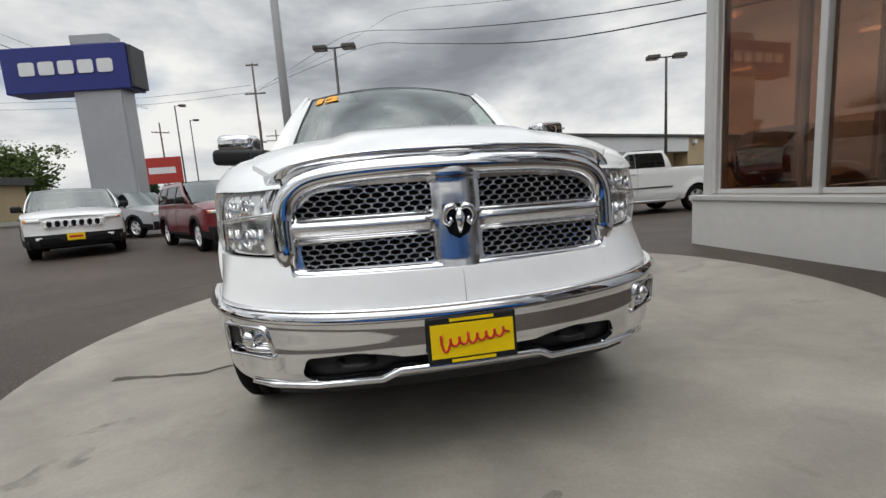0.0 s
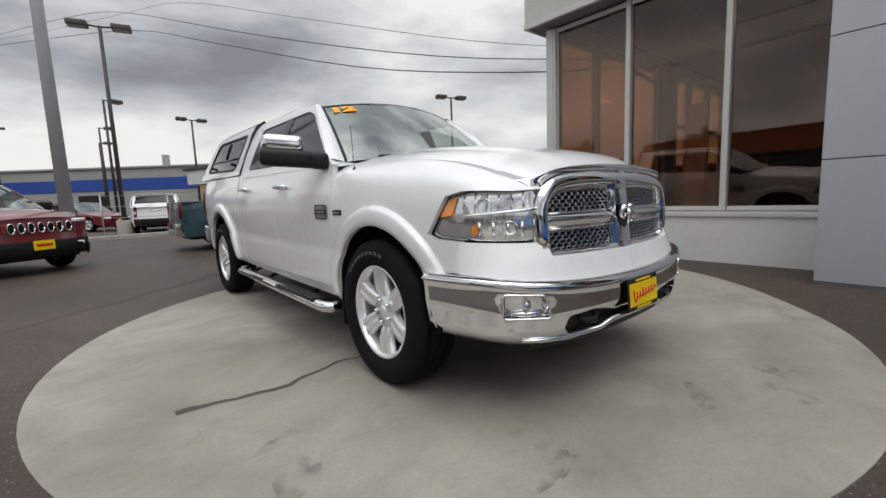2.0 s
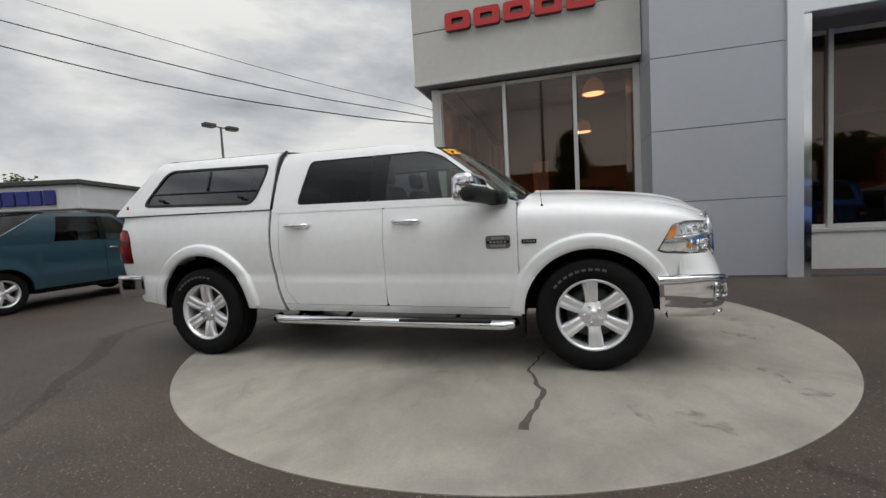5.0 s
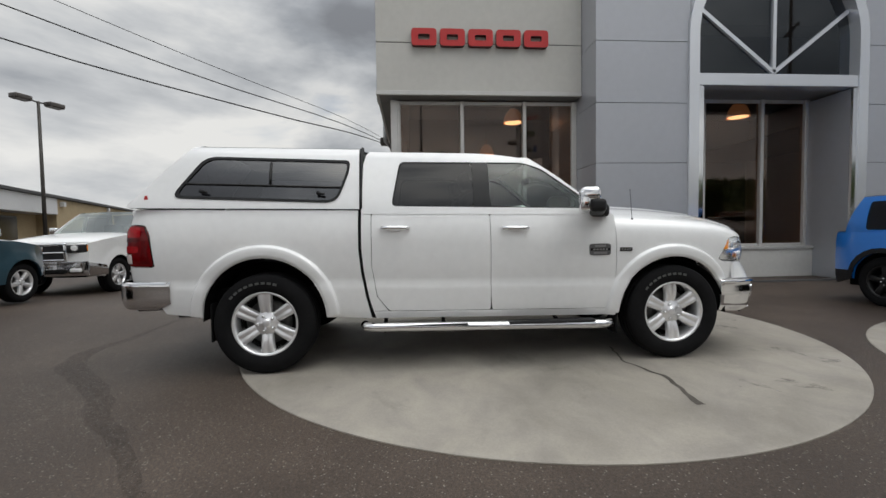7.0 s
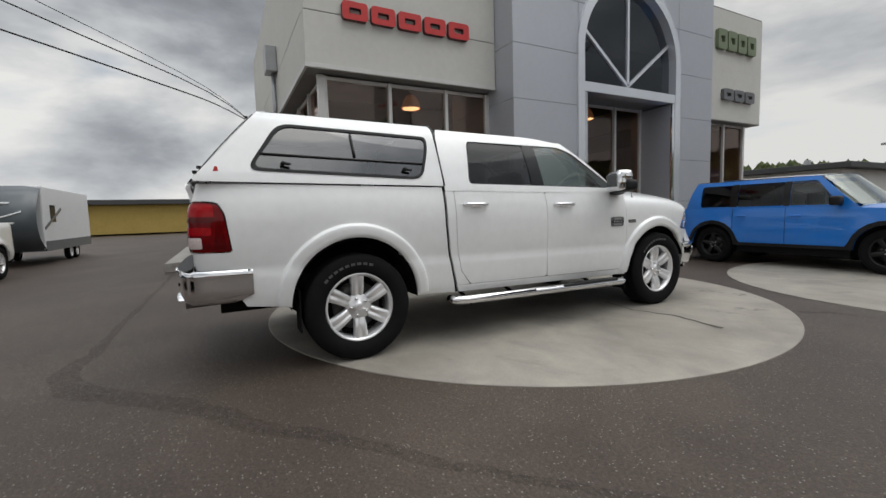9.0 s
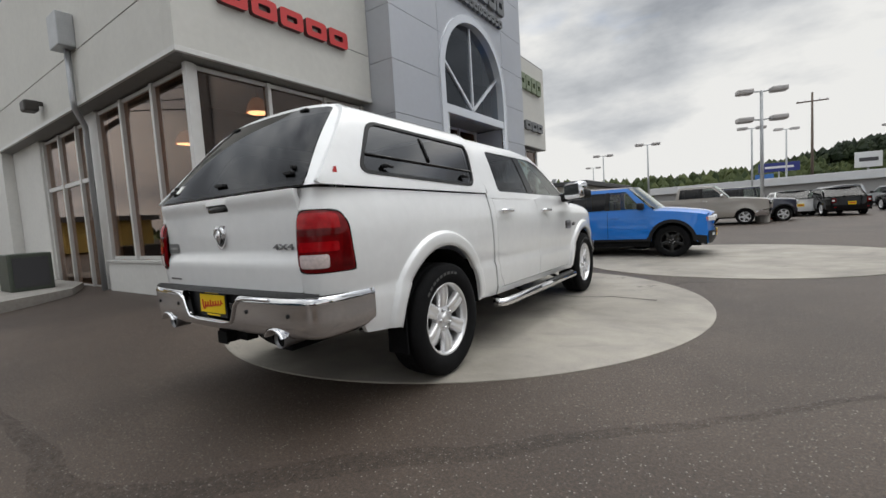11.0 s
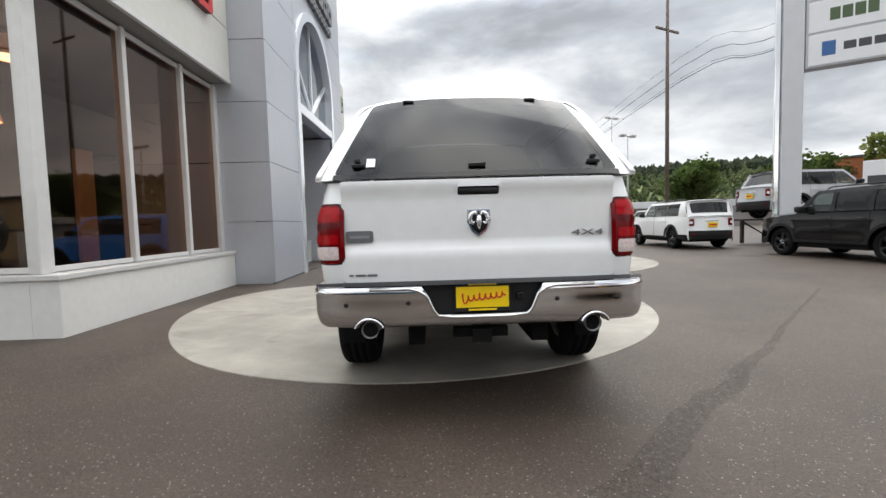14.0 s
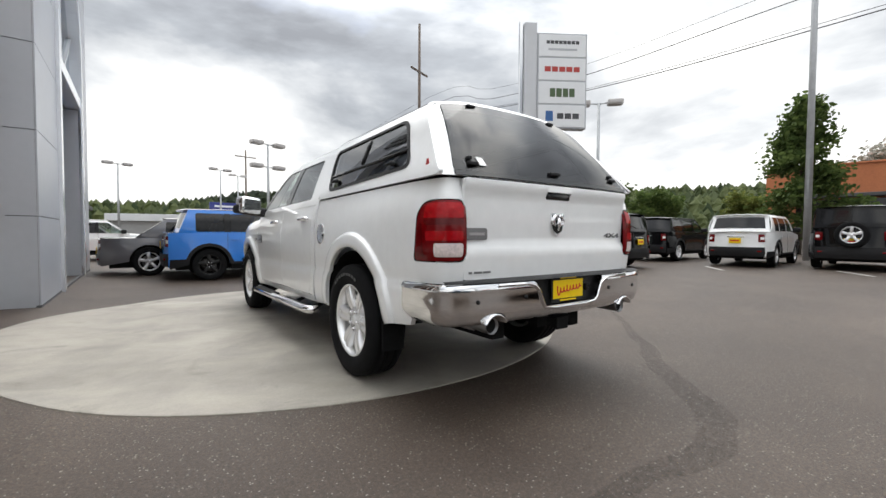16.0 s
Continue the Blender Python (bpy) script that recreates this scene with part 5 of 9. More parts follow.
    part("tailgate_handle", moved(box(-0.116, -0.02, -0.022, 0.116, 0.004, 0.022, bevel=0.008), Matrix.Translation(gate(0, 1.258))), M["black_gloss"], tg, "black tailgate handle")
    # emblem: a plain shield with a raised curl
    sh = [(-0.064, 0.066), (0.064, 0.066), (0.068, 0.0), (0.042, -0.056), (0.0, -0.084), (-0.042, -0.056), (-0.068, 0.0)]
    e0 = gate(0, 1.085)
    rot = Matrix.Rotation(radians(90), 4, "X") @ Matrix.Rotation(radians(180), 4, "Y")
    em = part("emblem", prism(sh, 0.010, Matrix.Translation(e0) @ rot), M["chrome"], tg, "chrome shield emblem", smooth=False)
    part("emblem_field", prism([(x * 0.84, y * 0.84) for x, y in sh], 0.003, Matrix.Translation(e0 + Vector((0, 0.010, 0))) @ rot), M["black_gloss"], em, smooth=False)
    for sx in (-1, 1):
        horn = [e0 + Vector((sx * hx, 0.014, hz)) for hx, hz in ((0.008, 0.042), (0.024, 0.050), (0.042, 0.042), (0.050, 0.018), (0.045, -0.006), (0.031, -0.014), (0.024, 0.0))]
        part("emblem_horn", tube(horn, [0.008, 0.011, 0.013, 0.013, 0.011, 0.008, 0.004], 8), M["lamp_bowl"], em)
    part("emblem_head", tube([e0 + Vector((0, 0.014, 0.034)), e0 + Vector((0, 0.020, 0.010)), e0 + Vector((0, 0.020, -0.022)), e0 + Vector((0, 0.014, -0.046))], [0.013, 0.018, 0.013, 0.007], 8), M["lamp_bowl"], em)
    part("badge", lettering("4X4", 0.085, 0.004, Matrix.Translation(gate(-0.63, 1.005) + Vector((0, 0.006, 0))) @ Matrix.Rotation(radians(90), 4, "X") @ Matrix.Rotation(radians(180), 4, "Y") @ Matrix.Diagonal((1.30, 0.56, 1, 1))), M["badge"], tg, "grey raised 4X4 lettering", smooth=False)
    pb = gate(0.682, 1.012)
    pl = part("badge", prism(rounded([(-0.078, -0.034), (0.078, -0.034), (0.078, 0.034), (-0.078, 0.034)], 0.016, 3), 0.008, Matrix.Translation(pb) @ rot), M["badge"], tg, "pewter plaque badge", smooth=False)
    part("badge_bar", prism([(-0.055, -0.008), (0.055, -0.008), (0.055, 0.008), (-0.055, 0.008)], 0.003, Matrix.Translation(pb + Vector((0, 0.008, 0))) @ rot), M["dull_metal"], pl, smooth=False)
    for x, w in ((0.735, 0.012), (0.68, 0.03), (0.615, 0.028)):
        part("small_lettering_bar", prism([(-w, -0.006), (w, -0.006), (w, 0.006), (-w, 0.006)], 0.002, Matrix.Translation(gate(x, 0.792) + Vector((0, 0.001, 0))) @ rot), M["badge"], tg, smooth=False)


build_top()


# ---- bumpers ----
def dealer_plate(parent, m, name="plate"):
    """Yellow dealer plate in a black frame: a red script line drawn as a plain stroke, bars above and below."""
    p = part(name, moved(box(-0.158, -0.008, -0.082, 0.158, 0.0, 0.082, bevel=0.004, seg=1), m), M["black_plastic"], parent, "yellow dealer plate with a red stroke in a black frame", smooth=False)
    part("plate_face", moved(box(-0.146, -0.012, -0.058, 0.146, -0.007, 0.058), m), M["yellow"], p, smooth=False)
    for z in (0.0705, -0.0705):
        part("frame_bar", moved(box(-0.078, -0.0105, z - 0.005, 0.078, -0.007, z + 0.005), m), M["yellow"], p, smooth=False)
    pts = []
    for k in range(90):
        u = k / 89
        a = u * 2 * math.pi * 7.5
        big = max(0.0, 1 - abs(u - 0.06) / 0.09) + 0.5 * max(0.0, 1 - abs(u - 0.45) / 0.06)
        pts.append(m @ Vector((-0.118 + 0.235 * u + 0.007 * math.cos(a), -0.0128, -0.010 + 0.022 * u + (0.015 + 0.024 * big) * math.sin(a))))
    pts.append(m @ Vector((0.13, -0.0128, 0.008)))
    part("script_stroke", tube(pts, 0.0046, 5), M["plate_red"], p)
    return p


BF = Plan([(0, -2.868), (0.3, -2.858), (0.55, -2.822), (0.705, -2.762), (0.822, -2.665), (0.893, -2.53), (0.940, -2.38), (0.974, -2.22)], (0.0, -2.868))
BR = Plan([(0.965, 2.56), (0.968, 2.70), (0.958, 2.84), (0.918, 2.93), (0.82, 2.975), (0.6, 3.005), (0.3, 3.02), (0.0, 3.022)], (0.0, 3.022))


def bumper_front():
    def at(s, z, extra=0.0):
        p, n = BF.at(s)
        o = curve([(0.40, -0.09), (0.43, -0.045), (0.47, -0.02), (0.52, -0.012), (0.60, 0.0), (0.66, 0.0), (0.685, 0.004), (0.70, 0.018), (0.712, 0.012), (0.722, -0.02)], z) + extra
        return raked(sag(Vector((p.x + n.x * o, p.y + n.y * o, z))))
    L = BF.s[-1]
    lip = [(0, 0.40), (0.9, 0.40), (L - 0.02, 0.43), (L, 0.722), (0, 0.722)]
    hook = rounded([(0.0, 0.482), (0.262, 0.482), (0.318, 0.440), (0.55, 0.438), (0.592, 0.478), (0.565, 0.552), (0.40, 0.572), (0.30, 0.556), (0.24, 0.535), (0.0, 0.535), (-0.05, 0.52)], 0.02, 3)
    fog = rounded([(0.672, 0.550), (0.905, 0.542), (0.905, 0.655), (0.700, 0.664)], 0.02, 3)
    b = sheet(lip, [hook, fog], 0.022, lambda s, z: at(s, z), (0, 0.03, 0))
    face_out(b, (0.4, -1, 0))
    m2 = mirrored(b)
    bm = join(b, m2)
    bmesh.ops.remove_doubles(bm, verts=bm.verts, dist=0.0005)
    bp = part("front_bumper", bm, M["chrome"], truck, "bright chrome front bumper with black tow-hook openings")
    both("bumper_cap", face_out(grid(30, 2, lambda a, c: raked(sag(Vector((BF.at(a * L)[0].x * (1 - 0.03 * c), BF.at(a * L)[0].y + 0.05 * c, 0.722 - 0.004 * c))))), (0, 0, 1)), M["chrome"], parent=bp)
    # dark openings behind, fog lamps, hooks
    part("opening_liner", face_out(grid(30, 4, lambda a, c: at(-0.6 + 1.2 * a if a >= 0 else 0, 0.43 + 0.16 * c, -0.05) if -0.6 + 1.2 * a >= 0 else Vector((-1, 1, 1)) * at(0.6 - 1.2 * a, 0.44 + 0.15 * c, -0.05)), (0, -1, 0)), M["black_plastic"], bp)
    for sx in (-1, 1):
        fm = Matrix.Diagonal((sx, 1, 1, 1))
        body = face_out(sheet(fog, [], 0.03, lambda s, z: at(s, z, -0.035)), (0.3, -1, 0))
        fl = part("fog_lamp", moved(body, fm), M["lamp_bowl"], bp, "clear rectangular fog lamp")
        part("fog_rim", moved(tube([at(s, z, 0.004) for s, z in fog] + [at(*fog[0], 0.004)], 0.007, 6), fm), M["chrome"], fl)
        part("fog_step", moved(tube([at(0.69, 0.576, -0.022), at(0.79, 0.570, -0.020), at(0.893, 0.566, -0.022)], 0.014, 8), fm), M["chrome"], fl)
        c = at(0.79, 0.610, -0.02)
        part("fog_bulb", moved(lathe([(0.0, 0.030), (-0.012, 0.024), (-0.02, 0.001)], 14), fm @ Matrix.Translation(c) @ Matrix.Rotation(radians(60), 4, "Z")), M["chrome"], fl)
        part("fog_lens", moved(face_out(sheet(rounded([(0.679, 0.555), (0.899, 0.547), (0.899, 0.65), (0.705, 0.659)], 0.02, 3), [], 0.04, lambda s, z: at(s, z, -0.012)), (0.3, -1, 0)), fm), M["lens"], fl)
        part("tow_hook", moved(tube([at(0.34, 0.51, -0.04), at(0.38, 0.50, -0.005), at(0.44, 0.50, -0.005), at(0.47, 0.515, -0.04)], 0.014, 8), fm), M["black_plastic"], bp)
    # bright lip bar along the lower edge, rising under the plate
    lip_line = [(0.0, 0.470), (0.25, 0.470), (0.315, 0.424), (0.56, 0.422), (0.72, 0.430), (0.82, 0.436)]
    lip_pts = [at(s, z, 0.010) for s, z in lip_line]
    lip_all = [Vector((-v.x, v.y, v.z)) for v in reversed(lip_pts[1:])] + lip_pts
    part("lip_bar", tube(lip_all, [0.008, 0.012, 0.013, 0.013, 0.014, 0.014, 0.014, 0.013, 0.013, 0.012, 0.008], 8), M["chrome"], bp, "bright chrome lip along the bumper's foot")
    part("air_dam", join(*[moved(face_out(grid(24, 3, lambda a, c: raked(Vector((BF.at(a * 0.72)[0].x * 0.97, BF.at(a * 0.72)[0].y + 0.05 + 0.05 * c, 0.43 - 0.06 * c)))), (0, -1, 0)), Matrix.Diagonal((sx, 1, 1, 1))) for sx in (1, -1)]), M["black_plastic"], bp)
    dealer_plate(bp, Matrix.Translation(raked(Vector((0, -2.884, 0.556)))) @ Matrix.Rotation(radians(-4), 4, "X"))


bumper_front()


def bumper_rear():
    def at(s, z, extra=0.0):
        p, n = BR.at(s)
        o = curve([(0.50, -0.05), (0.53, -0.015), (0.60, 0.0), (0.68, 0.0), (0.715, 0.004), (0.735, -0.012)], z) + extra
        return raked(Vector((p.x - n.x * o * -1, p.y + n.y * o, z)))
    S = BR.s[0]
    side = [(S, 0.56), (S + 0.12, 0.505), (-0.30, 0.505), (0.0, 0.500), (0.0, 0.735), (S, 0.735)]
    rec = [(-0.352, 0.75), (-0.30, 0.69), (-0.262, 0.575), (0.05, 0.575), (0.05, 0.75)]
    exh = [(-0.62 + 0.085 * math.cos(a * math.pi / 10), 0.48 + 0.09 * math.sin(a * math.pi / 10)) for a in range(20)]
    b = face_out(sheet(side, [rounded(rec, 0.03, 3), exh], 0.022, at, (0, -0.03, 0)), (0, 1, 0))
    bm = join(b, mirrored(b.copy()))
    bmesh.ops.remove_doubles(bm, verts=bm.verts, dist=0.0005)
    bp = part("rear_bumper", bm, M["chrome"], truck, "chrome rear step bumper with a black plate recess")
    # bright lip round the recess, black well, step pads
    lip = [(0.62, 0.722), (0.40, 0.722), (0.352, 0.712), (0.305, 0.68), (0.272, 0.60), (0.245, 0.570), (0.15, 0.560), (0.0, 0.560)]
    lip = lip + [(-x, z) for x, z in reversed(lip[:-1])]
    part("recess_lip", tube([at(-abs(x), z, 0.004) * 1.0 if x >= 0 else Vector((-1, 1, 1)) * at(-abs(x), z, 0.004) for x, z in lip], 0.010, 8), M["chrome"], bp)
    part("plate_well", face_out(sheet([(-0.36, 0.57), (0.36, 0.57), (0.36, 0.745), (-0.36, 0.745)], [], 0.06, lambda x, z: raked(Vector((x, 2.965, z)))), (0, 1, 0)), M["black_plastic"], bp)
    part("step_pad", face_out(grid(40, 3, lambda a, c: raked(Vector((-0.93 + 1.86 * a, 2.90 + (BR.at(-abs(-0.93 + 1.86 * a))[0].y - 2.905) * c, 0.752 - 0.012 * c * c)))), (0, 0, 1)), M["black_plastic"], bp, "black ribbed step pad")
    part("step_rise", face_out(grid(2, 1, lambda a, c: raked(Vector((-0.78 + 1.56 * a, 2.89, 0.70 + 0.06 * c)))), (0, 1, 0)), M["black_plastic"], bp)
    for x, z in ((0.755, 0.638), (0.41, 0.645), (-0.41, 0.645), (-0.755, 0.638)):
        c = at(-abs(x), z, 0.001)
        part("parking_sensor", moved(lathe([(0.0, 0.013), (0.004, 0.012), (0.005, 0.001)], 14), Matrix.Translation((math.copysign(c.x, x), c.y, c.z)) @ Matrix.Rotation(radians(90), 4, "Z")), M["black_plastic"], bp)
    dealer_plate(bp, Matrix.Translation(raked(Vector((0.0, 2.985, 0.664)))) @ Matrix.Rotation(radians(180), 4, "Z"))
    part("towing_socket", moved(box(-0.022, -0.02, -0.022, 0.022, 0.012, 0.022, bevel=0.006), Matrix.Translation(raked(Vector((-0.21, 2.98, 0.66))))), M["black_gloss"], bp, smooth=False)
    for sx in (-1, 1):
        tip = lathe([(-0.22, 0.042), (-0.02, 0.047), (0.0, 0.049), (0.002, 0.046), (-0.03, 0.041), (-0.2, 0.038)], 24)
        part("exhaust_tip", moved(tip, Matrix.Translation(raked(Vector((sx * 0.63, 2.965, 0.490)))) @ Matrix.Rotation(radians(90), 4, "Z")), M["badge"], truck, "dull chrome exhaust tip")
        part("exhaust_bore", moved(lathe([(-0.018, 0.001), (-0.018, 0.0425)], 20), Matrix.Translation(raked(Vector((sx * 0.63, 2.965, 0.490)))) @ Matrix.Rotation(radians(90), 4, "Z")), M["under"], truck)
        hump = moved(lathe([(-0.10, 0.088), (0.0, 0.092), (0.012, 0.086), (0.004, 0.076), (-0.1, 0.075)], 28), Matrix.Translation(raked(Vector((sx * 0.63, 3.0, 0.475)))) @ Matrix.Rotation(radians(90), 4, "Z"))
        dead = [f for f in hump.faces if f.calc_center_median().z < 0.572]
        bmesh.ops.delete(hump, geom=dead, context="FACES")
        part("exhaust_surround", hump, M["chrome"], bp)
    part("hitch", join(box(-0.040, 2.60, 0.46, 0.040, 2.95, 0.53, bevel=0.006), box(-0.16, 2.80, 0.47, 0.16, 2.88, 0.53, bevel=0.006), box(-0.055, 2.94, 0.455, 0.055, 2.955, 0.535, bevel=0.004)), M["under"], truck, smooth=False)


bumper_rear()


# ---- grille, lamps ----
def front_face():
    def gf(x, z, extra=0.0):
        y = -2.745 + 0.22 * abs(x) ** 2.2 + 0.09 * (z - 0.80) + 0.02 * smooth01((z - 1.06) / 0.12) - extra
        return raked(Vector((x, y, z)))
    outer = rounded([(-0.635, 0.775), (0.635, 0.775), (0.645, 1.04), (0.56, 1.145), (0.30, 1.188), (-0.30, 1.188), (-0.56, 1.145), (-0.645, 1.04)], 0.07, 5)
    opening = []
    for sx in (1, -1):
        up = [(0.088, 0.992), (0.560, 0.985), (0.565, 1.02), (0.50, 1.078), (0.30, 1.098), (0.088, 1.098)]
        lo = [(0.088, 0.815), (0.548, 0.815), (0.560, 0.905), (0.088, 0.912)]
        for q in (up, lo):
            opening.append(rounded([(sx * x, z) for x, z in (q if sx > 0 else q[::-1])], 0.022, 3))
    def ring(x, z):
        # swells round the rim, sinks to the openings
        d = 0.018 * smooth01((abs(x) - 0.555) / 0.05) + 0.018 * smooth01((z - 1.09) / 0.04) + 0.008 * smooth01((0.81 - z) / 0.02) + 0.030 * max(0.0, 1 - (x / 0.094) ** 2) ** 0.5
        d += 0.040 * max(0.0, 1 - (z - 0.966) / 0.022 if z > 0.966 else 1 - (0.966 - z) / 0.052) * smooth01((0.60 - abs(x)) / 0.03) * smooth01((abs(x) - 0.085) / 0.02)
        d -= 0.03 * smooth01((abs(x) - 0.605) / 0.04)
        return gf(x, z, d)
    g = part("grille", face_out(sheet(outer, opening, 0.016, ring, (0, 0.05, 0)), (0, -1, 0)), M["grille_chrome"], truck, "chrome crosshair grille with hexagon mesh inserts")
    # rounded moulding round the whole grille
    frame_line = smooth_path([(0.0, 1.152), (0.30, 1.146), (0.48, 1.128), (0.565, 1.088), (0.602, 1.02), (0.606, 0.92), (0.600, 0.84), (0.575, 0.80), (0.50, 0.793), (0.25, 0.790), (0.0, 0.789)])
    wide = [0.042 if p.y > 1.1 else 0.020 + 0.022 * smooth01((p.y - 0.80) / 0.08) for p in frame_line]
    ring_pts = [gf(p.x, p.y, 0.004) for p in reversed(frame_line)] + [gf(-p.x, p.y, 0.004) for p in frame_line[1:]]
    part("surround", tube(ring_pts[::4] + [ring_pts[-1]], (wide[::-1] + wide[1:])[::4] + [wide[-1]], 14), M["chrome"], g, "rounded chrome grille surround")
    # hexagon mesh
    def mesh_insert(poly):
        verts, faces = [], []
        cw, ch = 0.044, 0.0185
        us, vs = [p[0] for p in poly], [p[1] for p in poly]
        j, z = 0, min(vs) - ch
        while z < max(vs) + ch:
            x = min(us) - cw + (cw / 2 if j % 2 else 0)
            while x < max(us) + cw:
                if inside(poly, x, z) or any(inside(poly, x + dx, z + dz) for dx in (-0.02, 0.02) for dz in (-0.012, 0.012)):
                    k = len(verts)
                    hexa = [(cw * 0.5 * a, ch * 0.66 * b) for a, b in ((1, 0.5), (0, 1), (-1, 0.5), (-1, -0.5), (0, -1), (1, -0.5))]
                    for f, d in ((1.0, 0.004), (0.80, 0.007), (0.74, -0.014)):
                        for a, b in hexa:
                            verts.append(gf(x + a * f, z + b * f, d - 0.028))
                    for r in (0, 1):
                        for q in range(6):
                            faces.append((k + r * 6 + q, k + r * 6 + (q + 1) % 6, k + r * 6 + 6 + (q + 1) % 6, k + r * 6 + 6 + q))
                x += cw
            z += ch
            j += 1
        me = bpy.data.meshes.new("mesh_insert")
        me.from_pydata([tuple(v) for v in verts], [], faces)
        me.materials.append(M["grille_mesh"])
        return me
    for q in opening:
        link("mesh_insert", mesh_insert(q), g, "hexagon chrome mesh")
        part("radiator_shade", face_out(sheet(q, [], 0.1, lambda x, z: gf(x, z, -0.048)), (0, -1, 0)), M["under"], g)
    for sx in (-1, 1):
        for zz in (0.917, 0.988):
            part("bar_edge", tube([gf(sx * (0.09 + 0.47 * k / 6), zz, 0.012) for k in range(7)], 0.006, 6), M["chrome"], g)
    # emblem on the middle post
    e0 = gf(0, 0.958, 0.034)
    rot = Matrix.Rotation(radians(90), 4, "X")
    sh = [(-0.055, 0.055), (0.055, 0.055), (0.058, 0.0), (0.035, -0.05), (0.0, -0.07), (-0.035, -0.05), (-0.058, 0.0)]
    em = part("emblem", prism(sh, 0.008, Matrix.Translation(e0 + Vector((0, 0.004, 0))) @ rot), M["black_gloss"], g, "chrome and black shield emblem", smooth=False)
    for sx in (-1, 1):
        horn = [e0 + Vector((sx * hx, -0.012 - hy, hz)) for hx, hy, hz in ((0.006, 0.004, 0.036), (0.022, 0.008, 0.048), (0.042, 0.008, 0.042), (0.055, 0.004, 0.020), (0.052, 0.0, -0.004), (0.038, 0.004, -0.016), (0.028, 0.008, -0.004), (0.034, 0.010, 0.010))]
        part("emblem_horn", tube(horn, [0.009, 0.012, 0.013, 0.012, 0.011, 0.009, 0.007, 0.004], 10), M["chrome"], em)
    part("emblem_head", tube([e0 + Vector((0, -0.012, 0.034)), e0 + Vector((0, -0.024, 0.012)), e0 + Vector((0, -0.026, -0.020)), e0 + Vector((0, -0.018, -0.046))], [0.014, 0.019, 0.013, 0.007], 10), M["chrome"], em)
    # chrome stone guard from the grille's rim up to the hood's lip
    rim_line = smooth_path([(-0.655, 1.03), (-0.648, 1.07), (-0.615, 1.118), (-0.55, 1.155), (-0.42, 1.180), (-0.2, 1.194), (0, 1.198), (0.2, 1.194), (0.42, 1.180), (0.55, 1.155), (0.615, 1.118), (0.648, 1.07), (0.655, 1.03)])
    keep = len(rim_line) - 1

    def guard(a, b):
        p = rim_line[round(a * keep)]
        x, z = p.x, p.y
        low = gf(x, min(z, 1.195), 0.014)
        q = BODY.at(nose_len(min(abs(x), 0.62)))[0]
        f = smooth01((abs(x) - 0.56) / 0.07)
        hy = max(q.y + 0.06, -2.665) + 0.02
        top = raked(Vector((x, hy, hood_z(x, hy) + 0.006))) * (1 - f) + raked(Vector((math.copysign(0.675, x), -2.56, min(z + 0.05, 1.148)))) * f
        n = Vector((x * 0.12, -1.0, 0.6)) * 0.030 * math.sin(math.pi * b) * (1 - 0.5 * f)
        return low.lerp(top, b) + n
    part("stone_guard", face_out(grid(keep // 3, 6, guard), (0, -1, 0.3)), M["chrome"], truck, "chrome stone guard along the hood's front lip")
    # headlamps
    def hl(s, z, extra=0.0):
        p, n = BODY.at(s)
        o = curve([(0.86, -0.012), (0.95, 0.0), (1.05, -0.01), (1.16, -0.05)], z) + extra
        return raked(Vector((p.x + n.x * o, p.y + n.y * o, z)))
    si = nose_len(0.615)
    lens = rounded([(-2.205, 0.902), (-2.33, 1.083), (-2.43, 1.112), (si, 1.135), (si, 0.872), (-2.40, 0.878), (-2.25, 0.887)], 0.012, 2)
    for sx in (1, -1):
        fm = Matrix.Diagonal((sx, 1, 1, 1))
        tray = face_out(sheet(lens, [], 0.03, lambda s, z: hl(s, z, -0.030)), (0.5, -1, 0))
        body = part("headlamp", moved(tray, fm) if sx > 0 else mirrored(tray), M["lamp_bowl"], truck, "clear headlamp with an amber outer corner")
        def sub(nm, bm, mt):
            face_out(bm, (0.5, -1, 0))
            return part(nm, bm if sx > 0 else mirrored(bm), mt, body)
        sub("amber_corner", sheet(rounded([(-2.245, 0.982), (-2.318, 1.066), (-2.375, 1.082), (-2.345, 0.992)], 0.015, 2), [], 0.03, lambda s, z: hl(s, z, -0.020)), M["amber"])
        sub("amber_corner", sheet(rounded([(-2.462, 0.905), (-2.492, 0.902), (-2.492, 0.950), (-2.462, 0.950)], 0.015, 2), [], 0.03, lambda s, z: hl(s, z, -0.020)), M["amber"])
        for s0, z0, r in ((-2.53, 1.035, 0.036), (-2.66, 0.935, 0.034), (-2.66, 1.05, 0.022)):
            c = hl(s0, z0, -0.03)
            p, n = BODY.at(s0)
            ang = math.atan2(n.y, n.x)
            sub("reflector", moved(lathe([(-0.02, 0.004), (-0.018, r * 0.5), (0.0, r * 0.85), (0.012, r), (0.014, r * 0.9)], 20), Matrix.Translation(c) @ Matrix.Rotation(ang, 4, "Z")), M["chrome"])
        for k in range(7):
            s0 = -2.41 + (si + 0.03 + 2.41) * k / 6
            sub("flute", tube([hl(s0, 1.005, -0.032), hl(s0, 1.05, -0.030), hl(s0, 1.09 + 0.02 * k / 6, -0.034)], 0.006, 6), M["chrome"])
        for k in range(5):
            s0 = -2.50 + (si + 0.03 + 2.50) * k / 4
            sub("flute", tube([hl(s0, 0.895, -0.032), hl(s0, 0.925, -0.026), hl(s0, 0.965, -0.030)], 0.008, 6), M["chrome"])
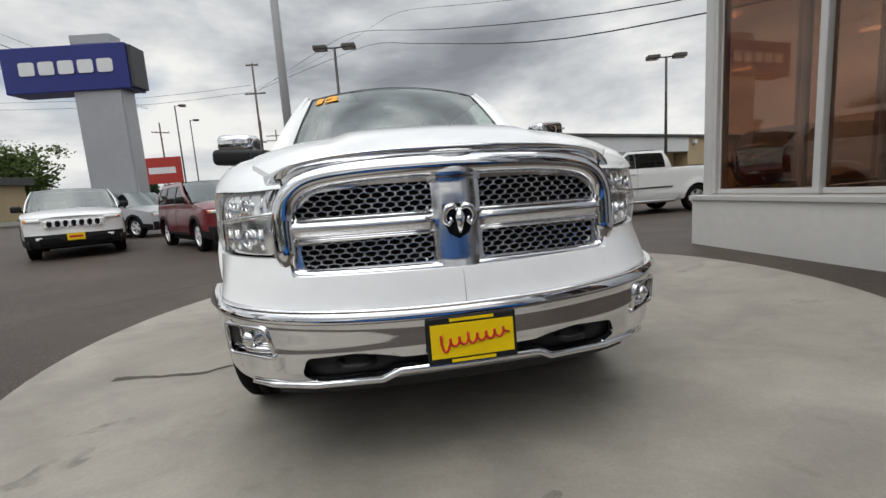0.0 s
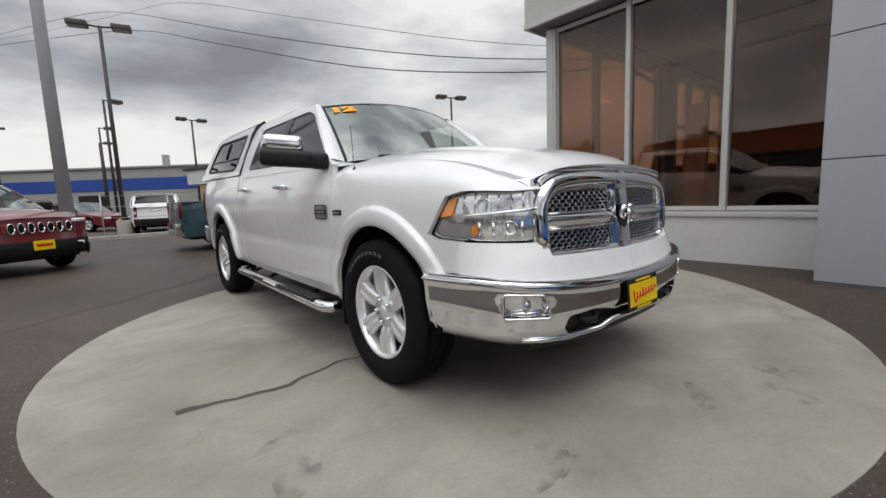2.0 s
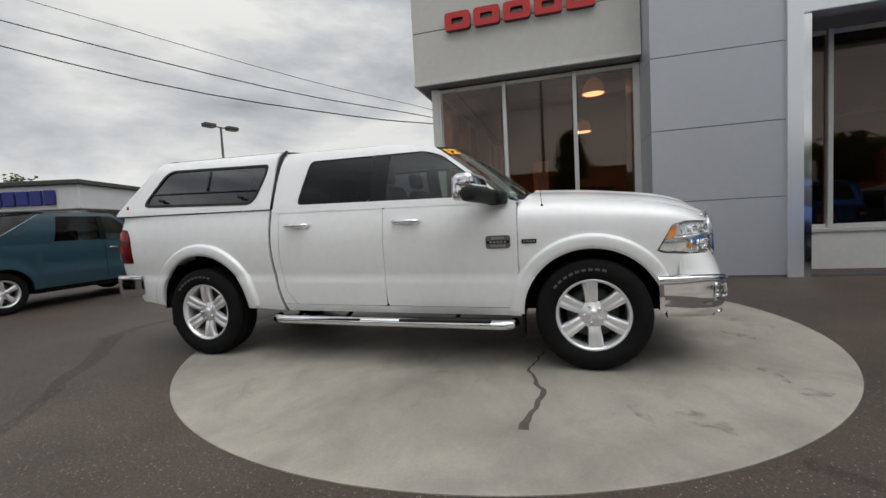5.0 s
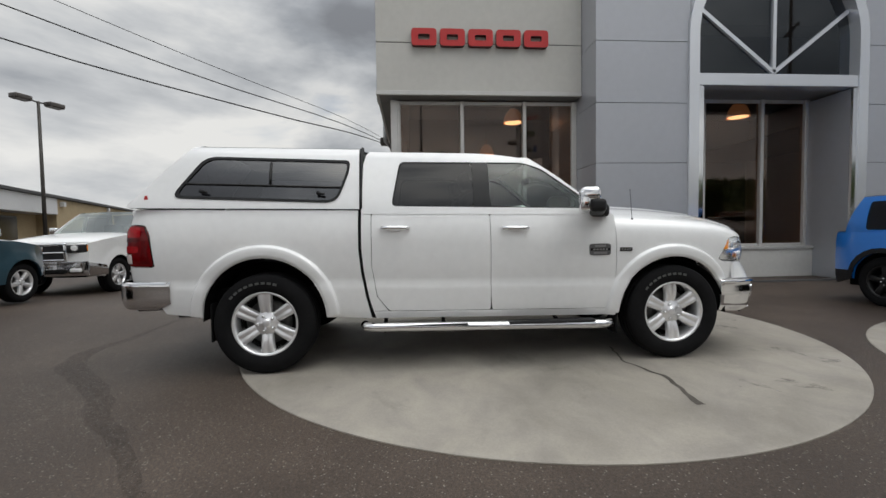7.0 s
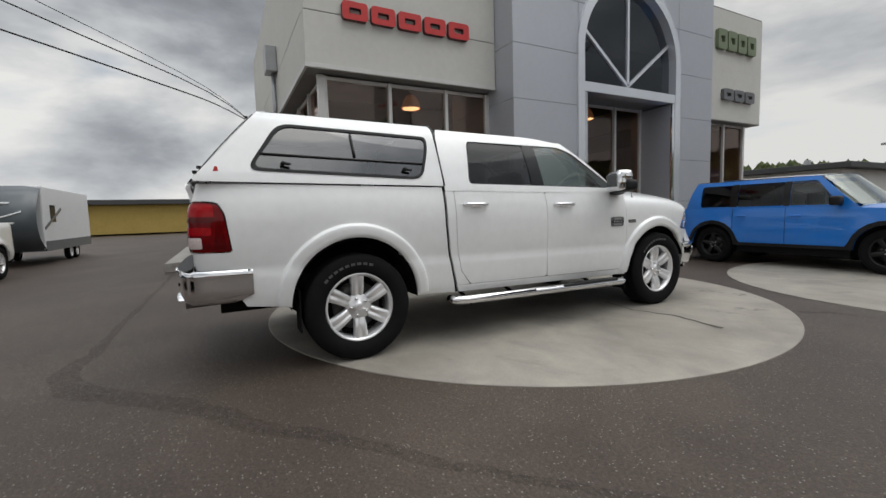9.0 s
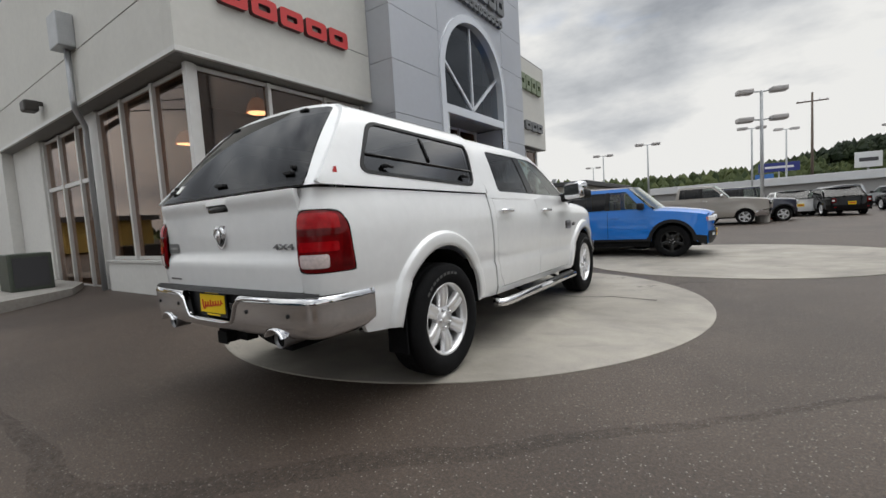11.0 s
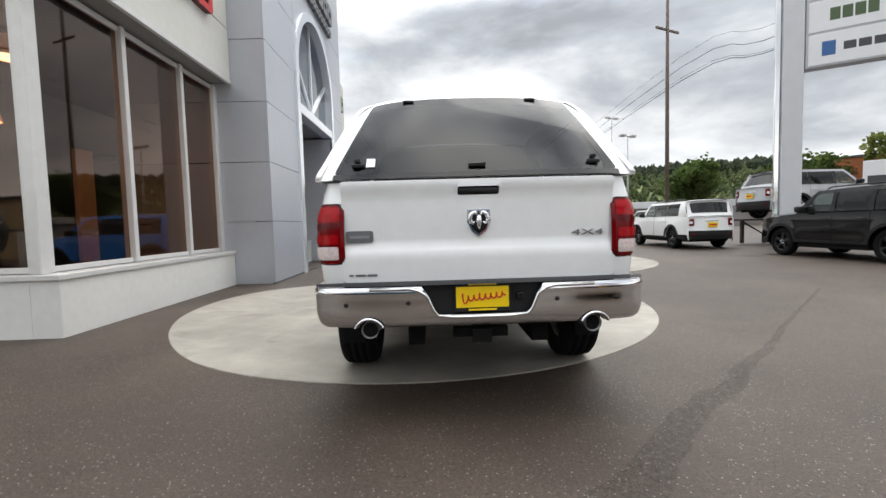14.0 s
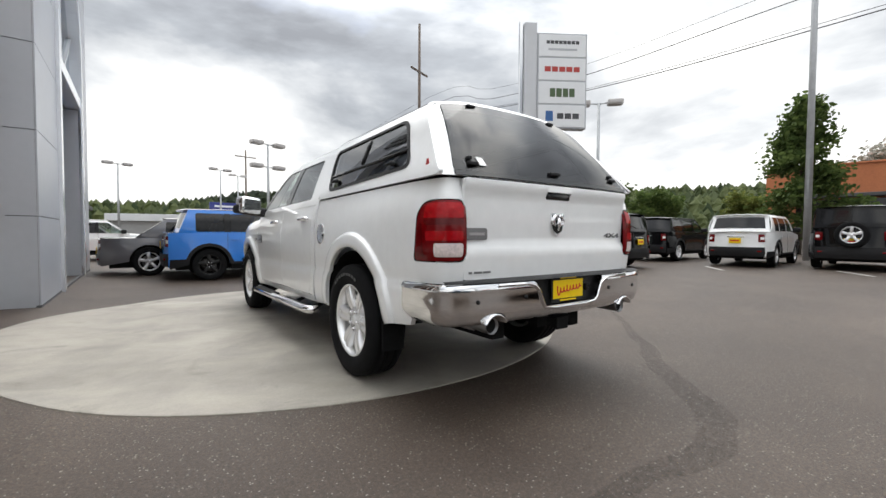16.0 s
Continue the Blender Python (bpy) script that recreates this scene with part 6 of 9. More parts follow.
        sub("divider", tube([hl(-2.36 + (si + 2.36) * k / 6, 0.985 + 0.006 * k, -0.012) for k in range(7)], 0.007, 6), M["chrome"])
        sub("rim", tube([hl(a, b, -0.012) for a, b in lens] + [hl(*lens[0], -0.012)], 0.0035, 6), M["black_gloss"])
        sub("lens", sheet(lens, [], 0.03, lambda s, z: hl(s, z, 0.0)), M["lens"]).visible_shadow = False


front_face()
# ---- wheels ----
def wheel_meshes(r_tyre, r_rim, half, spokes=6, twin=True):
    """Meshes of one wheel about its hub, its outer face towards +x."""
    q = r_tyre - r_rim
    tyre = lathe([(-half * 0.72, r_rim - 0.004), (-half * 0.98, r_rim + q * 0.25), (-half * 1.04, r_rim + q * 0.5), (-half * 0.96, r_rim + q * 0.82), (-half * 0.80, r_tyre - 0.006), (-half * 0.48, r_tyre),
                  (-half * 0.46, r_tyre - 0.011), (-half * 0.38, r_tyre - 0.011), (-half * 0.36, r_tyre), (-half * 0.06, r_tyre), (-half * 0.04, r_tyre - 0.011), (half * 0.04, r_tyre - 0.011), (half * 0.06, r_tyre),
                  (half * 0.36, r_tyre), (half * 0.38, r_tyre - 0.011), (half * 0.46, r_tyre - 0.011), (half * 0.48, r_tyre), (half * 0.80, r_tyre - 0.006), (half * 0.96, r_rim + q * 0.82), (half * 1.04, r_rim + q * 0.5),
                  (half * 1.0, r_rim + q * 0.25), (half * 0.86, r_rim + 0.006), (half * 0.72, r_rim - 0.004)], 64)
    rim = lathe([(half * 0.70, r_rim + 0.006), (half * 0.86, r_rim + 0.008), (half * 0.88, r_rim), (half * 0.82, r_rim - 0.012), (half * 0.5, r_rim - 0.022), (-half * 0.6, r_rim - 0.035), (-half * 0.7, r_rim)], 56)
    out = {"tyre": tyre, "rim": rim}
    h0, h1 = half * 0.62, half * 0.74
    w0, w1 = (0.042, 0.054) if twin else (0.028, 0.040)
    bm = bmesh.new()
    rows = []
    for k in range(6):
        f = k / 5
        rr = r_rim * (0.34 + 0.63 * f if twin else 0.20 + 0.76 * f)
        w, h, dip = w0 + (w1 - w0) * f, h0 + (h1 - h0) * f + 0.012 * math.sin(math.pi * f), 0.006 if twin else 0.0
        rows.append([bm.verts.new((hh, ww, rr)) for hh, ww in ((h - 0.045, -w * 1.12), (h - 0.010, -w), (h - 0.003, -w * 0.90), (h, -w * 0.34), (h - dip, -w * 0.20), (h - dip, w * 0.20), (h, w * 0.34), (h - 0.003, w * 0.90), (h - 0.010, w), (h - 0.045, w * 1.12))])
    for a, b in zip(rows, rows[1:]):
        for i in range(9):
            bm.faces.new((a[i], a[i + 1], b[i + 1], b[i]))
    bmesh.ops.recalc_face_normals(bm, faces=bm.faces)
    sp = [face_out(bm, (1, 0, 0))]
    out["spoke"] = join(*sp)
    out["hub_cap"] = lathe([(h0 + 0.012, 0.001), (h0 + 0.012, r_rim * 0.10), (h0 + 0.006, r_rim * 0.13), (h0 - 0.004, r_rim * 0.15), (h0 - 0.004, r_rim * 0.36), (h0 - 0.012, r_rim * 0.40), (h0 - 0.05, r_rim * 0.38)], 30)
    out["lug_nut"] = lathe([(h0 + 0.020, 0.001), (h0 + 0.020, 0.008), (h0 + 0.010, 0.0125), (h0 - 0.012, 0.0135)], 8)
    out["brake_disc"] = lathe([(0.0, 0.05), (0.004, 0.05), (0.004, r_rim * 0.72), (-0.02, r_rim * 0.72)], 32)
    out["back_plate"] = lathe([(-half * 0.35, 0.001), (-half * 0.35, r_rim - 0.03)], 32)
    return out


def wheel_set(prefix, r_tyre, r_rim, half, rim_mat, spokes=6, twin=True):
    meshes = {}
    for k, bm in wheel_meshes(r_tyre, r_rim, half, spokes, twin).items():
        me = bpy.data.meshes.new(prefix + k)
        bm.to_mesh(me)
        bm.free()
        me.materials.append({"tyre": M["rubber"], "brake_disc": M["disc_metal"], "back_plate": M["under"], "lug_nut": M["chrome"]}.get(k, rim_mat))
        me.polygons.foreach_set("use_smooth", [True] * len(me.polygons))
        meshes[k] = me
    return meshes


def put_wheel(meshes, parent, x, y, z, spokes=6, r_lug=0.066, turn=0.0, lugs=5):
    face = Matrix.Identity(4) if x > 0 else Matrix.Rotation(math.pi, 4, "Z")
    w = link("wheel", meshes["rim"], parent, "", Matrix.Translation((x, y, z)) @ face @ Matrix.Rotation(turn, 4, "X"))
    for nm in ("tyre", "hub_cap", "brake_disc", "back_plate"):
        link(nm, meshes[nm], w)
    for k in range(spokes):
        link("spoke", meshes["spoke"], w, "", Matrix.Rotation(2 * math.pi * k / spokes, 4, "X"))
    for k in range(lugs):
        a = 2 * math.pi * (k + 0.5) / lugs
        link("lug_nut", meshes["lug_nut"], w, "", Matrix.Translation((0, r_lug * math.cos(a), r_lug * math.sin(a))))
    return w


M["letter_grey"] = material("faded_tyre_lettering", (0.075, 0.075, 0.073), 0.8, vary=0.3, scale=30)
TW = wheel_set("truck_", 0.417, 0.262, 0.135, M["wheel_chrome"])
for i, (x, y) in enumerate(((0.858, AXLE_F), (-0.858, AXLE_F), (0.858, AXLE_R), (-0.858, AXLE_R))):
    w = put_wheel(TW, truck, x, y, 0.427, turn=radians((12, 4, 25, 2)[i]))
    bars = []
    for k in range(9):
        a = radians(-38 + k * 8)
        bars.append(moved(box(0.1395, -0.016, 0.333, 0.1415, 0.016, 0.352), Matrix.Rotation(a + radians(20 if x < 0 else -10), 4, "X")))
    part("tyre_lettering", join(*bars), M["letter_grey"], w, "pale worn bars of sidewall lettering", smooth=False)


# ---- under the body ----
def under():
    um = M["under"]
    part("chassis", join(*[box(sx * 0.38 - 0.05, -2.5, 0.40, sx * 0.38 + 0.05, 2.75, 0.56) for sx in (-1, 1)], box(-0.9, -1.2, 0.44, 0.9, 0.98, 0.60), box(-0.75, 1.0, 0.60, 0.75, 2.85, 0.70), box(-0.7, -2.55, 0.42, 0.7, -1.25, 0.62), box(-0.74, 2.25, 0.56, 0.75, 2.8, 0.62)), um, truck, smooth=False)
    part("axle", tube([(-0.8, AXLE_R, 0.43), (-0.12, AXLE_R, 0.43), (0.12, AXLE_R, 0.43), (0.8, AXLE_R, 0.43)], [0.05, 0.055, 0.055, 0.05], 10), um, truck)
    part("differential", moved(lathe([(-0.1, 0.06), (-0.05, 0.15), (0.05, 0.15), (0.1, 0.06)], 16), Matrix.Translation((0, AXLE_R, 0.43))), um, truck)
    part("exhaust_pipe", tube([(0.63, 2.80, 0.53), (0.55, 2.3, 0.50), (0.45, 1.2, 0.42), (0.35, 0, 0.40)], 0.035, 8), M["dull_metal"], truck)
    for ay in (AXLE_F, AXLE_R):
        for sx in (1, -1):
            def liner(a, b):
                th = math.pi * (0.0 + 1.0 * a)
                return Vector((sx * (0.55 + 0.40 * b), ay + 0.50 * math.cos(th), 0.43 + RAKE * ay + 0.49 * math.sin(th)))
            part("wheel_arch_liner", face_out(grid(20, 2, liner), (0, 0, -1)), um, truck)
            part("wheel_arch_wall", face_out(grid(2, 2, lambda a, b: Vector((sx * 0.55, ay - 0.5 + a, 0.42 + 0.55 * b))), (sx, 0, 0)), um, truck)
    for sx in (1, -1):
        for y0, z0, z1 in ((-1.238, 0.24, 0.52), (2.225, 0.28, 0.60)):
            part("mud_flap", box(sx * 0.855 - 0.085, y0 - 0.008, z0, sx * 0.855 + 0.085, y0 + 0.008, z1, bevel=0.006), M["rubber"], truck, "black rubber mud flap", smooth=False)
        # side step
        st = part("side_step", tube([raked(Vector((sx * x, y, z))) for x, y, z in ((0.93, -1.17, 0.355), (1.0, -1.15, 0.352), (1.02, -1.08, 0.350), (1.02, 0.88, 0.350), (1.0, 0.95, 0.352), (0.93, 0.97, 0.355))], 0.038, 12), M["chrome"], truck, "chrome tube side step with black treads")
        for y0, y1 in ((-1.00, -0.24), (0.10, 0.80)):
            part("tread_pad", box(sx * 1.003 - 0.052, y0, 0.370, sx * 1.003 + 0.044, y1, 0.400, bevel=0.010), M["black_plastic"], st, smooth=False)
        for y0 in (-0.7, 0.3, 0.8):
            part("step_bracket", tube([(sx * 0.7, y0, 0.46), (sx * 1.0, y0, 0.345)], 0.018, 6), um, st)


under()


# ---- mirrors, badges, aerial, sticker ----
def details():
    for sx in (1, -1):
        f = Matrix.Diagonal((sx, 1, 1, 1))

        def put(nm, bm, mt, par=None, label="", smooth=True):
            bm = mirrored(bm) if sx < 0 else bm
            return part(nm, bm, mt, par or truck, label, smooth=smooth)
        mm = Matrix.Translation((1.115, -0.985, 1.352)) @ Matrix.Rotation(radians(22), 4, "Z") @ Matrix.Rotation(radians(-4), 4, "Y")
        foot = moved(box(-0.235, -0.10, -0.060, -0.12, 0.055, 0.045, bevel=0.03, seg=3), mm)
        mi = put("wing_mirror", moved(box(-0.19, -0.062, -0.055, 0.195, 0.062, 0.052, bevel=0.034, seg=4), mm), M["black_plastic"], None, "towing mirror with a chrome cap on a black arm")
        put("mirror_foot", foot, M["black_plastic"], mi)
        put("mirror_cap", moved(join(box(-0.075, -0.020, 0.030, 0.190, 0.142, 0.155, bevel=0.045, seg=4), box(-0.07, 0.05, -0.045, 0.188, 0.146, 0.13, bevel=0.030, seg=3)), mm), M["chrome"], mi, "chrome mirror cap")
        put("mirror_glass", moved(box(-0.05, 0.145, -0.020, 0.168, 0.149, 0.125, bevel=0.0015, seg=1), mm), M["polished"], mi, "", False)
        # plaque on the front door, small badge on the wing
        rot = Matrix.Rotation(radians(90), 4, "X") @ Matrix.Rotation(radians(90), 4, "Y")
        b0 = skin(-1.07, 0.992)
        pl = put("badge", prism(rounded([(-0.095, -0.05), (0.095, -0.05), (0.095, 0.05), (-0.095, 0.05)], 0.025, 3), 0.008, Matrix.Translation(b0) @ rot), M["badge"], None, "pewter plaque badge on the front door", False)
        for z, w, mt in ((0.0, 0.085, "black_gloss"), (0.03, 0.05, "dull_metal"), (-0.03, 0.06, "dull_metal")):
            put("badge_bar", prism([(-w, z - 0.010), (w, z - 0.010), (w, z + 0.010), (-w, z + 0.010)], 0.003, Matrix.Translation(b0 + Vector((0.008, 0, 0))) @ rot), M[mt], pl, "", False)
        for k in range(5):
            put("badge_bar", prism([(-0.010, -0.007), (0.010, -0.007), (0.010, 0.007), (-0.010, 0.007)], 0.0045, Matrix.Translation(b0 + Vector((0.008, -0.056 + 0.028 * k, 0.0))) @ rot), M["dull_metal"], pl, "", False)
        b1 = skin(-1.305, 0.992)
        pb = put("badge", prism([(-0.055, -0.016), (0.055, -0.016), (0.055, 0.016), (-0.055, 0.016)], 0.005, Matrix.Translation(b1) @ rot), M["black_gloss"], None, "small dark wing badge", False)
        for k in range(4):
            put("badge_bar", prism([(-0.009, -0.008), (0.009, -0.008), (0.009, 0.008), (-0.009, 0.008)], 0.002, Matrix.Translation(b1 + Vector((0.005, -0.036 + 0.024 * k, 0))) @ rot), M["dull_metal"], pb, "", False)
        # wheel-arch seam line and lower body crease are in the panels; gap between cab and box
        put("box_gap", face_out(grid(2, 12, lambda a, b: skin(curve([(0.42, 0.875), (0.6, 0.925), (0.8, 0.962), (1.0, 0.978), (1.35, 0.978)], 0.42 + 0.91 * b) + 0.045 * a, 0.42 + 0.91 * b) - Vector((0.022, 0, 0))), (1, 0, 0)), M["under"])
        put("canopy_gap_seal", tube([raked(Vector((x, 0.992, z))) for x, z in ((0.915, 1.34), (0.87, 1.45), (0.81, 1.6), (0.755, 1.74), (0.70, 1.84), (0.62, 1.895))], 0.016, 8), M["black_plastic"])
    a0 = raked(Vector((-0.885, -1.405, 1.225)))
    part("aerial_base", moved(lathe([(-0.03, 0.001), (-0.025, 0.014), (0.03, 0.012), (0.045, 0.005)], 12, "z"), Matrix.Translation(a0)), M["black_plastic"], truck)
    part("aerial", tube([a0 + Vector((0, 0, 0.04)), a0 + Vector((0.0, 0.02, 0.30))], 0.0022, 5), M["black_plastic"], truck)
    # box fuel door on the driver's side
    part("fuel_door", moved(lathe([(0.0, 0.001), (0.004, 0.07), (0.006, 0.085), (-0.01, 0.09)], 28), Matrix.Translation(skin(1.16, 1.03) - Vector((0.0, 0, 0)))), M["chrome"], truck, "round chrome fuel door")


details()


def interior():
    part("dashboard", join(box(-0.74, -1.02, 0.95, 0.74, -0.62, 1.20, bevel=0.06), box(-0.74, -1.18, 1.10, 0.74, -0.85, 1.27, bevel=0.04), box(-0.14, -0.75, 0.7, 0.14, -0.05, 1.0, bevel=0.03)), M["dash"], truck)
    part("cab_floor", box(-0.85, -1.15, 0.56, 0.85, 0.96, 0.60), M["under"], truck, smooth=False)
    for y in (-0.35, 0.5):
        for x in (-0.42, 0.42):
            s = part("seat", box(x - 0.27, y - 0.3, 0.78, x + 0.27, y + 0.22, 0.98, bevel=0.06), M["seat"], truck, "dark leather seat")
            back = moved(box(-0.26, -0.07, 0.0, 0.26, 0.07, 0.62, bevel=0.06), Matrix.Translation((x, y + 0.22, 0.93)) @ Matrix.Rotation(radians(-14), 4, "X"))
            part("backrest", back, M["seat"], s)
            part("headrest", moved(box(-0.13, -0.05, 0.0, 0.13, 0.05, 0.17, bevel=0.04), Matrix.Translation((x, y + 0.385, 1.56)) @ Matrix.Rotation(radians(-10), 4, "X")), M["seat"], s)
    ring = [Matrix.Translation((0.42, -0.62, 1.14)) @ Matrix.Rotation(radians(-60), 4, "X") @ Vector((0.185 * math.cos(a), 0.185 * math.sin(a), 0)) for a in np.linspace(0, 2 * math.pi, 32)]
    sw = part("steering_wheel", tube(ring, 0.016, 8, False), M["seat"], truck)
    part("steering_hub", moved(box(-0.08, -0.07, -0.02, 0.08, 0.07, 0.02, bevel=0.02), Matrix.Translation((0.42, -0.63, 1.135)) @ Matrix.Rotation(radians(-60), 4, "X")), M["seat"], sw)
    part("inner_mirror", box(-0.11, -0.70, 1.66, 0.11, -0.66, 1.72, bevel=0.015), M["black_plastic"], truck)
    part("headliner", face_out(grid(2, 2, lambda a, b: Vector((-0.6 + 1.2 * a, -0.35 + 1.28 * b, 1.82))), (0, 0, -1)), M["sticker_white"], truck)
    # paper on the dash and the year sticker behind the glass
    part("dash_paper", moved(box(-0.14, -0.10, 0.0, 0.14, 0.10, 0.003), Matrix.Translation((-0.05, -1.0, 1.285)) @ Matrix.Rotation(radians(6), 4, "X")), M["sticker_white"], truck, smooth=False)


interior()


def year_sticker():
    # two yellow digits stuck to the windscreen's upper corner
    def ws(x, b):
        base = Vector((0.79 * x, -1.10 - 0.19 * (1 - x * x), 1.325 + 0.055 * (1 - x * x)))
        top = Vector((0.655 * x, -0.50 - 0.13 * (1 - x * x), 1.805 + 0.055 * (1 - x * x)))
        v = base.lerp(top, b)
        v.z += 0.02 * math.sin(math.pi * b)
        return raked(v)
    c = ws(-0.80, 0.87)
    right = (ws(-0.70, 0.87) - ws(-0.90, 0.87)).normalized()
    out = right.cross(ws(-0.80, 0.95) - ws(-0.80, 0.80)).normalized()
    up = out.cross(right)
    m = Matrix.Translation(c + out * 0.006) @ Matrix((right, up, out)).transposed().to_4x4()
    part("year_sticker", lettering("12", 0.16, 0.0015, m @ Matrix.Diagonal((1.25, 0.72, 1, 1)), 0.011), M["sticker_yellow"], truck, "yellow stick-on digits 12", smooth=False)


year_sticker()
# ---- other vehicles ----
M["grille_dark"] = material("dark_grille", (0.03, 0.03, 0.032), 0.4, 0.5, vary=0.3, scale=60)
M["rim_black"] = material("black_rim", (0.02, 0.02, 0.02), 0.3, 0.5)
CW = {"alloy": wheel_set("car_", 0.355, 0.225, 0.105, M["alloy"], 5, False), "black": wheel_set("dark_car_", 0.355, 0.225, 0.105, M["rim_black"], 5, False), "big": wheel_set("large_", 0.41, 0.25, 0.13, M["alloy"], 5, True)}


def car(name, label, cat, m, paint, L=4.62, W=1.86, H=1.67, wb=2.70, fo=0.90, gc=0.24, hood0=0.92, hood1=1.10, cowl=-0.95, rf=-0.30, rr=1.75, tb=2.05, belt=1.08,
        style="suv", cladding=True, rim="alloy", slots=7, windows=((-0.72, 0.05), (0.13, 0.95), (1.03, 1.70)), plates=True, group="", spare=False, roof_rails=False, tail=None, sail=0.0, rear_glass=0.0, slim=False, wr=0.355, nose_round=0.12, steps=False):
    """A parked vehicle, its front towards -y, about the middle of its wheelbase."""
    t = thing(name, label, cat, m, group)
    yF, yR = -wb / 2 - fo, -wb / 2 - fo + L
    yc, ar, az = (yF + yR) / 2, wr + 0.05, wr + 0.01
    rz, rh, nr = H - 0.055, W / 2 - 0.19, nose_round
    deck = style in ("pickup",)

    def half(y):
        q = max(0.0, (abs(y - yc) - (L / 2 - 0.6)) / 0.6)
        return W / 2 - 0.18 * q ** 2.2

    def hood(y):
        return hood0 + (hood1 - hood0) * smooth01((y - yF) / (cowl - yF)) ** 0.8

    def side(y, z):
        x = half(y) - curve([(gc, 0.05), (gc + 0.12, 0.012), (0.62, 0.0), (0.80, 0.004), (belt - 0.1, 0.012), (belt + 0.02, 0.035)], z)
        for ay in (-wb / 2, wb / 2):
            r = math.hypot(y - ay, z - az)
            x += (0.040 if style == "pickup" else 0.018) * smooth01((ar + 0.11 - r) / 0.04)
        return Vector((x, y, z))

    def arch(ay):
        return [(ay + ar * math.cos(a * math.pi / 16), az + ar * math.sin(a * math.pi / 16)) for a in range(17) if az + ar * math.sin(a * math.pi / 16) >= gc]

    top = belt if style != "sedan" else belt
    poly = [(yR - 0.10, gc + 0.06)] + arch(wb / 2) + arch(-wb / 2) + [(yF + nr, gc + 0.05), (yF + nr, hood0 - 0.06)] + [(yF + nr + (cowl - yF - nr) * k / 6, hood(yF + nr + (cowl - yF - nr) * k / 6) - 0.045) for k in range(1, 7)] + [(cowl + 0.1, belt), (yR - 0.10, top)]

    def two(nm, bm, mt, label=""):
        face_out(bm, (1, 0, 0))
        m2 = mirrored(bm)
        return part(nm, bm, mt, t, label), part(nm, m2, mt, t, label)

    two("body_side", sheet(poly, [], 0.09, side, (-0.04, 0, 0)), paint)
    ends = [w for w in windows]
    for a, b in zip(ends, ends[1:]):
        y = (a[1] + b[0]) / 2
        two("door_gap", tube([side(y, z) + Vector((0.001, 0, 0)) for z in np.linspace(gc + 0.16, belt, 7)], 0.004, 4), M["under"])
        h = side(y - 0.16, belt - 0.14)
        two("door_handle", box(h.x - 0.005, h.y - 0.08, h.z - 0.014, h.x + 0.028, h.y + 0.08, h.z + 0.014, bevel=0.008), paint if style != "pickup" else M["chrome"])
    if cladding:
        trim = [(yR - 0.12, gc + 0.02)] + [(y, z) for y, z in arch(wb / 2)] + [(y, z) for y, z in arch(-wb / 2)] + [(yF + 0.13, gc + 0.02), (yF + 0.13, gc + 0.22)] + \
            [(-wb / 2 - (ar + 0.07) * math.cos(a * math.pi / 12), az + (ar + 0.07) * math.sin(a * math.pi / 12)) for a in range(1, 12)] + [(-wb / 2 + ar + 0.10, gc + 0.18), (wb / 2 - ar - 0.10, gc + 0.18)] + \
            [(wb / 2 - (ar + 0.07) * math.cos(a * math.pi / 12), az + (ar + 0.07) * math.sin(a * math.pi / 12)) for a in range(1, 12)] + [(yR - 0.12, gc + 0.24)]
        two("wheel_arch_cladding", sheet(trim, [], 0.12, lambda y, z: side(y, max(z, gc + 0.02)) + Vector((0.012, 0, 0)), (-0.03, 0, 0)), M["black_plastic"])

    # greenhouse
    zt = rz - 0.015

    def upper(y, z):
        f = (z - belt) / (rz - belt)
        return Vector(((half(y) - 0.035) * (1 - f) + (rh + 0.03) * f + 0.035 * max(0.0, math.sin(math.pi * f)) ** 0.8, y, z))

    gh = [(cowl + 0.06, belt), (rf, rz), (rr, rz), (tb, belt)]
    holes = []
    for a, b in windows:
        def edge_y(y, z, lo):
            # keep clear of the sloping pillars at either end
            f = (z - belt) / (rz - belt)
            front = cowl + 0.06 + (rf - cowl - 0.06) * f + 0.10
            back = tb + (rr - tb) * f - 0.09
            return max(y, front) if lo else min(y, back)
        z0, z1 = belt + 0.035, rz - 0.075
        q = [(edge_y(a, z0, True), z0), (edge_y(b, z0, False), z0), (edge_y(b, z1, False), z1), (edge_y(a, z1, True), z1)]
        if q[1][0] - q[0][0] > 0.1:
            holes.append(rounded(q, 0.04, 3))
    two("cabin_side", sheet(gh, holes, 0.09, upper, (-0.025, 0, 0)), paint)
    for i, h in enumerate(holes):
        two("side_window", sheet(h, [], 0.2, lambda y, z: upper(y, z) - Vector((0.008, 0, 0))), M["window"] if i == 0 else M["privacy"])

    for a, b in zip(holes, holes[1:]):
        ya, yb = max(p[0] for p in a), min(p[0] for p in b)
        if yb - ya < 0.16:
            two("pillar_trim", sheet([(ya - 0.004, belt + 0.03), (yb + 0.004, belt + 0.03), (yb + 0.004, rz - 0.07), (ya - 0.004, rz - 0.07)], [], 0.12, lambda y, z: upper(y, z) + Vector((0.003, 0, 0))), M["black_gloss"])

    def strip(nm, y0, z0, x0, y1, z1, x1, mt, bow=0.03, crown=0.03, n=6, toward=(0, 0, 1), flat=False):
        def f(a, b):
            s = 2 * a - 1
            x = (x0 + (x1 - x0) * b) * s
            y = y0 + (y1 - y0) * b + (bow * (1 - s * s) * (-1 if y0 < yc else 1))
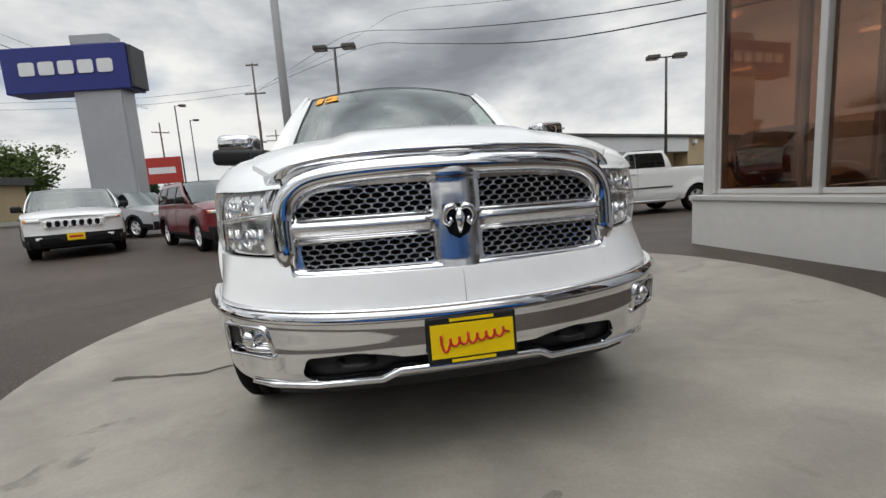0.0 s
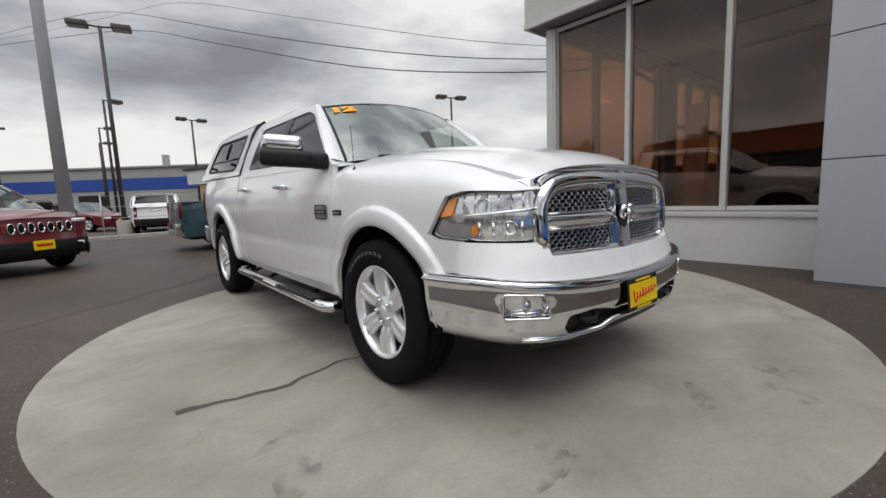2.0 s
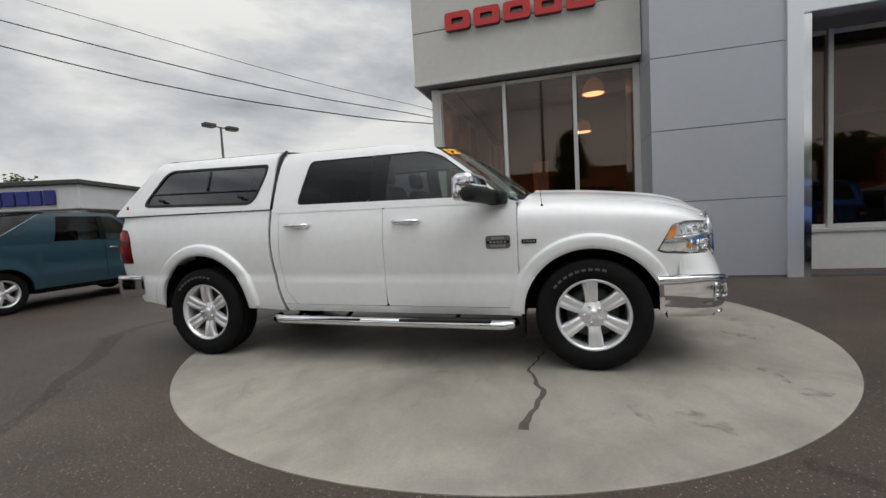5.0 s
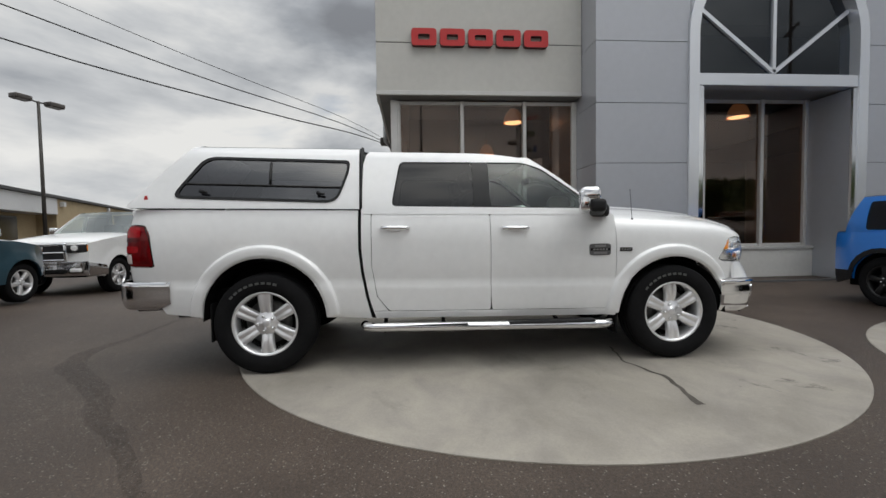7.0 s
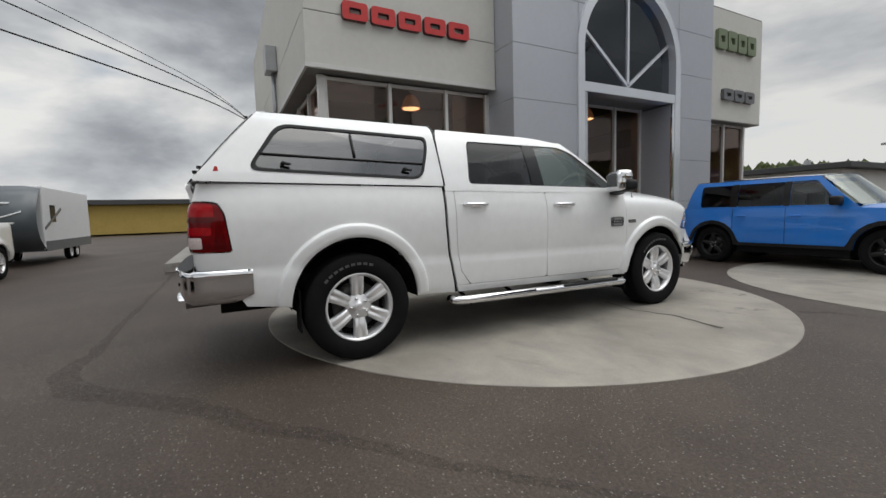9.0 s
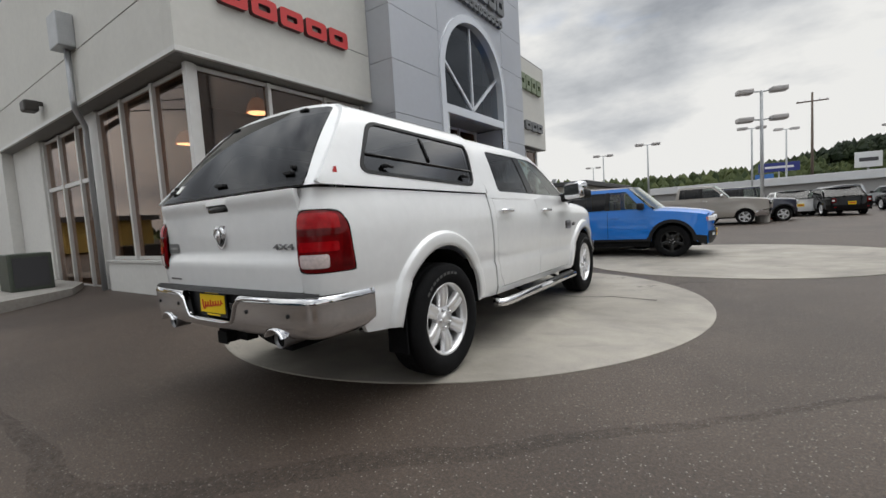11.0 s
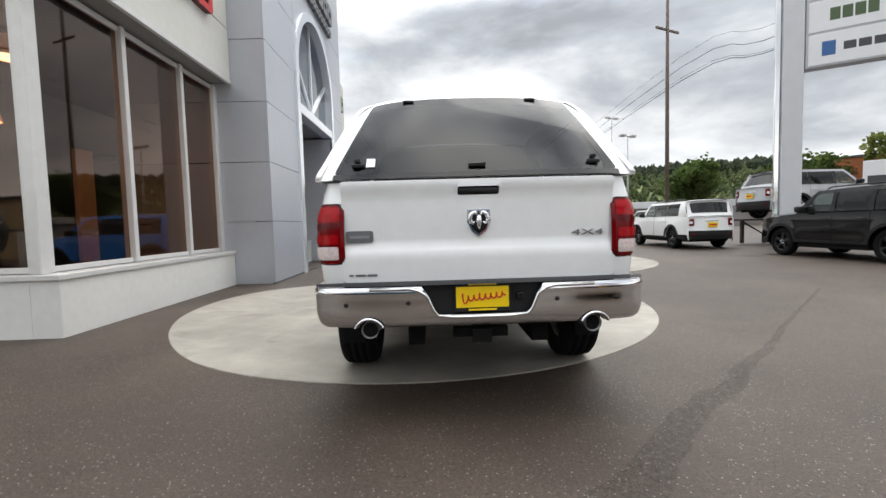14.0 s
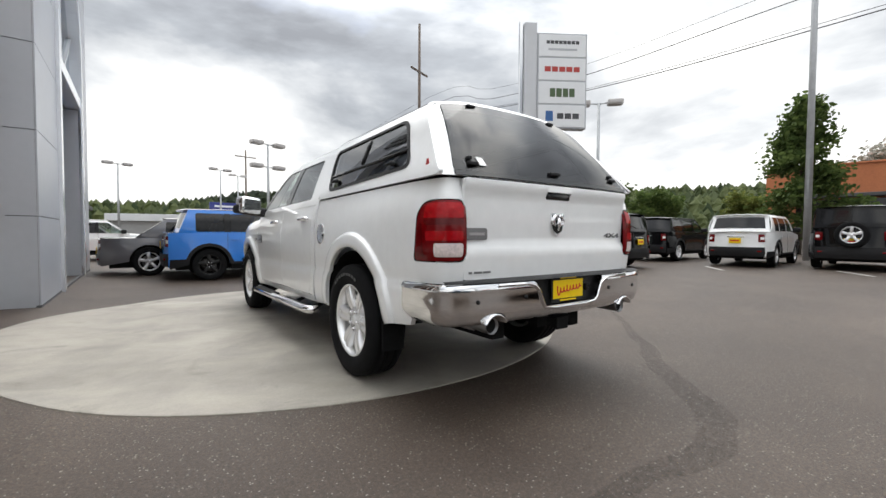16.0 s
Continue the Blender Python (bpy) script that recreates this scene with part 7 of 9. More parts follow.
            return Vector((x, y, z0 + (z1 - z0) * b + crown * (1 - abs(s) ** 2.5)))
        return part(nm, face_out(grid(14, n, f), toward), mt, t)

    strip("windscreen", cowl + 0.02, hood1 - 0.01, half(cowl) - 0.09, rf - 0.02, rz, rh, M["windshield"], 0.10, 0.03, 6, (0, -1, 1))
    part("roof", face_out(grid(14, 10, lambda a, b: Vector(((rh + 0.035) * (2 * a - 1), (rf - 0.02) + (rr - rf + 0.02) * b + (1 - (2 * a - 1) ** 2) * (0.10 * (2 * b - 1) if b < 0.5 else 0.06 * (2 * b - 1)), rz + 0.035 * (1 - abs(2 * a - 1) ** 2.5) + 0.02 * math.sin(math.pi * b)))), (0, 0, 1)), paint, t)
    part("hood", face_out(grid(14, 8, lambda a, b: Vector(((half(yF + 0.10 + (cowl - yF - 0.04) * b) - 0.03) * (2 * a - 1), yF + (nr - 0.02) * abs(2 * a - 1) ** 3 + 0.01 + (cowl + 0.06 - yF - 0.01 - (nr - 0.02) * abs(2 * a - 1) ** 3) * b, hood(yF + 0.10 + (cowl - yF - 0.04) * b) + 0.03 * (1 - abs(2 * a - 1) ** 2) - 0.045 * abs(2 * a - 1) ** 4 - (0.10 if style == "pickup" else 0.06) * max(0, 1 - b * 5) ** 2))), (0, 0, 1)), paint, t)
    # nose
    hx = half(yF + nr)
    nose_keys = [(gc, 0.10), (gc + 0.10, 0.03), (0.5, 0.0), (0.62, 0.02), (hood0 - 0.1, 0.035), (hood0 - 0.02, 0.06)]
    zs = gc + 0.05

    def nose(a, b):
        s = 2 * a - 1
        z = zs + (hood0 - 0.03 - zs) * b
        return Vector((hx * s, yF + nose_round * abs(s) ** 3 + curve(nose_keys, z) * (1 - abs(s) ** 4), z))
    part("nose", face_out(grid(16, 10, nose), (0, -1, 0)), paint, t)
    if cladding or style == "pickup":
        part("front_bumper", face_out(grid(16, 5, lambda a, b: nose(a, b * 0.42) - Vector((0, 0.022, 0))), (0, -1, 0)), M["chrome"] if style == "pickup" else M["black_plastic"], t)
    if style == "pickup":
        # the bumper's ends wrap round to the wheel openings
        ends_p = [(yF + nr - 0.004, gc + 0.02), (-wb / 2 - ar + 0.05, gc + 0.04), (-wb / 2 - ar - 0.02, gc + 0.26), (yF + nr - 0.004, gc + 0.34)]
        two("bumper_end", sheet(ends_p, [], 0.08, lambda y, z: side(y, z) + Vector((0.016, 0, 0)), (-0.03, 0, 0)), M["chrome"])
    g = part("grille", box(-hx * 0.60, yF + 0.01, hood0 - 0.27, hx * 0.60, yF + 0.06, hood0 - 0.11, bevel=0.015), paint if slots else M["under"], t, smooth=False)
    for k in range(slots):
        x = hx * 0.56 * (2 * (k + 0.5) / slots - 1)
        part("grille_slot", box(x - hx * 0.05, yF - 0.002, hood0 - 0.26, x + hx * 0.05, yF + 0.03, hood0 - 0.12, bevel=0.012), M["black_gloss"], g, smooth=False)
        if slim:
            part("slot_rim", join(*[tube([(x - hx * 0.055 + hx * 0.11 * (0.5 + 0.5 * math.cos(q)), yF - 0.004, hood0 - 0.19 + 0.085 * math.sin(q)) for q in np.linspace(0, 2 * math.pi, 13)], 0.009, 5)]), M["chrome"], g)
    if slim:
        part("lower_grille", box(-hx * 0.72, yF - 0.012, gc + 0.10, hx * 0.72, yF + 0.05, gc + 0.26, bevel=0.02), M["under"], t)
    if style == "pickup":
        # chrome surround and crossbars of the grille
        for gx0, gx1, gz0, gz1 in ((-hx * 0.66, hx * 0.66, hood0 - 0.12, hood0 - 0.05), (-hx * 0.66, hx * 0.66, hood0 - 0.46, hood0 - 0.40), (-hx * 0.66, hx * 0.66, hood0 - 0.28, hood0 - 0.24), (-hx * 0.66, -hx * 0.60, hood0 - 0.44, hood0 - 0.07), (hx * 0.60, hx * 0.66, hood0 - 0.44, hood0 - 0.07), (-0.08, 0.08, hood0 - 0.44, hood0 - 0.07)):
            part("grille_bar", box(gx0, yF - 0.045, gz0, gx1, yF + 0.05, gz1, bevel=0.018), M["chrome"], g)
        part("grille_mesh", box(-hx * 0.62, yF - 0.012, hood0 - 0.42, hx * 0.62, yF + 0.03, hood0 - 0.10), M["grille_dark"], g, smooth=False)
        part("badge", box(-0.05, yF - 0.062, hood0 - 0.31, 0.05, yF - 0.04, hood0 - 0.21, bevel=0.012), M["black_gloss"], g)
    for s in (-1, 1):
        c = nose(0.5 + s * 0.40, 0.90 if slim else 0.82)
        hm = Matrix.Translation(c + Vector((0, 0.01, 0))) @ Matrix.Rotation(radians(s * 28), 4, "Z")
        if style == "pickup":
            # deep lamp with dark bowl, bright reflector and amber corner
            lamp = part("headlamp", moved(box(-0.19, -0.045, -0.105, 0.19, 0.05, 0.105, bevel=0.035), hm), M["grille_dark"], t)
            part("reflector", moved(lathe([(0.050, 0.001), (0.056, 0.045), (0.040, 0.070)], 14), hm @ Matrix.Translation((-s * 0.05, 0, 0.0)) @ Matrix.Rotation(radians(-90), 4, "Z")), M["lamp_white"], lamp)
            part("lamp_rim", moved(box(-0.18, -0.054, 0.062, 0.16, -0.03, 0.098, bevel=0.012), hm), M["lamp_white"], lamp)
            part("indicator", moved(box(-0.055, -0.052, -0.075, 0.055, 0.03, 0.075, bevel=0.02), hm @ Matrix.Translation((s * 0.135, 0.01, 0))), M["amber"], lamp)
        else:
            hs = 0.034 if slim else 0.055
            lamp = part("headlamp", moved(box(-0.17, -0.04, -hs, 0.17, 0.04, hs, bevel=0.02), hm), M["lamp_white"], t)
            part("indicator", moved(box(-0.035, -0.043, -hs * 0.8, 0.035, 0.03, hs * 0.8, bevel=0.012), hm @ Matrix.Translation((s * 0.13, 0, 0))), M["amber"], lamp)
        if slim or cladding:
            f = nose(0.5 + s * 0.36, 0.30)
            part("fog_lamp", moved(box(-0.06, -0.045, -0.03, 0.06, 0.0, 0.03, bevel=0.012), Matrix.Translation(f)), M["lamp_white"], t)
    # tail
    tx = half(yR - 0.10)
    zr = belt if style != "pickup" else belt

    def tailf(a, b):
        s = 2 * a - 1
        z = gc + 0.08 + (zr + 0.01 - gc - 0.08) * b
        return Vector((tx * s, yR - 0.15 * abs(s) ** 4 - curve([(gc, 0.06), (0.5, 0.0), (0.66, 0.02), (belt, 0.06)], z) * (1 - abs(s) ** 4), z))
    part("tailgate", face_out(grid(16, 10, tailf), (0, 1, 0)), paint, t)
    part("rear_bumper", face_out(grid(16, 4, lambda a, b: tailf(a, b * 0.38) + Vector((0, 0.03, 0))), (0, 1, 0)), M["chrome"] if style == "pickup" else (M["black_plastic"] if cladding else paint), t)
    if style == "sedan":
        strip("rear_window", rr, rz, rh, tb, belt + 0.03, half(tb) - 0.12, M["privacy"], -0.08, 0.03, 6, (0, 1, 1))
        strip("boot_lid", tb - 0.03, belt - 0.005, half(tb) - 0.04, yR - 0.05, belt - 0.02, tx, paint, 0.04, 0.03, 5)
    elif style == "suv":
        # painted hatch with the glass let into it
        strip("hatch", rr - 0.01, rz + 0.0, rh + 0.02, tb, belt - 0.01, half(tb) - 0.05, paint, 0.06, 0.02, 6, (0, 1, 0.3))
        b0, b1 = 0.16, 0.80 - rear_glass
        mixv = lambda p, q, f: p + (q - p) * f
        strip("rear_window", mixv(rr, tb, b0) + 0.008, mixv(rz, belt, b0) + 0.004, rh - 0.075, mixv(rr, tb, b1) + 0.008, mixv(rz, belt, b1) + 0.004, mixv(rh, half(tb) - 0.16, b1), M["rear_glass"], 0.06, 0.02, 6, (0, 1, 0.3))
        part("rear_wiper", tube([(0.02, mixv(rr, tb, b1) + 0.075, mixv(rz, belt, b1) + 0.02), (0.24, mixv(rr, tb, 0.7) + 0.068, mixv(rz, belt, 0.7) + 0.03), (0.32, mixv(rr, tb, 0.66) + 0.065, mixv(rz, belt, 0.66) + 0.03)], 0.008, 5), M["black_plastic"], t)
        part("tailgate_handle", box(-0.22, tailf(0.5, 0.80).y - 0.01, tailf(0.5, 0.80).z - 0.02, 0.22, tailf(0.5, 0.80).y + 0.02, tailf(0.5, 0.80).z + 0.018, bevel=0.01), M["chrome"] if cladding else paint, t)
        strip("rear_shelf", tb - 0.02, belt + 0.02, half(tb) - 0.06, yR - 0.04, belt, tx, paint, 0.05, 0.02, 3)
        strip("spoiler", rr - 0.04, rz + 0.01, rh + 0.02, rr + 0.12, rz - 0.01, rh - 0.02, paint, 0.06, 0.03, 2)
    else:
        strip("cab_rear_window", rr, rz - 0.02, rh - 0.02, tb, belt + 0.03, half(tb) - 0.08, M["privacy"], 0.02, 0.02, 4, (0, 1, 0.2))
        part("bed_floor", box(-W / 2 + 0.1, tb - 0.05, belt - 0.45, W / 2 - 0.1, yR - 0.1, belt - 0.42), M["under"], t, smooth=False)
        for s in (-1, 1):
            part("bed_rail", box(s * (W / 2 - 0.09) - 0.055, tb - 0.03, belt - 0.03, s * (W / 2 - 0.09) + 0.035, yR - 0.10, belt + 0.015, bevel=0.012), paint, t, smooth=False)
    if sail:
        # sloping panel from the cab down to the box rail
        two("sail_panel", sheet([(tb - 0.30, belt), (tb + sail, belt), (rr + 0.12, rz - 0.03), (rr - 0.15, rz - 0.03)], [], 0.1, lambda y, z: upper(min(y, yR - 0.3), z) + Vector((0.004, 0, 0)), (-0.03, 0, 0)), paint)
    for s in (-1, 1):
        c = tailf(0.5 + s * 0.44, 0.74)
        tl = tail or (0.10, 0.12)
        part("tail_lamp", moved(box(-tl[0], -0.05, -tl[1], tl[0], 0.03, tl[1], bevel=0.02), Matrix.Translation(c + Vector((-s * 0.02, 0.0, 0.0))) @ Matrix.Rotation(radians(-s * 22), 4, "Z")), M["tail_red"], t)
        if style != "pickup":
            part("reversing_window", moved(box(-tl[0] * 0.5, 0.0, -tl[1] * 0.4, tl[0] * 0.5, 0.034, tl[1] * 0.25, bevel=0.008), Matrix.Translation(c + Vector((-s * 0.02, 0.0, 0.0))) @ Matrix.Rotation(radians(-s * 22), 4, "Z")), M["lamp_white"], t.children[-1])
            rf_c = tailf(0.5 + s * 0.38, 0.22)
            part("rear_reflector", box(rf_c.x - 0.08, rf_c.y, rf_c.z - 0.022, rf_c.x + 0.08, rf_c.y + 0.036, rf_c.z + 0.022, bevel=0.008), M["tail_red"], t)
        mx = half(cowl) + 0.10
        part("wing_mirror", join(box(s * mx - 0.10, cowl + 0.22, belt + 0.02, s * mx + 0.10, cowl + 0.36, belt + 0.17, bevel=0.035), tube([(s * (mx - 0.16), cowl + 0.28, belt + 0.03), (s * mx, cowl + 0.28, belt + 0.06)], 0.03, 6)), M["black_plastic"] if style != "pickup" else M["chrome"], t)
        if roof_rails:
            part("roof_rail", tube([(s * (rh - 0.05), rf + 0.15, rz + 0.03), (s * (rh - 0.05), rf + 0.25, rz + 0.075), (s * (rh - 0.05), rr - 0.25, rz + 0.075), (s * (rh - 0.05), rr - 0.12, rz + 0.03)], 0.016, 6), M["black_plastic"], t)
    if plates:
        for y, zz, rot in ((yF - 0.015, 0.50, 0), (yR + 0.012, 0.80 if style == "suv" else 0.62, 180)):
            pm = Matrix.Translation((0, y, zz)) @ Matrix.Rotation(radians(rot), 4, "Z")
            pp = part("plate", moved(box(-0.158, -0.012, -0.08, 0.158, 0.0, 0.08, bevel=0.004, seg=1), pm), M["yellow"], t, "yellow dealer plate", smooth=False)
            part("plate_bar", moved(box(-0.12, -0.0135, -0.022, 0.12, -0.011, 0.024), pm), M["plate_red"], pp, smooth=False)
    part("underbody", join(box(-W / 2 + 0.22, yF + 0.25, gc, W / 2 - 0.22, yR - 0.25, belt - 0.18), box(-W / 2 + 0.06, -wb / 2 + 0.45, gc, W / 2 - 0.06, wb / 2 - 0.45, gc + 0.3)), M["under"], t, smooth=False)
    for x in (-0.38, 0.38):
        for y in ((0.05, 0.95) if style != "pickup" else (0.05, 0.7)):
            part("seat", box(x - 0.24, y, belt - 0.2, x + 0.24, y + 0.14, belt + 0.26, bevel=0.05), M["seat"], t)
    if spare:
        sm = Matrix.Translation((0, yR + 0.02, 0.98)) @ Matrix.Rotation(radians(90), 4, "Z")
        w = link("spare_wheel", CW[spare]["rim"], t, "spare wheel on the tailgate", sm)
        link("tyre", CW[spare]["tyre"], w)
        for k in range(5):
            link("spoke", CW[spare]["spoke"], w, "", Matrix.Rotation(2 * math.pi * k / 5, 4, "X"))
        link("hub_cap", CW[spare]["hub_cap"], w)
    for sx in (1, -1):
        for y in (-wb / 2, wb / 2):
            put_wheel(CW[rim], t, sx * (W / 2 - 0.125), y, wr, 5, 0.05, radians(17 * (y + sx)))
    if steps:
        for s in (-1, 1):
            part("side_step", tube([(s * (W / 2 - 0.02), -wb / 2 + 0.6, gc + 0.02), (s * (W / 2 + 0.06), -wb / 2 + 0.75, gc - 0.02), (s * (W / 2 + 0.06), tb, gc - 0.02), (s * (W / 2 - 0.02), tb + 0.15, gc + 0.02)], 0.05, 8), M["dull_metal"], t)
            part("side_moulding", box(s * (W / 2 + 0.004) - 0.012, -wb / 2 + 0.55, 0.80, s * (W / 2 + 0.004) + 0.012, tb, 0.835, bevel=0.006), M["black_plastic"], t)
            part("bumper_lamp", box(s * hx * 0.78 - 0.10, yF + 0.02, gc + 0.13, s * hx * 0.78 + 0.10, yF + 0.10, gc + 0.21, bevel=0.015), M["lamp_white"], t)
        part("lower_grille", box(-hx * 0.60, yF - 0.035, gc + 0.10, hx * 0.60, yF + 0.03, gc + 0.20, bevel=0.02), M["under"], t)
    return t


def at(x, y, turn, dz=0.0):
    return pose(x, y, lot_height(x, y) + dz, 0, 0, turn)


M["rear_glass"] = material("dark_rear_glass", (0.012, 0.012, 0.013), 0.08, spec=0.5)
M["blue_paint"] = car_paint("bright_blue_paint", (0.006, 0.185, 0.66))
M["red_paint"] = car_paint("deep_red_paint", (0.16, 0.008, 0.014))
M["black_paint"] = car_paint("black_car_paint", (0.004, 0.004, 0.0045), 0.12, 0.22, 0.25)
M["grey_paint"] = car_paint("dark_grey_paint", (0.10, 0.095, 0.105))
M["silver_paint"] = car_paint("silver_paint", (0.42, 0.43, 0.45))
M["teal_paint"] = car_paint("steel_blue_paint", (0.016, 0.054, 0.078))
M["navy_paint"] = car_paint("navy_paint", (0.012, 0.018, 0.04))
M["tan_paint"] = car_paint("champagne_paint", (0.38, 0.35, 0.31))
BOXY = dict(L=4.23, W=1.80, H=1.64, wb=2.57, fo=0.78, hood0=0.96, hood1=1.08, cowl=-0.98, rf=-0.38, rr=1.68, tb=1.88, belt=1.06, windows=((-0.70, 0.0), (0.09, 0.85), (0.98, 1.55)))
SQUARE = dict(L=4.41, W=1.76, H=1.66, wb=2.63, fo=0.86, hood0=0.98, hood1=1.10, cowl=-0.95, rf=-0.42, rr=1.95, tb=2.08, belt=1.08, windows=((-0.66, 0.02), (0.11, 0.86), (0.96, 1.72)), roof_rails=True)
TRAIL = dict(L=4.40, W=1.88, H=1.80, wb=2.95, fo=0.62, hood0=1.06, hood1=1.14, cowl=-0.80, rf=-0.62, rr=2.02, tb=2.06, belt=1.16, windows=((-0.62, 0.10), (0.20, 0.98), (1.10, 1.88)), spare="alloy")
PICKUP = dict(L=5.95, W=2.02, H=1.93, wb=3.79, fo=1.0, hood0=1.16, hood1=1.30, cowl=-1.30, rf=-0.62, rr=0.80, tb=0.95, belt=1.30, gc=0.36, style="pickup", cladding=False, slots=0, plates=False, windows=((-1.1, -0.22), (-0.12, 0.80)), tail=(0.07, 0.19))
HEAVY = {**PICKUP, "L": 6.03, "W": 2.04, "H": 1.99, "wb": 3.80, "hood0": 1.24, "hood1": 1.40, "belt": 1.38, "gc": 0.42, "cowl": -1.25, "rf": -0.42, "rr": 0.78, "tb": 1.02, "wr": 0.41, "rim": "big", "nose_round": 0.17, "steps": True}
CROSS = dict(L=4.62, W=1.86, H=1.68, wb=2.70, fo=0.93, hood0=0.99, hood1=1.13, cowl=-1.10, rf=-0.12, rr=1.70, tb=2.10, belt=1.09, windows=((-0.72, 0.10), (0.18, 0.98), (1.06, 1.80)), nose_round=0.24, slim=True)
SEDAN = dict(L=4.67, W=1.83, H=1.47, wb=2.70, fo=0.92, gc=0.2, hood0=0.76, hood1=0.94, cowl=-0.90, rf=-0.20, rr=0.98, tb=1.62, belt=0.93, style="sedan", cladding=False, slots=0, windows=((-0.68, 0.08), (0.16, 1.02)))

car("compact_suv", "bright blue boxy compact suv with black wheels on a round slab", "car", at(-0.34, -6.97, -90), M["blue_paint"], rim="black", **BOXY)
car("sedan", "dark grey sedan parked behind the blue suv", "car", at(0.68, -8.91, -90), M["grey_paint"], **SEDAN)
car("suv", "white suv with black lower bumper and yellow dealer plate", "car", at(-7.91, 8.85, 29), M["white_paint"], **CROSS)
car("suv", "deep red suv with chrome slotted grille and yellow plate", "car", at(-4.12, 7.96, 35), M["red_paint"], **CROSS)
car("suv", "silver suv parked behind the white one", "car", at(-9.0, 14.0, 60), M["silver_paint"])
car("suv", "white suv seen from behind beside a pickup", "car", at(0.4, 19.8, 170), M["white_paint"], slots=0, plates=False, tail=(0.06, 0.22), rr=1.62, tb=2.12, rear_glass=0.1)
car("pickup_truck", "steel-blue crew-cab pickup with an open box", "pickup truck", at(2.05, 8.45, 92), M["teal_paint"], **{**PICKUP, "L": 4.95, "W": 1.95, "H": 1.79, "wb": 3.10, "fo": 0.70, "belt": 1.16, "hood0": 1.02, "hood1": 1.16, "gc": 0.28, "cowl": -1.15, "rf": -0.45, "rr": 0.75, "tb": 1.05, "sail": 0.75})
car("pickup_truck", "white heavy-duty crew-cab pickup with chrome grille", "pickup truck", at(8.05, 8.56, -89.8), M["white_paint"], **HEAVY)
car("compact_suv", "white boxy suv with a rear wiper and yellow plate", "car", at(-9.05, -10.64, -2), M["white_paint"], rim="black", group="suvs along the lot", **SQUARE)
car("compact_suv", "black boxy suv with black wheels and yellow plate", "car", at(-9.85, -4.35, 1), M["black_paint"], rim="black", group="suvs along the lot", **SQUARE)
car("compact_suv", "black suv with its rear to the lot", "car", at(-15.25, -3.88, -87), M["black_paint"], group="suvs along the lot", **BOXY)
car("compact_suv", "white suv with black rear bumper and yellow plate", "car", at(-14.85, -0.85, -85), M["white_paint"], group="suvs along the lot", **BOXY)
car("off_roader", "black boxy off-roader with a spare wheel on its tailgate", "car", at(-15.76, 1.63, -85), M["black_paint"], **TRAIL)
car("suv", "silver suv on a raised display ramp", "car", at(-13.42, -9.6, -88, 0.90), M["silver_paint"])
car("pickup_truck", "champagne pickup parked at the back of the lot", "pickup truck", at(-1.33, -20.83, -92), M["tan_paint"], **PICKUP)
car("off_roader", "navy off-roader parked at the back of the lot", "car", at(-3.18, -22.5, -84), M["navy_paint"], **TRAIL)
car("sedan", "black sedan with a yellow dealer plate", "car", at(-7.19, -26.85, 10), M["black_paint"], group="cars in the back row", **SEDAN)
car("sedan", "white sedan in the back row", "car", at(-5.4, -28.5, 10), M["white_paint"], group="cars in the back row", **SEDAN)
car("sedan", "black sedan with a yellow dealer plate", "car", at(-10.8, -28.6, 10), M["black_paint"], group="cars in the back row", **SEDAN)
car("suv", "black suv in the back row", "car", at(-12.92, -29.42, 12), M["black_paint"], group="cars in the back row")
car("suv", "white suv in the back row", "car", at(-18.0, -30.0, 12), M["white_paint"], group="cars in the back row")
car("suv", "silver suv far back in the lot", "car", at(-8.6, -36.0, 14), M["silver_paint"], group="cars in the back row")
car("off_roader", "black off-roader in the back row", "car", at(-16.4, -33.2, 12), M["black_paint"], group="cars in the back row", **TRAIL)
car("sedan", "white sedan at the end of the back row", "car", at(-6.6, -33.0, 8), M["white_paint"], group="cars in the back row", **SEDAN)
car("sedan", "silver sedan behind the black ones", "car", at(-12.2, -38.5, 15), M["silver_paint"], group="cars in the back row", **SEDAN)
car("suv", "silver suv behind the back row", "car", at(-15.6, -38.0, 15), M["silver_paint"], group="cars in the back row")
car("sedan", "white sedan beside the entrance", "car", at(3.6, -15.4, -70), M["white_paint"], **SEDAN)
car("sedan", "red sedan beside a lamp post", "car", at(-2.4, 24.5, 40), M["red_paint"], **SEDAN)
car("suv", "dark suv far across the lot", "car", at(-5.2, 26.5, -30), M["grey_paint"])
car("suv", "silver suv across the lot", "car", at(-13.5, 9.5, -20), M["silver_paint"])
car("sedan", "white sedan across the lot", "car", at(-16.5, 12.5, -20), M["white_paint"], **SEDAN)
# ---- street furniture ----
M["blue_sign"] = material("blue_sign_face", (0.020, 0.030, 0.19), 0.35, vary=0.08, scale=2)
M["white_sign"] = material("white_sign_face", (0.72, 0.73, 0.74), 0.4, vary=0.04, scale=3)
M["pylon"] = material("grey_pylon_metal", (0.40, 0.41, 0.43), 0.4, 0.3, vary=0.08, scale=1.5)
M["lamp_head"] = material("lamp_housing_bronze", (0.07, 0.06, 0.055), 0.5, vary=0.15, scale=6)
M["lamp_pale"] = material("lamp_housing_pale", (0.45, 0.43, 0.42), 0.5, vary=0.15, scale=6)
M["white_pole"] = material("white_pole", (0.55, 0.56, 0.58), 0.45, vary=0.06, scale=3)
M["orange"] = material("orange_cone", (0.75, 0.13, 0.03), 0.6, vary=0.1, scale=8)
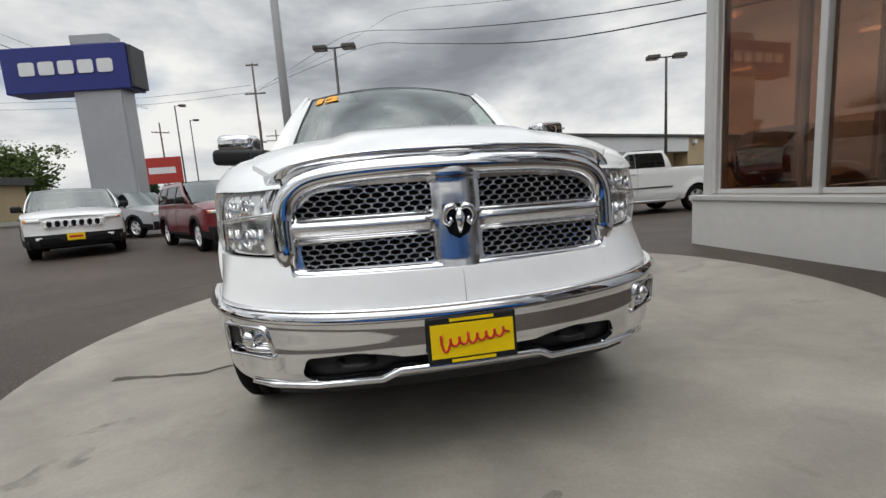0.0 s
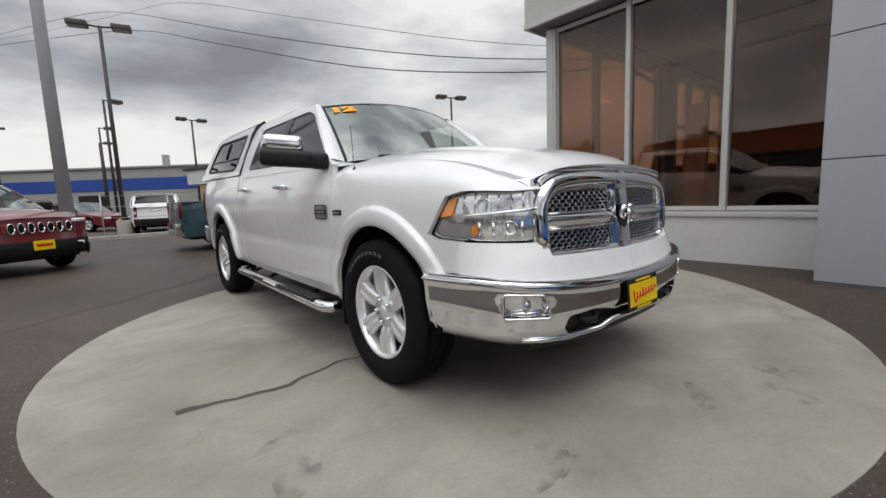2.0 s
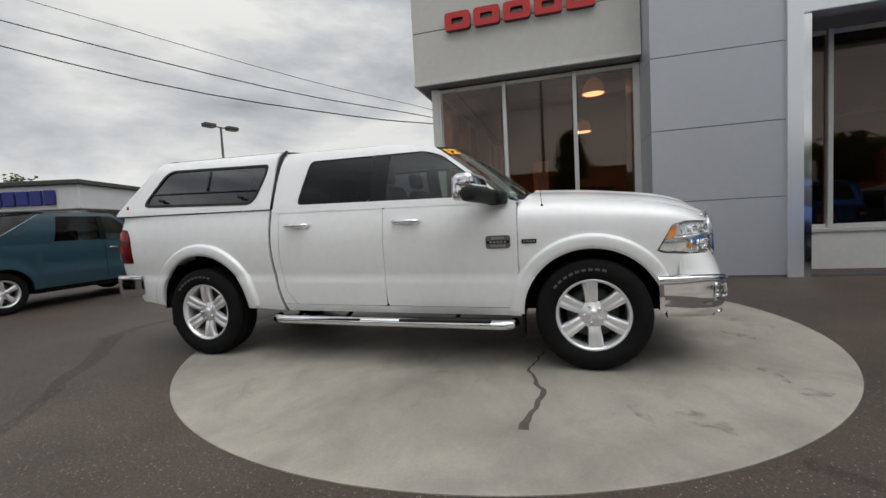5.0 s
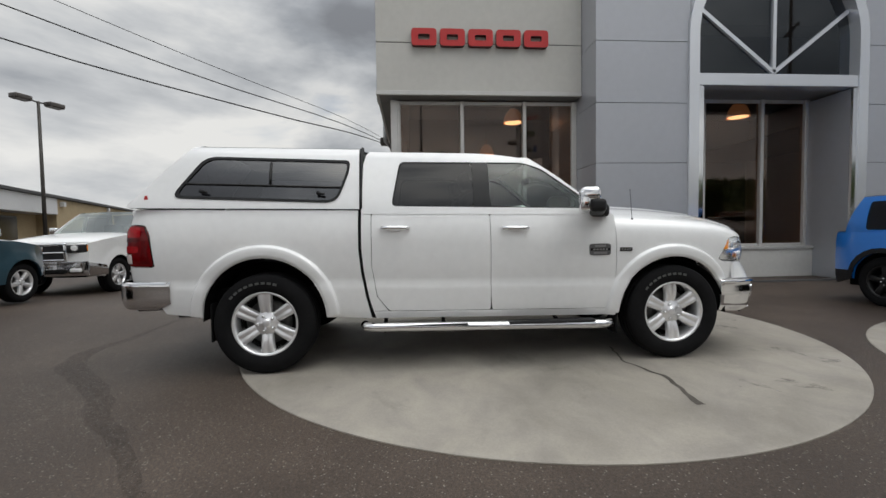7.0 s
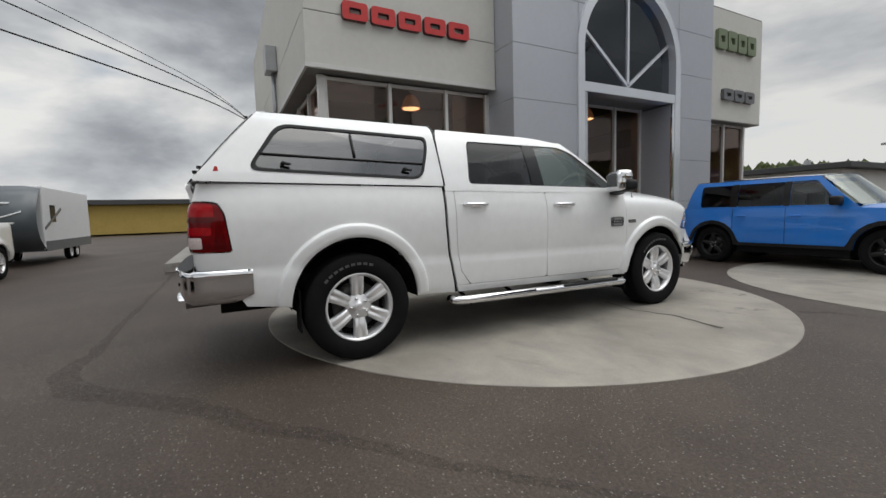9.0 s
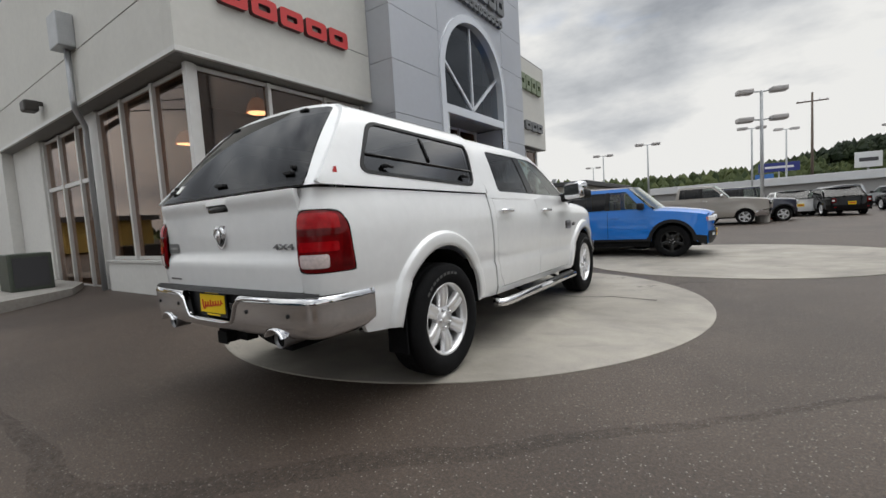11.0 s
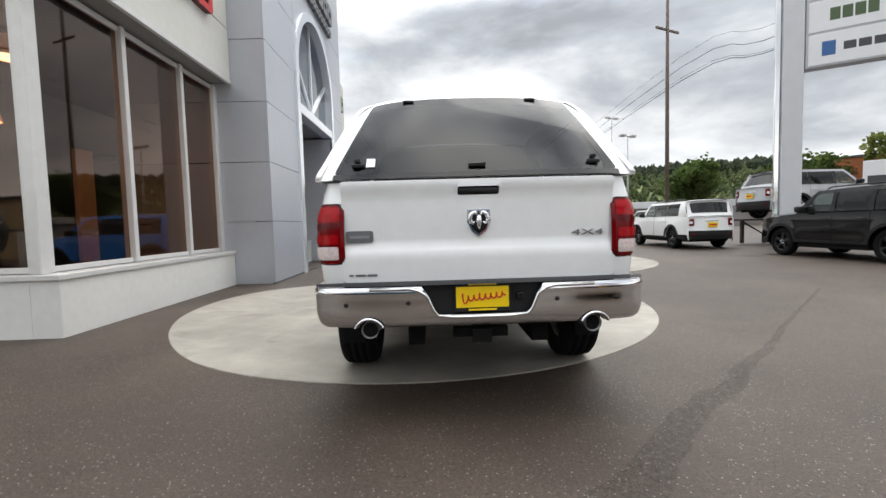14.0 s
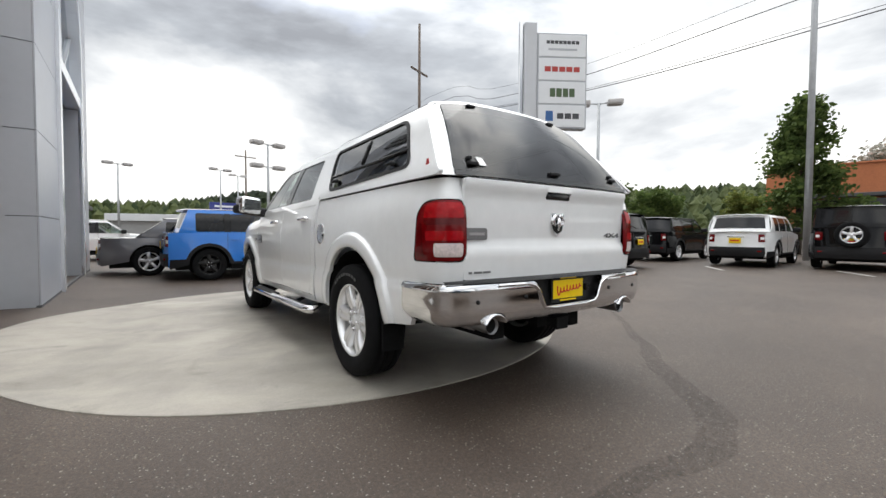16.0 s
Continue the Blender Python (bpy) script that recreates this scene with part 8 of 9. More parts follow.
M["bright_red"] = material("red_panel_print", (0.42, 0.04, 0.03), 0.5)
M["leaf_print"] = material("green_panel_print", (0.06, 0.10, 0.04), 0.5)
M["dark_print"] = material("dark_panel_print", (0.05, 0.05, 0.055), 0.5)
M["blue_print"] = material("blue_panel_print", (0.03, 0.11, 0.30), 0.5)


def lamp_post(x, y, h, turn, label, pole="bronze_pole", head="lamp_head", heads=2, base=True, r=0.075, lower=0):
    z = lot_height(x, y)
    t = thing("street_lamp", label, "lamp post", pose(x, y, z, 0, 0, turn), "lot lamp posts")
    if base:
        part("footing", lathe([(-0.05, 0.30), (0.55, 0.30), (0.58, 0.28), (0.58, 0.001)], 16, "z"), M["concrete_old"], t, "round concrete footing")
    part("pole", tube([(0, 0, 0.0), (0, 0, h * 0.5), (0, 0, h)], [r * 1.2, r, r * 0.8], 10), M[pole], t)
    for hz in [h] + [h - 1.3] * lower:
        for s in ((-1, 1) if heads == 2 else (1,)):
            arm = part("lamp_arm", tube([(0, 0, hz - 0.05), (s * 0.45, 0, hz)], 0.035, 6), M[pole], t)
            hd = part("lamp_head", box(s * 0.70 - 0.33, -0.22, hz - 0.11, s * 0.70 + 0.33, 0.22, hz + 0.11, bevel=0.04), M[head], t)
            part("lamp_lens", box(s * 0.70 - 0.28, -0.18, hz - 0.125, s * 0.70 + 0.28, 0.18, hz - 0.105), M["lamp_pale"], hd, smooth=False)
    return t


lamp_post(-1.02, 18.3, 8.25, -12, "dark bronze double-headed lot lamp on a concrete footing")
for x, y, h, tn in ((-0.72, 29.5, 7.62, 30), (-0.79, 39.0, 7.35, 20), (-0.6, 49, 7.4, 20)):
    lamp_post(x, y, h, tn, "dark bronze single-headed lot lamp", heads=1)
lamp_post(16.65, 17.55, 7.55, -15, "dark bronze double-headed lot lamp")
lamp_post(-14.75, -6.95, 6.9, -48, "pale double-headed lot lamp", "galv", "lamp_pale")
lamp_post(-3.9, -21.2, 6.2, 20, "pale double-headed lot lamp with lower heads", "galv", "lamp_pale", lower=1)
for x, y, h in ((-15.8, -42.1, 7.9), (-19.7, -37.35, 9.3), (-22.5, -47.6, 13.5), (-7.0, -48.0, 7.5), (-4.1, -40.0, 7.0), (3.5, -38, 6.5), (-16.0, -56.0, 7.5), (9.0, -45.0, 6.8), (14.0, -60.0, 7.0)):
    lamp_post(x, y, h, 25, "pale distant lot lamp", "galv", "lamp_pale")
for x, y, h in ((-18.9, 46.6, 11.5), (-21.5, 58.0, 12.0), (-9.0, 62.0, 10.0), (4.5, 33.0, 7.5)):
    lamp_post(x, y, h, 10, "distant dark lot lamp", heads=1 if h > 8 else 2)


def white_mast():
    t = thing("flag_mast", "tall white tapered mast on a concrete block", "pole", Matrix.Translation((-2.6, 11.5, 0)))
    part("footing", box(-0.3, -0.3, 0.0, 0.3, 0.3, 0.62, bevel=0.03), M["concrete_old"], t, "square concrete footing", smooth=False)
    part("mast", tube([(0, 0, 0.6), (0, 0, 9), (0, 0, 20)], [0.16, 0.125, 0.08], 14), M["white_pole"], t)


white_mast()


def power_pole(x, y, h, turn, arms, label, mat="wood_pole", r=0.16):
    t = thing("utility_pole", label, "utility pole", pose(x, y, lot_height(x, y) - 0.05, 0, 0, turn))
    part("pole", tube([(0, 0, 0), (0, 0, h * 0.5), (0, 0, h)], [r, r * 0.85, r * 0.62], 10), M[mat], t)
    for z, w in arms:
        a = part("crossarm", box(-w, -0.06, z - 0.07, w, 0.06, z + 0.07), M["wood_pole"], t, smooth=False)
        for k in (-0.9, -0.45, 0.45, 0.9):
            part("insulator", moved(lathe([(0.07, 0.03), (0.14, 0.05), (0.20, 0.03), (0.22, 0.001)], 8, "z"), Matrix.Translation((w * k, 0, z))), M["galv"], a)
    return t


power_pole(-18.1, -27.35, 19.4, 25, ((15.25, 1.3),), "brown wooden power pole with one crossarm")
power_pole(-11.6, 51.0, 17.0, -10, ((13.6, 1.2), (16.8, 0.7), (8.0, 0.6)), "dark wooden power pole with crossarms")
power_pole(-18.47, -0.35, 17.0, 0, (), "weathered grey street pole", "galv", 0.125)
power_pole(-30, 70.0, 14.0, 30, ((12.5, 1.2),), "distant wooden power pole")
power_pole(-14.0, 75.0, 13.0, 0, ((12.0, 1.6), (11.2, 1.6)), "distant wooden power pole with two crossarms")
power_pole(-10.5, -62.0, 13.0, 10, ((12.0, 1.5),), "distant wooden power pole")


def cable(points, r, label):
    pts = smooth_path([Vector(p) for p in points])
    tagged(part("power_cable", tube(pts[::6] + [pts[-1]], r, 5, False), M["wire"]), label, "cable", "power cables", "structure")


cable([(-12.0, 51.0, 13.7), (-4.5, 40.0, 13.2), (1.1, 30.0, 12.1), (3.45, 20.0, 8.95), (5.6, 10.0, 5.7), (7.6, 4.5, 4.5), (11.0, 2.6, 4.7), (16.4, 1.12, 5.2)], 0.018, "black power cable sagging towards the annex")
cable([(-11.6, 51.0, 13.8), (-4.8, 39.0, 13.6), (-1.2, 30.0, 12.5), (0.6, 24.0, 11.0), (3.0, 12.5, 7.0), (5.9, 6.0, 5.05), (10.0, 2.8, 4.8), (17.0, 1.12, 5.3)], 0.014, "black power cable sagging towards the annex")
cable([(-12.4, 51.0, 13.8), (-4.0, 39.5, 13.7), (0.6, 30.0, 12.9), (2.6, 22.0, 11.3), (4.8, 12.0, 7.75), (7.4, 6.0, 5.75), (11.5, 2.9, 5.35), (17.6, 1.12, 5.5)], 0.009, "thin black power cable")
for z0, z1, z2, z3, r in ((8.85, 9.2, 10.1, 11.4, 0.022), (10.2, 10.1, 10.8, 12.4, 0.020), (10.8, 10.7, 11.5, 13.2, 0.010), (9.0, 9.3, 10.2, 11.6, 0.012)):
    cable([(-19.6, 42, z0 + 1.6), (-19.0, 20, z0 + 0.1), (-18.6, 0.2, z0), (-18.5, -10.0, z1), (-18.5, -18.4, z2), (-18.9, -26.9, z3), (-20, -60, z3 - 1.5)], r, "black street power cable")
for dz in (0.0, 0.8):
    cable([(-70, 60, 15 + dz), (-30, 54, 13.2 + dz), (-12, 51, 13.8 + dz)], 0.02, "black street power cable")


def maker_pylon():
    t = thing("pylon_sign", "grey pylon with a wide blue sign and pale blocks", "sign", pose(-10.42, 14.70, 0.36, 0, 0, -9) @ Matrix.Diagonal((0.90, 1, 0.97, 1)))
    part("column", box(0.05, -0.35, 0.0, 1.95, 0.35, 5.4, bevel=0.03), M["pylon"], t, smooth=False)
    part("column_edge", box(1.95, -0.30, 0.0, 2.02, 0.30, 5.4), M["pylon"], t, smooth=False)
    part("cap", box(0.2, -0.3, 7.0, 1.8, 0.3, 7.35, bevel=0.02), M["pylon"], t, smooth=False)
    s = part("sign_box", box(-2.55, -0.45, 5.30, 2.45, 0.45, 6.95, bevel=0.03), M["blue_sign"], t, "blue sign box", smooth=False)
    part("sign_return", box(2.45, -0.38, 5.36, 2.60, 0.42, 6.88, bevel=0.02), M["dark_print"], s, smooth=False)
    for k in range(5):
        x = -1.85 + k * 0.78
        part("block", prism(rounded([(x, 5.92), (x + 0.62, 5.92), (x + 0.62, 6.40), (x, 6.40)], 0.10, 3), 0.03, Matrix.Translation((0, -0.455, 0)) @ Matrix.Rotation(radians(90), 4, "X")), M["white_sign"], s, smooth=False)


maker_pylon()


def brand_pylon():
    a, b = Vector((-10.80, -7.15, 0)), Vector((-12.35, -6.18, 0))
    d = (b - a).normalized()
    ang = math.degrees(math.atan2(d.y, d.x))
    t = thing("pylon_sign", "silver pylon carrying four stacked white sign panels", "sign", pose(a.x, a.y, lot_height(a.x, a.y) + 0.25, 0, 0, ang))
    part("column", box(-0.52, -0.26, 0.0, -0.02, 0.26, 9.1, bevel=0.04), M["white_pole"], t, smooth=False)
    part("column_fin", box(-0.68, -0.10, 0.0, -0.54, 0.10, 9.2, bevel=0.02), M["polished"], t, smooth=False)
    part("sign_frame", box(0.0, -0.20, 4.98, 2.02, 0.20, 8.72, bevel=0.02), M["pylon"], t, smooth=False)
    prints = ("dark_print", "bright_red", "leaf_print", "dark_print")
    for side in (-1, 1):
        for k in range(4):
            z1 = 8.66 - k * 0.92
            pn = part("sign_panel", box(0.06, side * 0.205 - 0.012, z1 - 0.86, 1.96, side * 0.205 + 0.012, z1, bevel=0.01, seg=1), M["white_sign"], t, "white sign panel with plain printed blocks", smooth=False)
            n = (8, 5, 4, 3)[k]
            x0, x1, zz, hh = ((0.35, 1.70, z1 - 0.30, 0.13), (0.28, 1.74, z1 - 0.43, 0.20), (0.50, 1.55, z1 - 0.43, 0.34), (0.80, 1.74, z1 - 0.43, 0.22))[k]
            w = (x1 - x0) / n
            for i in range(n):
                xa = x0 + w * i + w * 0.08
                part("block", box(xa, side * 0.218 - 0.006, zz - hh / 2, xa + w * 0.84, side * 0.218 + 0.006, zz + hh / 2, bevel=0.004, seg=1), M[prints[k]], pn, smooth=False)
            if k == 0:
                part("block", box(0.45, side * 0.218 - 0.006, z1 - 0.62, 1.60, side * 0.218 + 0.006, z1 - 0.54), M["pylon"], pn, smooth=False)
            if k == 3:
                part("block", box(0.36, side * 0.218 - 0.006, zz - 0.2, 0.66, side * 0.218 + 0.006, zz + 0.2, bevel=0.004, seg=1), M["blue_print"], pn, smooth=False)


brand_pylon()


def small_sign(x, y, h, w, hh, turn, mat, label):
    z = lot_height(x, y)
    t = thing("roadside_sign", label, "sign", pose(x, y, z, 0, 0, turn))
    part("post", box(-0.06, -0.05, 0, 0.06, 0.05, h - hh), M["galv"], t, smooth=False)
    p = part("sign_face", box(-w / 2, -0.08, h - hh, w / 2, 0.08, h, bevel=0.02), M[mat], t, smooth=False)
    part("block", box(-w * 0.35, -0.09, h - hh * 0.62, w * 0.35, 0.09, h - hh * 0.38), M["white_sign"] if mat != "white_sign" else M["dark_print"], p, smooth=False)


small_sign(-26.6, -19.6, 4.1, 1.35, 2.4, -40, "white_sign", "white roadside sign with a dark bar")
small_sign(-18.5, 40.5, 5.6, 3.6, 2.4, -10, "bright_red", "red roadside sign with a pale bar")
small_sign(-26.0, -64.0, 6.4, 3.5, 1.6, 20, "blue_sign", "blue roadside sign with a pale bar")
small_sign(-14.5, -58.0, 5.2, 2.2, 1.6, 10, "white_sign", "white roadside sign with a dark bar")
small_sign(-5.5, -52.0, 3.6, 1.6, 2.2, 10, "blue_print", "blue roadside banner sign")
small_sign(-13.5, 62.0, 5.5, 5.0, 1.2, 0, "white_sign", "white roadside sign across the street")
small_sign(-7.1, -57.5, 5.0, 3.8, 1.0, 10, "blue_sign", "blue lot sign with a pale bar")


def cone(x, y):
    t = thing("traffic_cone", "orange traffic cone by the lot", "traffic cone", Matrix.Translation((x, y, lot_height(x, y))))
    part("base", box(-0.18, -0.18, 0, 0.18, 0.18, 0.03, bevel=0.008), M["orange"], t, smooth=False)
    part("cone", lathe([(0.03, 0.13), (0.68, 0.03), (0.70, 0.001)], 16, "z"), M["orange"], t)


cone(3.0, -13.6)
cone(-4.4, -24.6)

# display ramp under the silver suv
def ramp():
    z = lot_height(-13.42, -9.6)
    t = thing("display_ramp", "dark steel display ramp carrying a silver suv", "ramp", pose(-13.42, -9.6, z, 0, 0, -88))
    for s in (-1, 1):
        part("track", box(s * 0.8 - 0.2, -2.2, 0.83, s * 0.8 + 0.2, 2.2, 0.895, bevel=0.008), M["bronze_pole"], t, smooth=False)
        for y in (-2.0, -0.7, 0.7, 2.0):
            part("leg", box(s * 0.8 - 0.05, y - 0.05, 0, s * 0.8 + 0.05, y + 0.05, 0.83), M["bronze_pole"], t, smooth=False)
        for y0, y1 in ((-2.0, -0.7), (-0.7, 0.7), (0.7, 2.0)):
            part("brace", tube([(s * 0.8, y0, 0.05), (s * 0.8, y1, 0.81)], 0.03, 6), M["bronze_pole"], t)
    part("plinth_block", box(-0.5, -2.9, 0, 0.5, -2.4, 0.45, bevel=0.03), M["concrete_old"], t, smooth=False)


ramp()
setting("ground_drain", moved(lathe([(0.0, 0.001), (0.004, 0.30), (0.0, 0.33)], 24, "z"), Matrix.Translation((-8.2, -5.7, lot_height(-8.2, -5.7) + 0.004))), M["seal"], "round dark drain cover in the asphalt")
for i, (a, b) in enumerate((((-13.4, 1.55), (-12.2, 2.5)), ((-12.3, -1.3), (-11.2, -0.4)), ((-11.0, 4.4), (-12.0, 3.5)))):
    setting("ground_bay_line", ribbon([a, ((a[0] + b[0]) / 2, (a[1] + b[1]) / 2), b], [0.09, 0.09, 0.09], 0.006), M["line_paint"], "worn white bay line")


# ---- planter, ramp and bins at the building's end ----
def end_clutter():
    setting("pavement_ramp", prism([(7.0, 3.9), (8.6, 1.5), (9.9, 0.95), (14.0, 0.95), (14.0, 3.9)], 0.20), M["concrete_old"], "low concrete ramp beside the side door")
    t = thing("air_conditioner", "dark green outdoor air conditioning unit", "air conditioner", pose(9.9, 1.9, 0.2) @ Matrix.Scale(0.78, 4))
    part("casing", box(-0.55, -0.45, 0, 0.55, 0.45, 1.0, bevel=0.03), M["unit_green"], t, smooth=False)
    part("grille", box(-0.58, -0.36, 0.1, -0.55, 0.36, 0.9), M["dark_print"], t, smooth=False)
    for x, y in ((9.9, 3.0), (10.5, 3.3)):
        p = thing("planter", "brown half-barrel planter on the ramp", "planter", pose(x, y, 0.2))
        part("barrel", lathe([(0.0, 0.30), (0.3, 0.36), (0.62, 0.34), (0.62, 0.30), (0.55, 0.29), (0.55, 0.001)], 20, "z"), M["brown"], p)
        part("hoop", lathe([(0.42, 0.362), (0.46, 0.364), (0.46, 0.35)], 20, "z"), M["dark_print"], p)


M["unit_green"] = material("weathered_green_enamel", (0.060, 0.072, 0.055), 0.5, vary=0.2, scale=4)
M["brown"] = material("stained_barrel_wood", (0.12, 0.06, 0.035), 0.7, vary=0.25, scale=6)
end_clutter()


# ---- buildings around ----
M["grey_siding"] = material("grey_metal_siding", (0.34, 0.34, 0.335), 0.6, vary=0.06, scale=0.5)
M["stripe_blue"] = material("blue_stripe", (0.02, 0.07, 0.33), 0.5, vary=0.05, scale=1)
M["brick_orange"] = material("orange_brick", (0.42, 0.145, 0.06), 0.8, vary=0.14, scale=0.8)
M["tan_wall"] = material("tan_stucco", (0.42, 0.33, 0.20), 0.8, vary=0.1, scale=0.6)
M["yellow_wall"] = material("yellow_stucco", (0.42, 0.30, 0.08), 0.8, vary=0.1, scale=0.6)
M["dark_roof"] = material("dark_metal_roof", (0.06, 0.06, 0.062), 0.6, vary=0.15, scale=1)
M["white_metal"] = material("white_metal_fascia", (0.66, 0.67, 0.68), 0.45, vary=0.04, scale=0.8)
M["far_glass"] = material("dark_far_glass", (0.025, 0.028, 0.03), 0.1)


def building(name, label, m, parts_list):
    t = thing(name, label, "building", m)
    for nm, b, mt, lb in parts_list:
        part(nm, box(*b, bevel=0.02, seg=1), M[mt], t, lb, smooth=False)
    return t


# warehouse with a blue stripe
w = building("warehouse", "long grey warehouse with a broad blue stripe", pose(2.0, 54.0, 0.0, 0, 0, -38), [
    ("wall", (-28, 0, 0, 9.0, 14, 3.0), "grey_siding", ""), ("stripe", (-28, -0.04, 3.0, 9.0, 14.04, 4.3), "stripe_blue", ""), ("upper_wall", (-28, 0, 4.3, 9.0, 14, 5.4), "grey_siding", ""),
    ("roof", (-28.2, -0.2, 5.4, 9.2, 14.2, 5.6), "grey_siding", ""), ("chimney", (1.0, 4, 5.6, 1.6, 4.6, 7.2), "galv", ""), ("door", (-6, -0.06, 0, -3, 0.0, 2.6), "far_glass", ""), ("door", (-16, -0.06, 0, -13, 0.0, 2.6), "far_glass", "")])
# white car showroom across the lot
building("car_showroom", "low white showroom with a dark roof edge and blue blocks", pose(6.65, 14.6, -0.44, 0, 0, 19.5), [
    ("fascia", (0.0, 0.0, 2.75, 13.6, 12.0, 3.60), "white_metal", "white metal fascia"), ("roof_edge", (-0.12, -0.12, 3.60, 41.0, 12.2, 3.76), "dark_roof", "dark metal roof edge"), ("wall", (1.3, 0.9, 0, 13.6, 11.5, 2.75), "tan_wall", ""), ("wall", (13.6, 0.05, 0, 40.8, 12.0, 3.60), "tan_wall", "tan stucco wall"),
    ("window", (2.0, 0.84, 0.4, 6.0, 0.96, 2.6), "far_glass", ""), ("window", (6.6, 0.84, 0.4, 11.5, 0.96, 2.6), "far_glass", ""), ("window", (1.24, 2.0, 0.4, 1.36, 6.0, 2.6), "far_glass", ""), ("pillar", (0.3, 0.3, 0, 0.7, 0.7, 2.75), "white_metal", ""), ("pillar", (7.0, 0.3, 0, 7.4, 0.7, 2.75), "white_metal", ""),
    ("wall_stripe", (13.6, 0.0, 1.75, 40.8, 0.06, 1.95), "dark_roof", ""), ("downpipe", (22.0, -0.08, 0, 22.3, 0.05, 3.60), "white_metal", ""), ("wall_lamp", (14.0, -0.15, 3.2, 14.3, 0.05, 3.45), "white_metal", "")] +
    [("sign_block", (-0.10, 0.75 + k * 0.44, 2.92, 0.0, 1.13 + k * 0.44, 3.42), "blue_sign", "blue sign block") for k in range(5)] + [("sign_block", (-0.06, 3.3 + k * 0.4, 2.98, 0.0, 3.6 + k * 0.4, 3.2), "blue_sign", "small blue sign block") for k in range(4)])
# orange brick shops across the street
building("brick_shop", "long low orange brick shop with dark windows", pose(-47.0, -8.0, 0.9, 0, 0, 8), [
    ("wall", (-8, -1.5, 0, 6, 30, 5.6), "brick_orange", ""), ("window", (5.9, 0.5, 0.4, 6.08, 6, 3.0), "far_glass", ""), ("window", (5.9, 8, 0.4, 6.08, 16, 3.0), "far_glass", ""), ("window", (5.9, 18, 0.4, 6.08, 28, 3.0), "far_glass", ""),
    ("awning", (6.0, -0.5, 3.1, 7.4, 29, 3.35), "dark_roof", ""), ("coping", (-8.1, -1.6, 5.6, 6.1, 30.1, 5.75), "brick_orange", "")])
building("brick_shop", "distant low orange brick shop", pose(-58.0, -46.0, 0.9, 0, 0, 35), [
    ("wall", (-20, -5, 0, 26, 5, 5.0), "brick_orange", ""), ("window", (-15, 4.9, 0.5, 20, 5.08, 2.8), "far_glass", ""), ("coping", (-20.1, -5.1, 5.0, 26.1, 5.1, 5.2), "dark_roof", "")])
building("shed_building", "yellow stucco building with a dark roof", pose(56.0, 4.0, 0, 0, 0, 0), [
    ("wall", (-6, -10, 0, 8, 14, 3.0), "yellow_wall", ""), ("roof", (-6.6, -10.6, 3.0, 8.6, 14.6, 3.5), "dark_roof", "")])
building("warehouse", "long low building with a pale metal roof behind the lot", pose(-13.0, -51.5, 0, 0, 0, 167), [
    ("wall", (-16, -8, 0, 26, 0, 2.2), "grey_siding", ""), ("roof", (-16.4, -8.4, 2.2, 26.4, 0.5, 2.9), "white_metal", "pale metal roof edge"), ("window", (-8, 0.0, 0.6, 2, 0.06, 1.8), "far_glass", ""), ("door", (8, 0.0, 0, 11, 0.06, 2.1), "far_glass", ""), ("door", (14, 0.0, 0, 17, 0.06, 2.1), "far_glass", "")])
building("shed_building", "low white building beyond the showroom's far wing", pose(9.2, -33.0, 0, 0, 0, 0), [
    ("wall", (-3.5, -6, 0, 12, 8, 2.8), "wall_white", ""), ("roof", (-4.0, -6.5, 2.8, 12.5, 8.5, 3.1), "dark_roof", ""), ("vent", (1.0, 0, 3.1, 1.3, 0.3, 4.0), "galv", "")])
building("house", "tan house far across the street", pose(-45.0, 48.0, 0.8, 0, 0, -25), [
    ("wall", (-8, -5, 0, 8, 5, 3.6), "tan_wall", ""), ("roof", (-8.6, -5.6, 3.6, 8.6, 5.6, 4.4), "dark_roof", ""), ("window", (-5, -5.06, 0.8, 5, -5.0, 2.6), "far_glass", "")])
building("warehouse", "tan flat-roofed shop far behind the lot", pose(13.5, 44.0, 0, 0, 0, 0), [
    ("wall", (-6.0, 0, 0, 22, 10, 4.2), "tan_wall", ""), ("roof", (-6.3, -0.3, 4.2, 22.3, 10.3, 4.7), "dark_roof", "")])


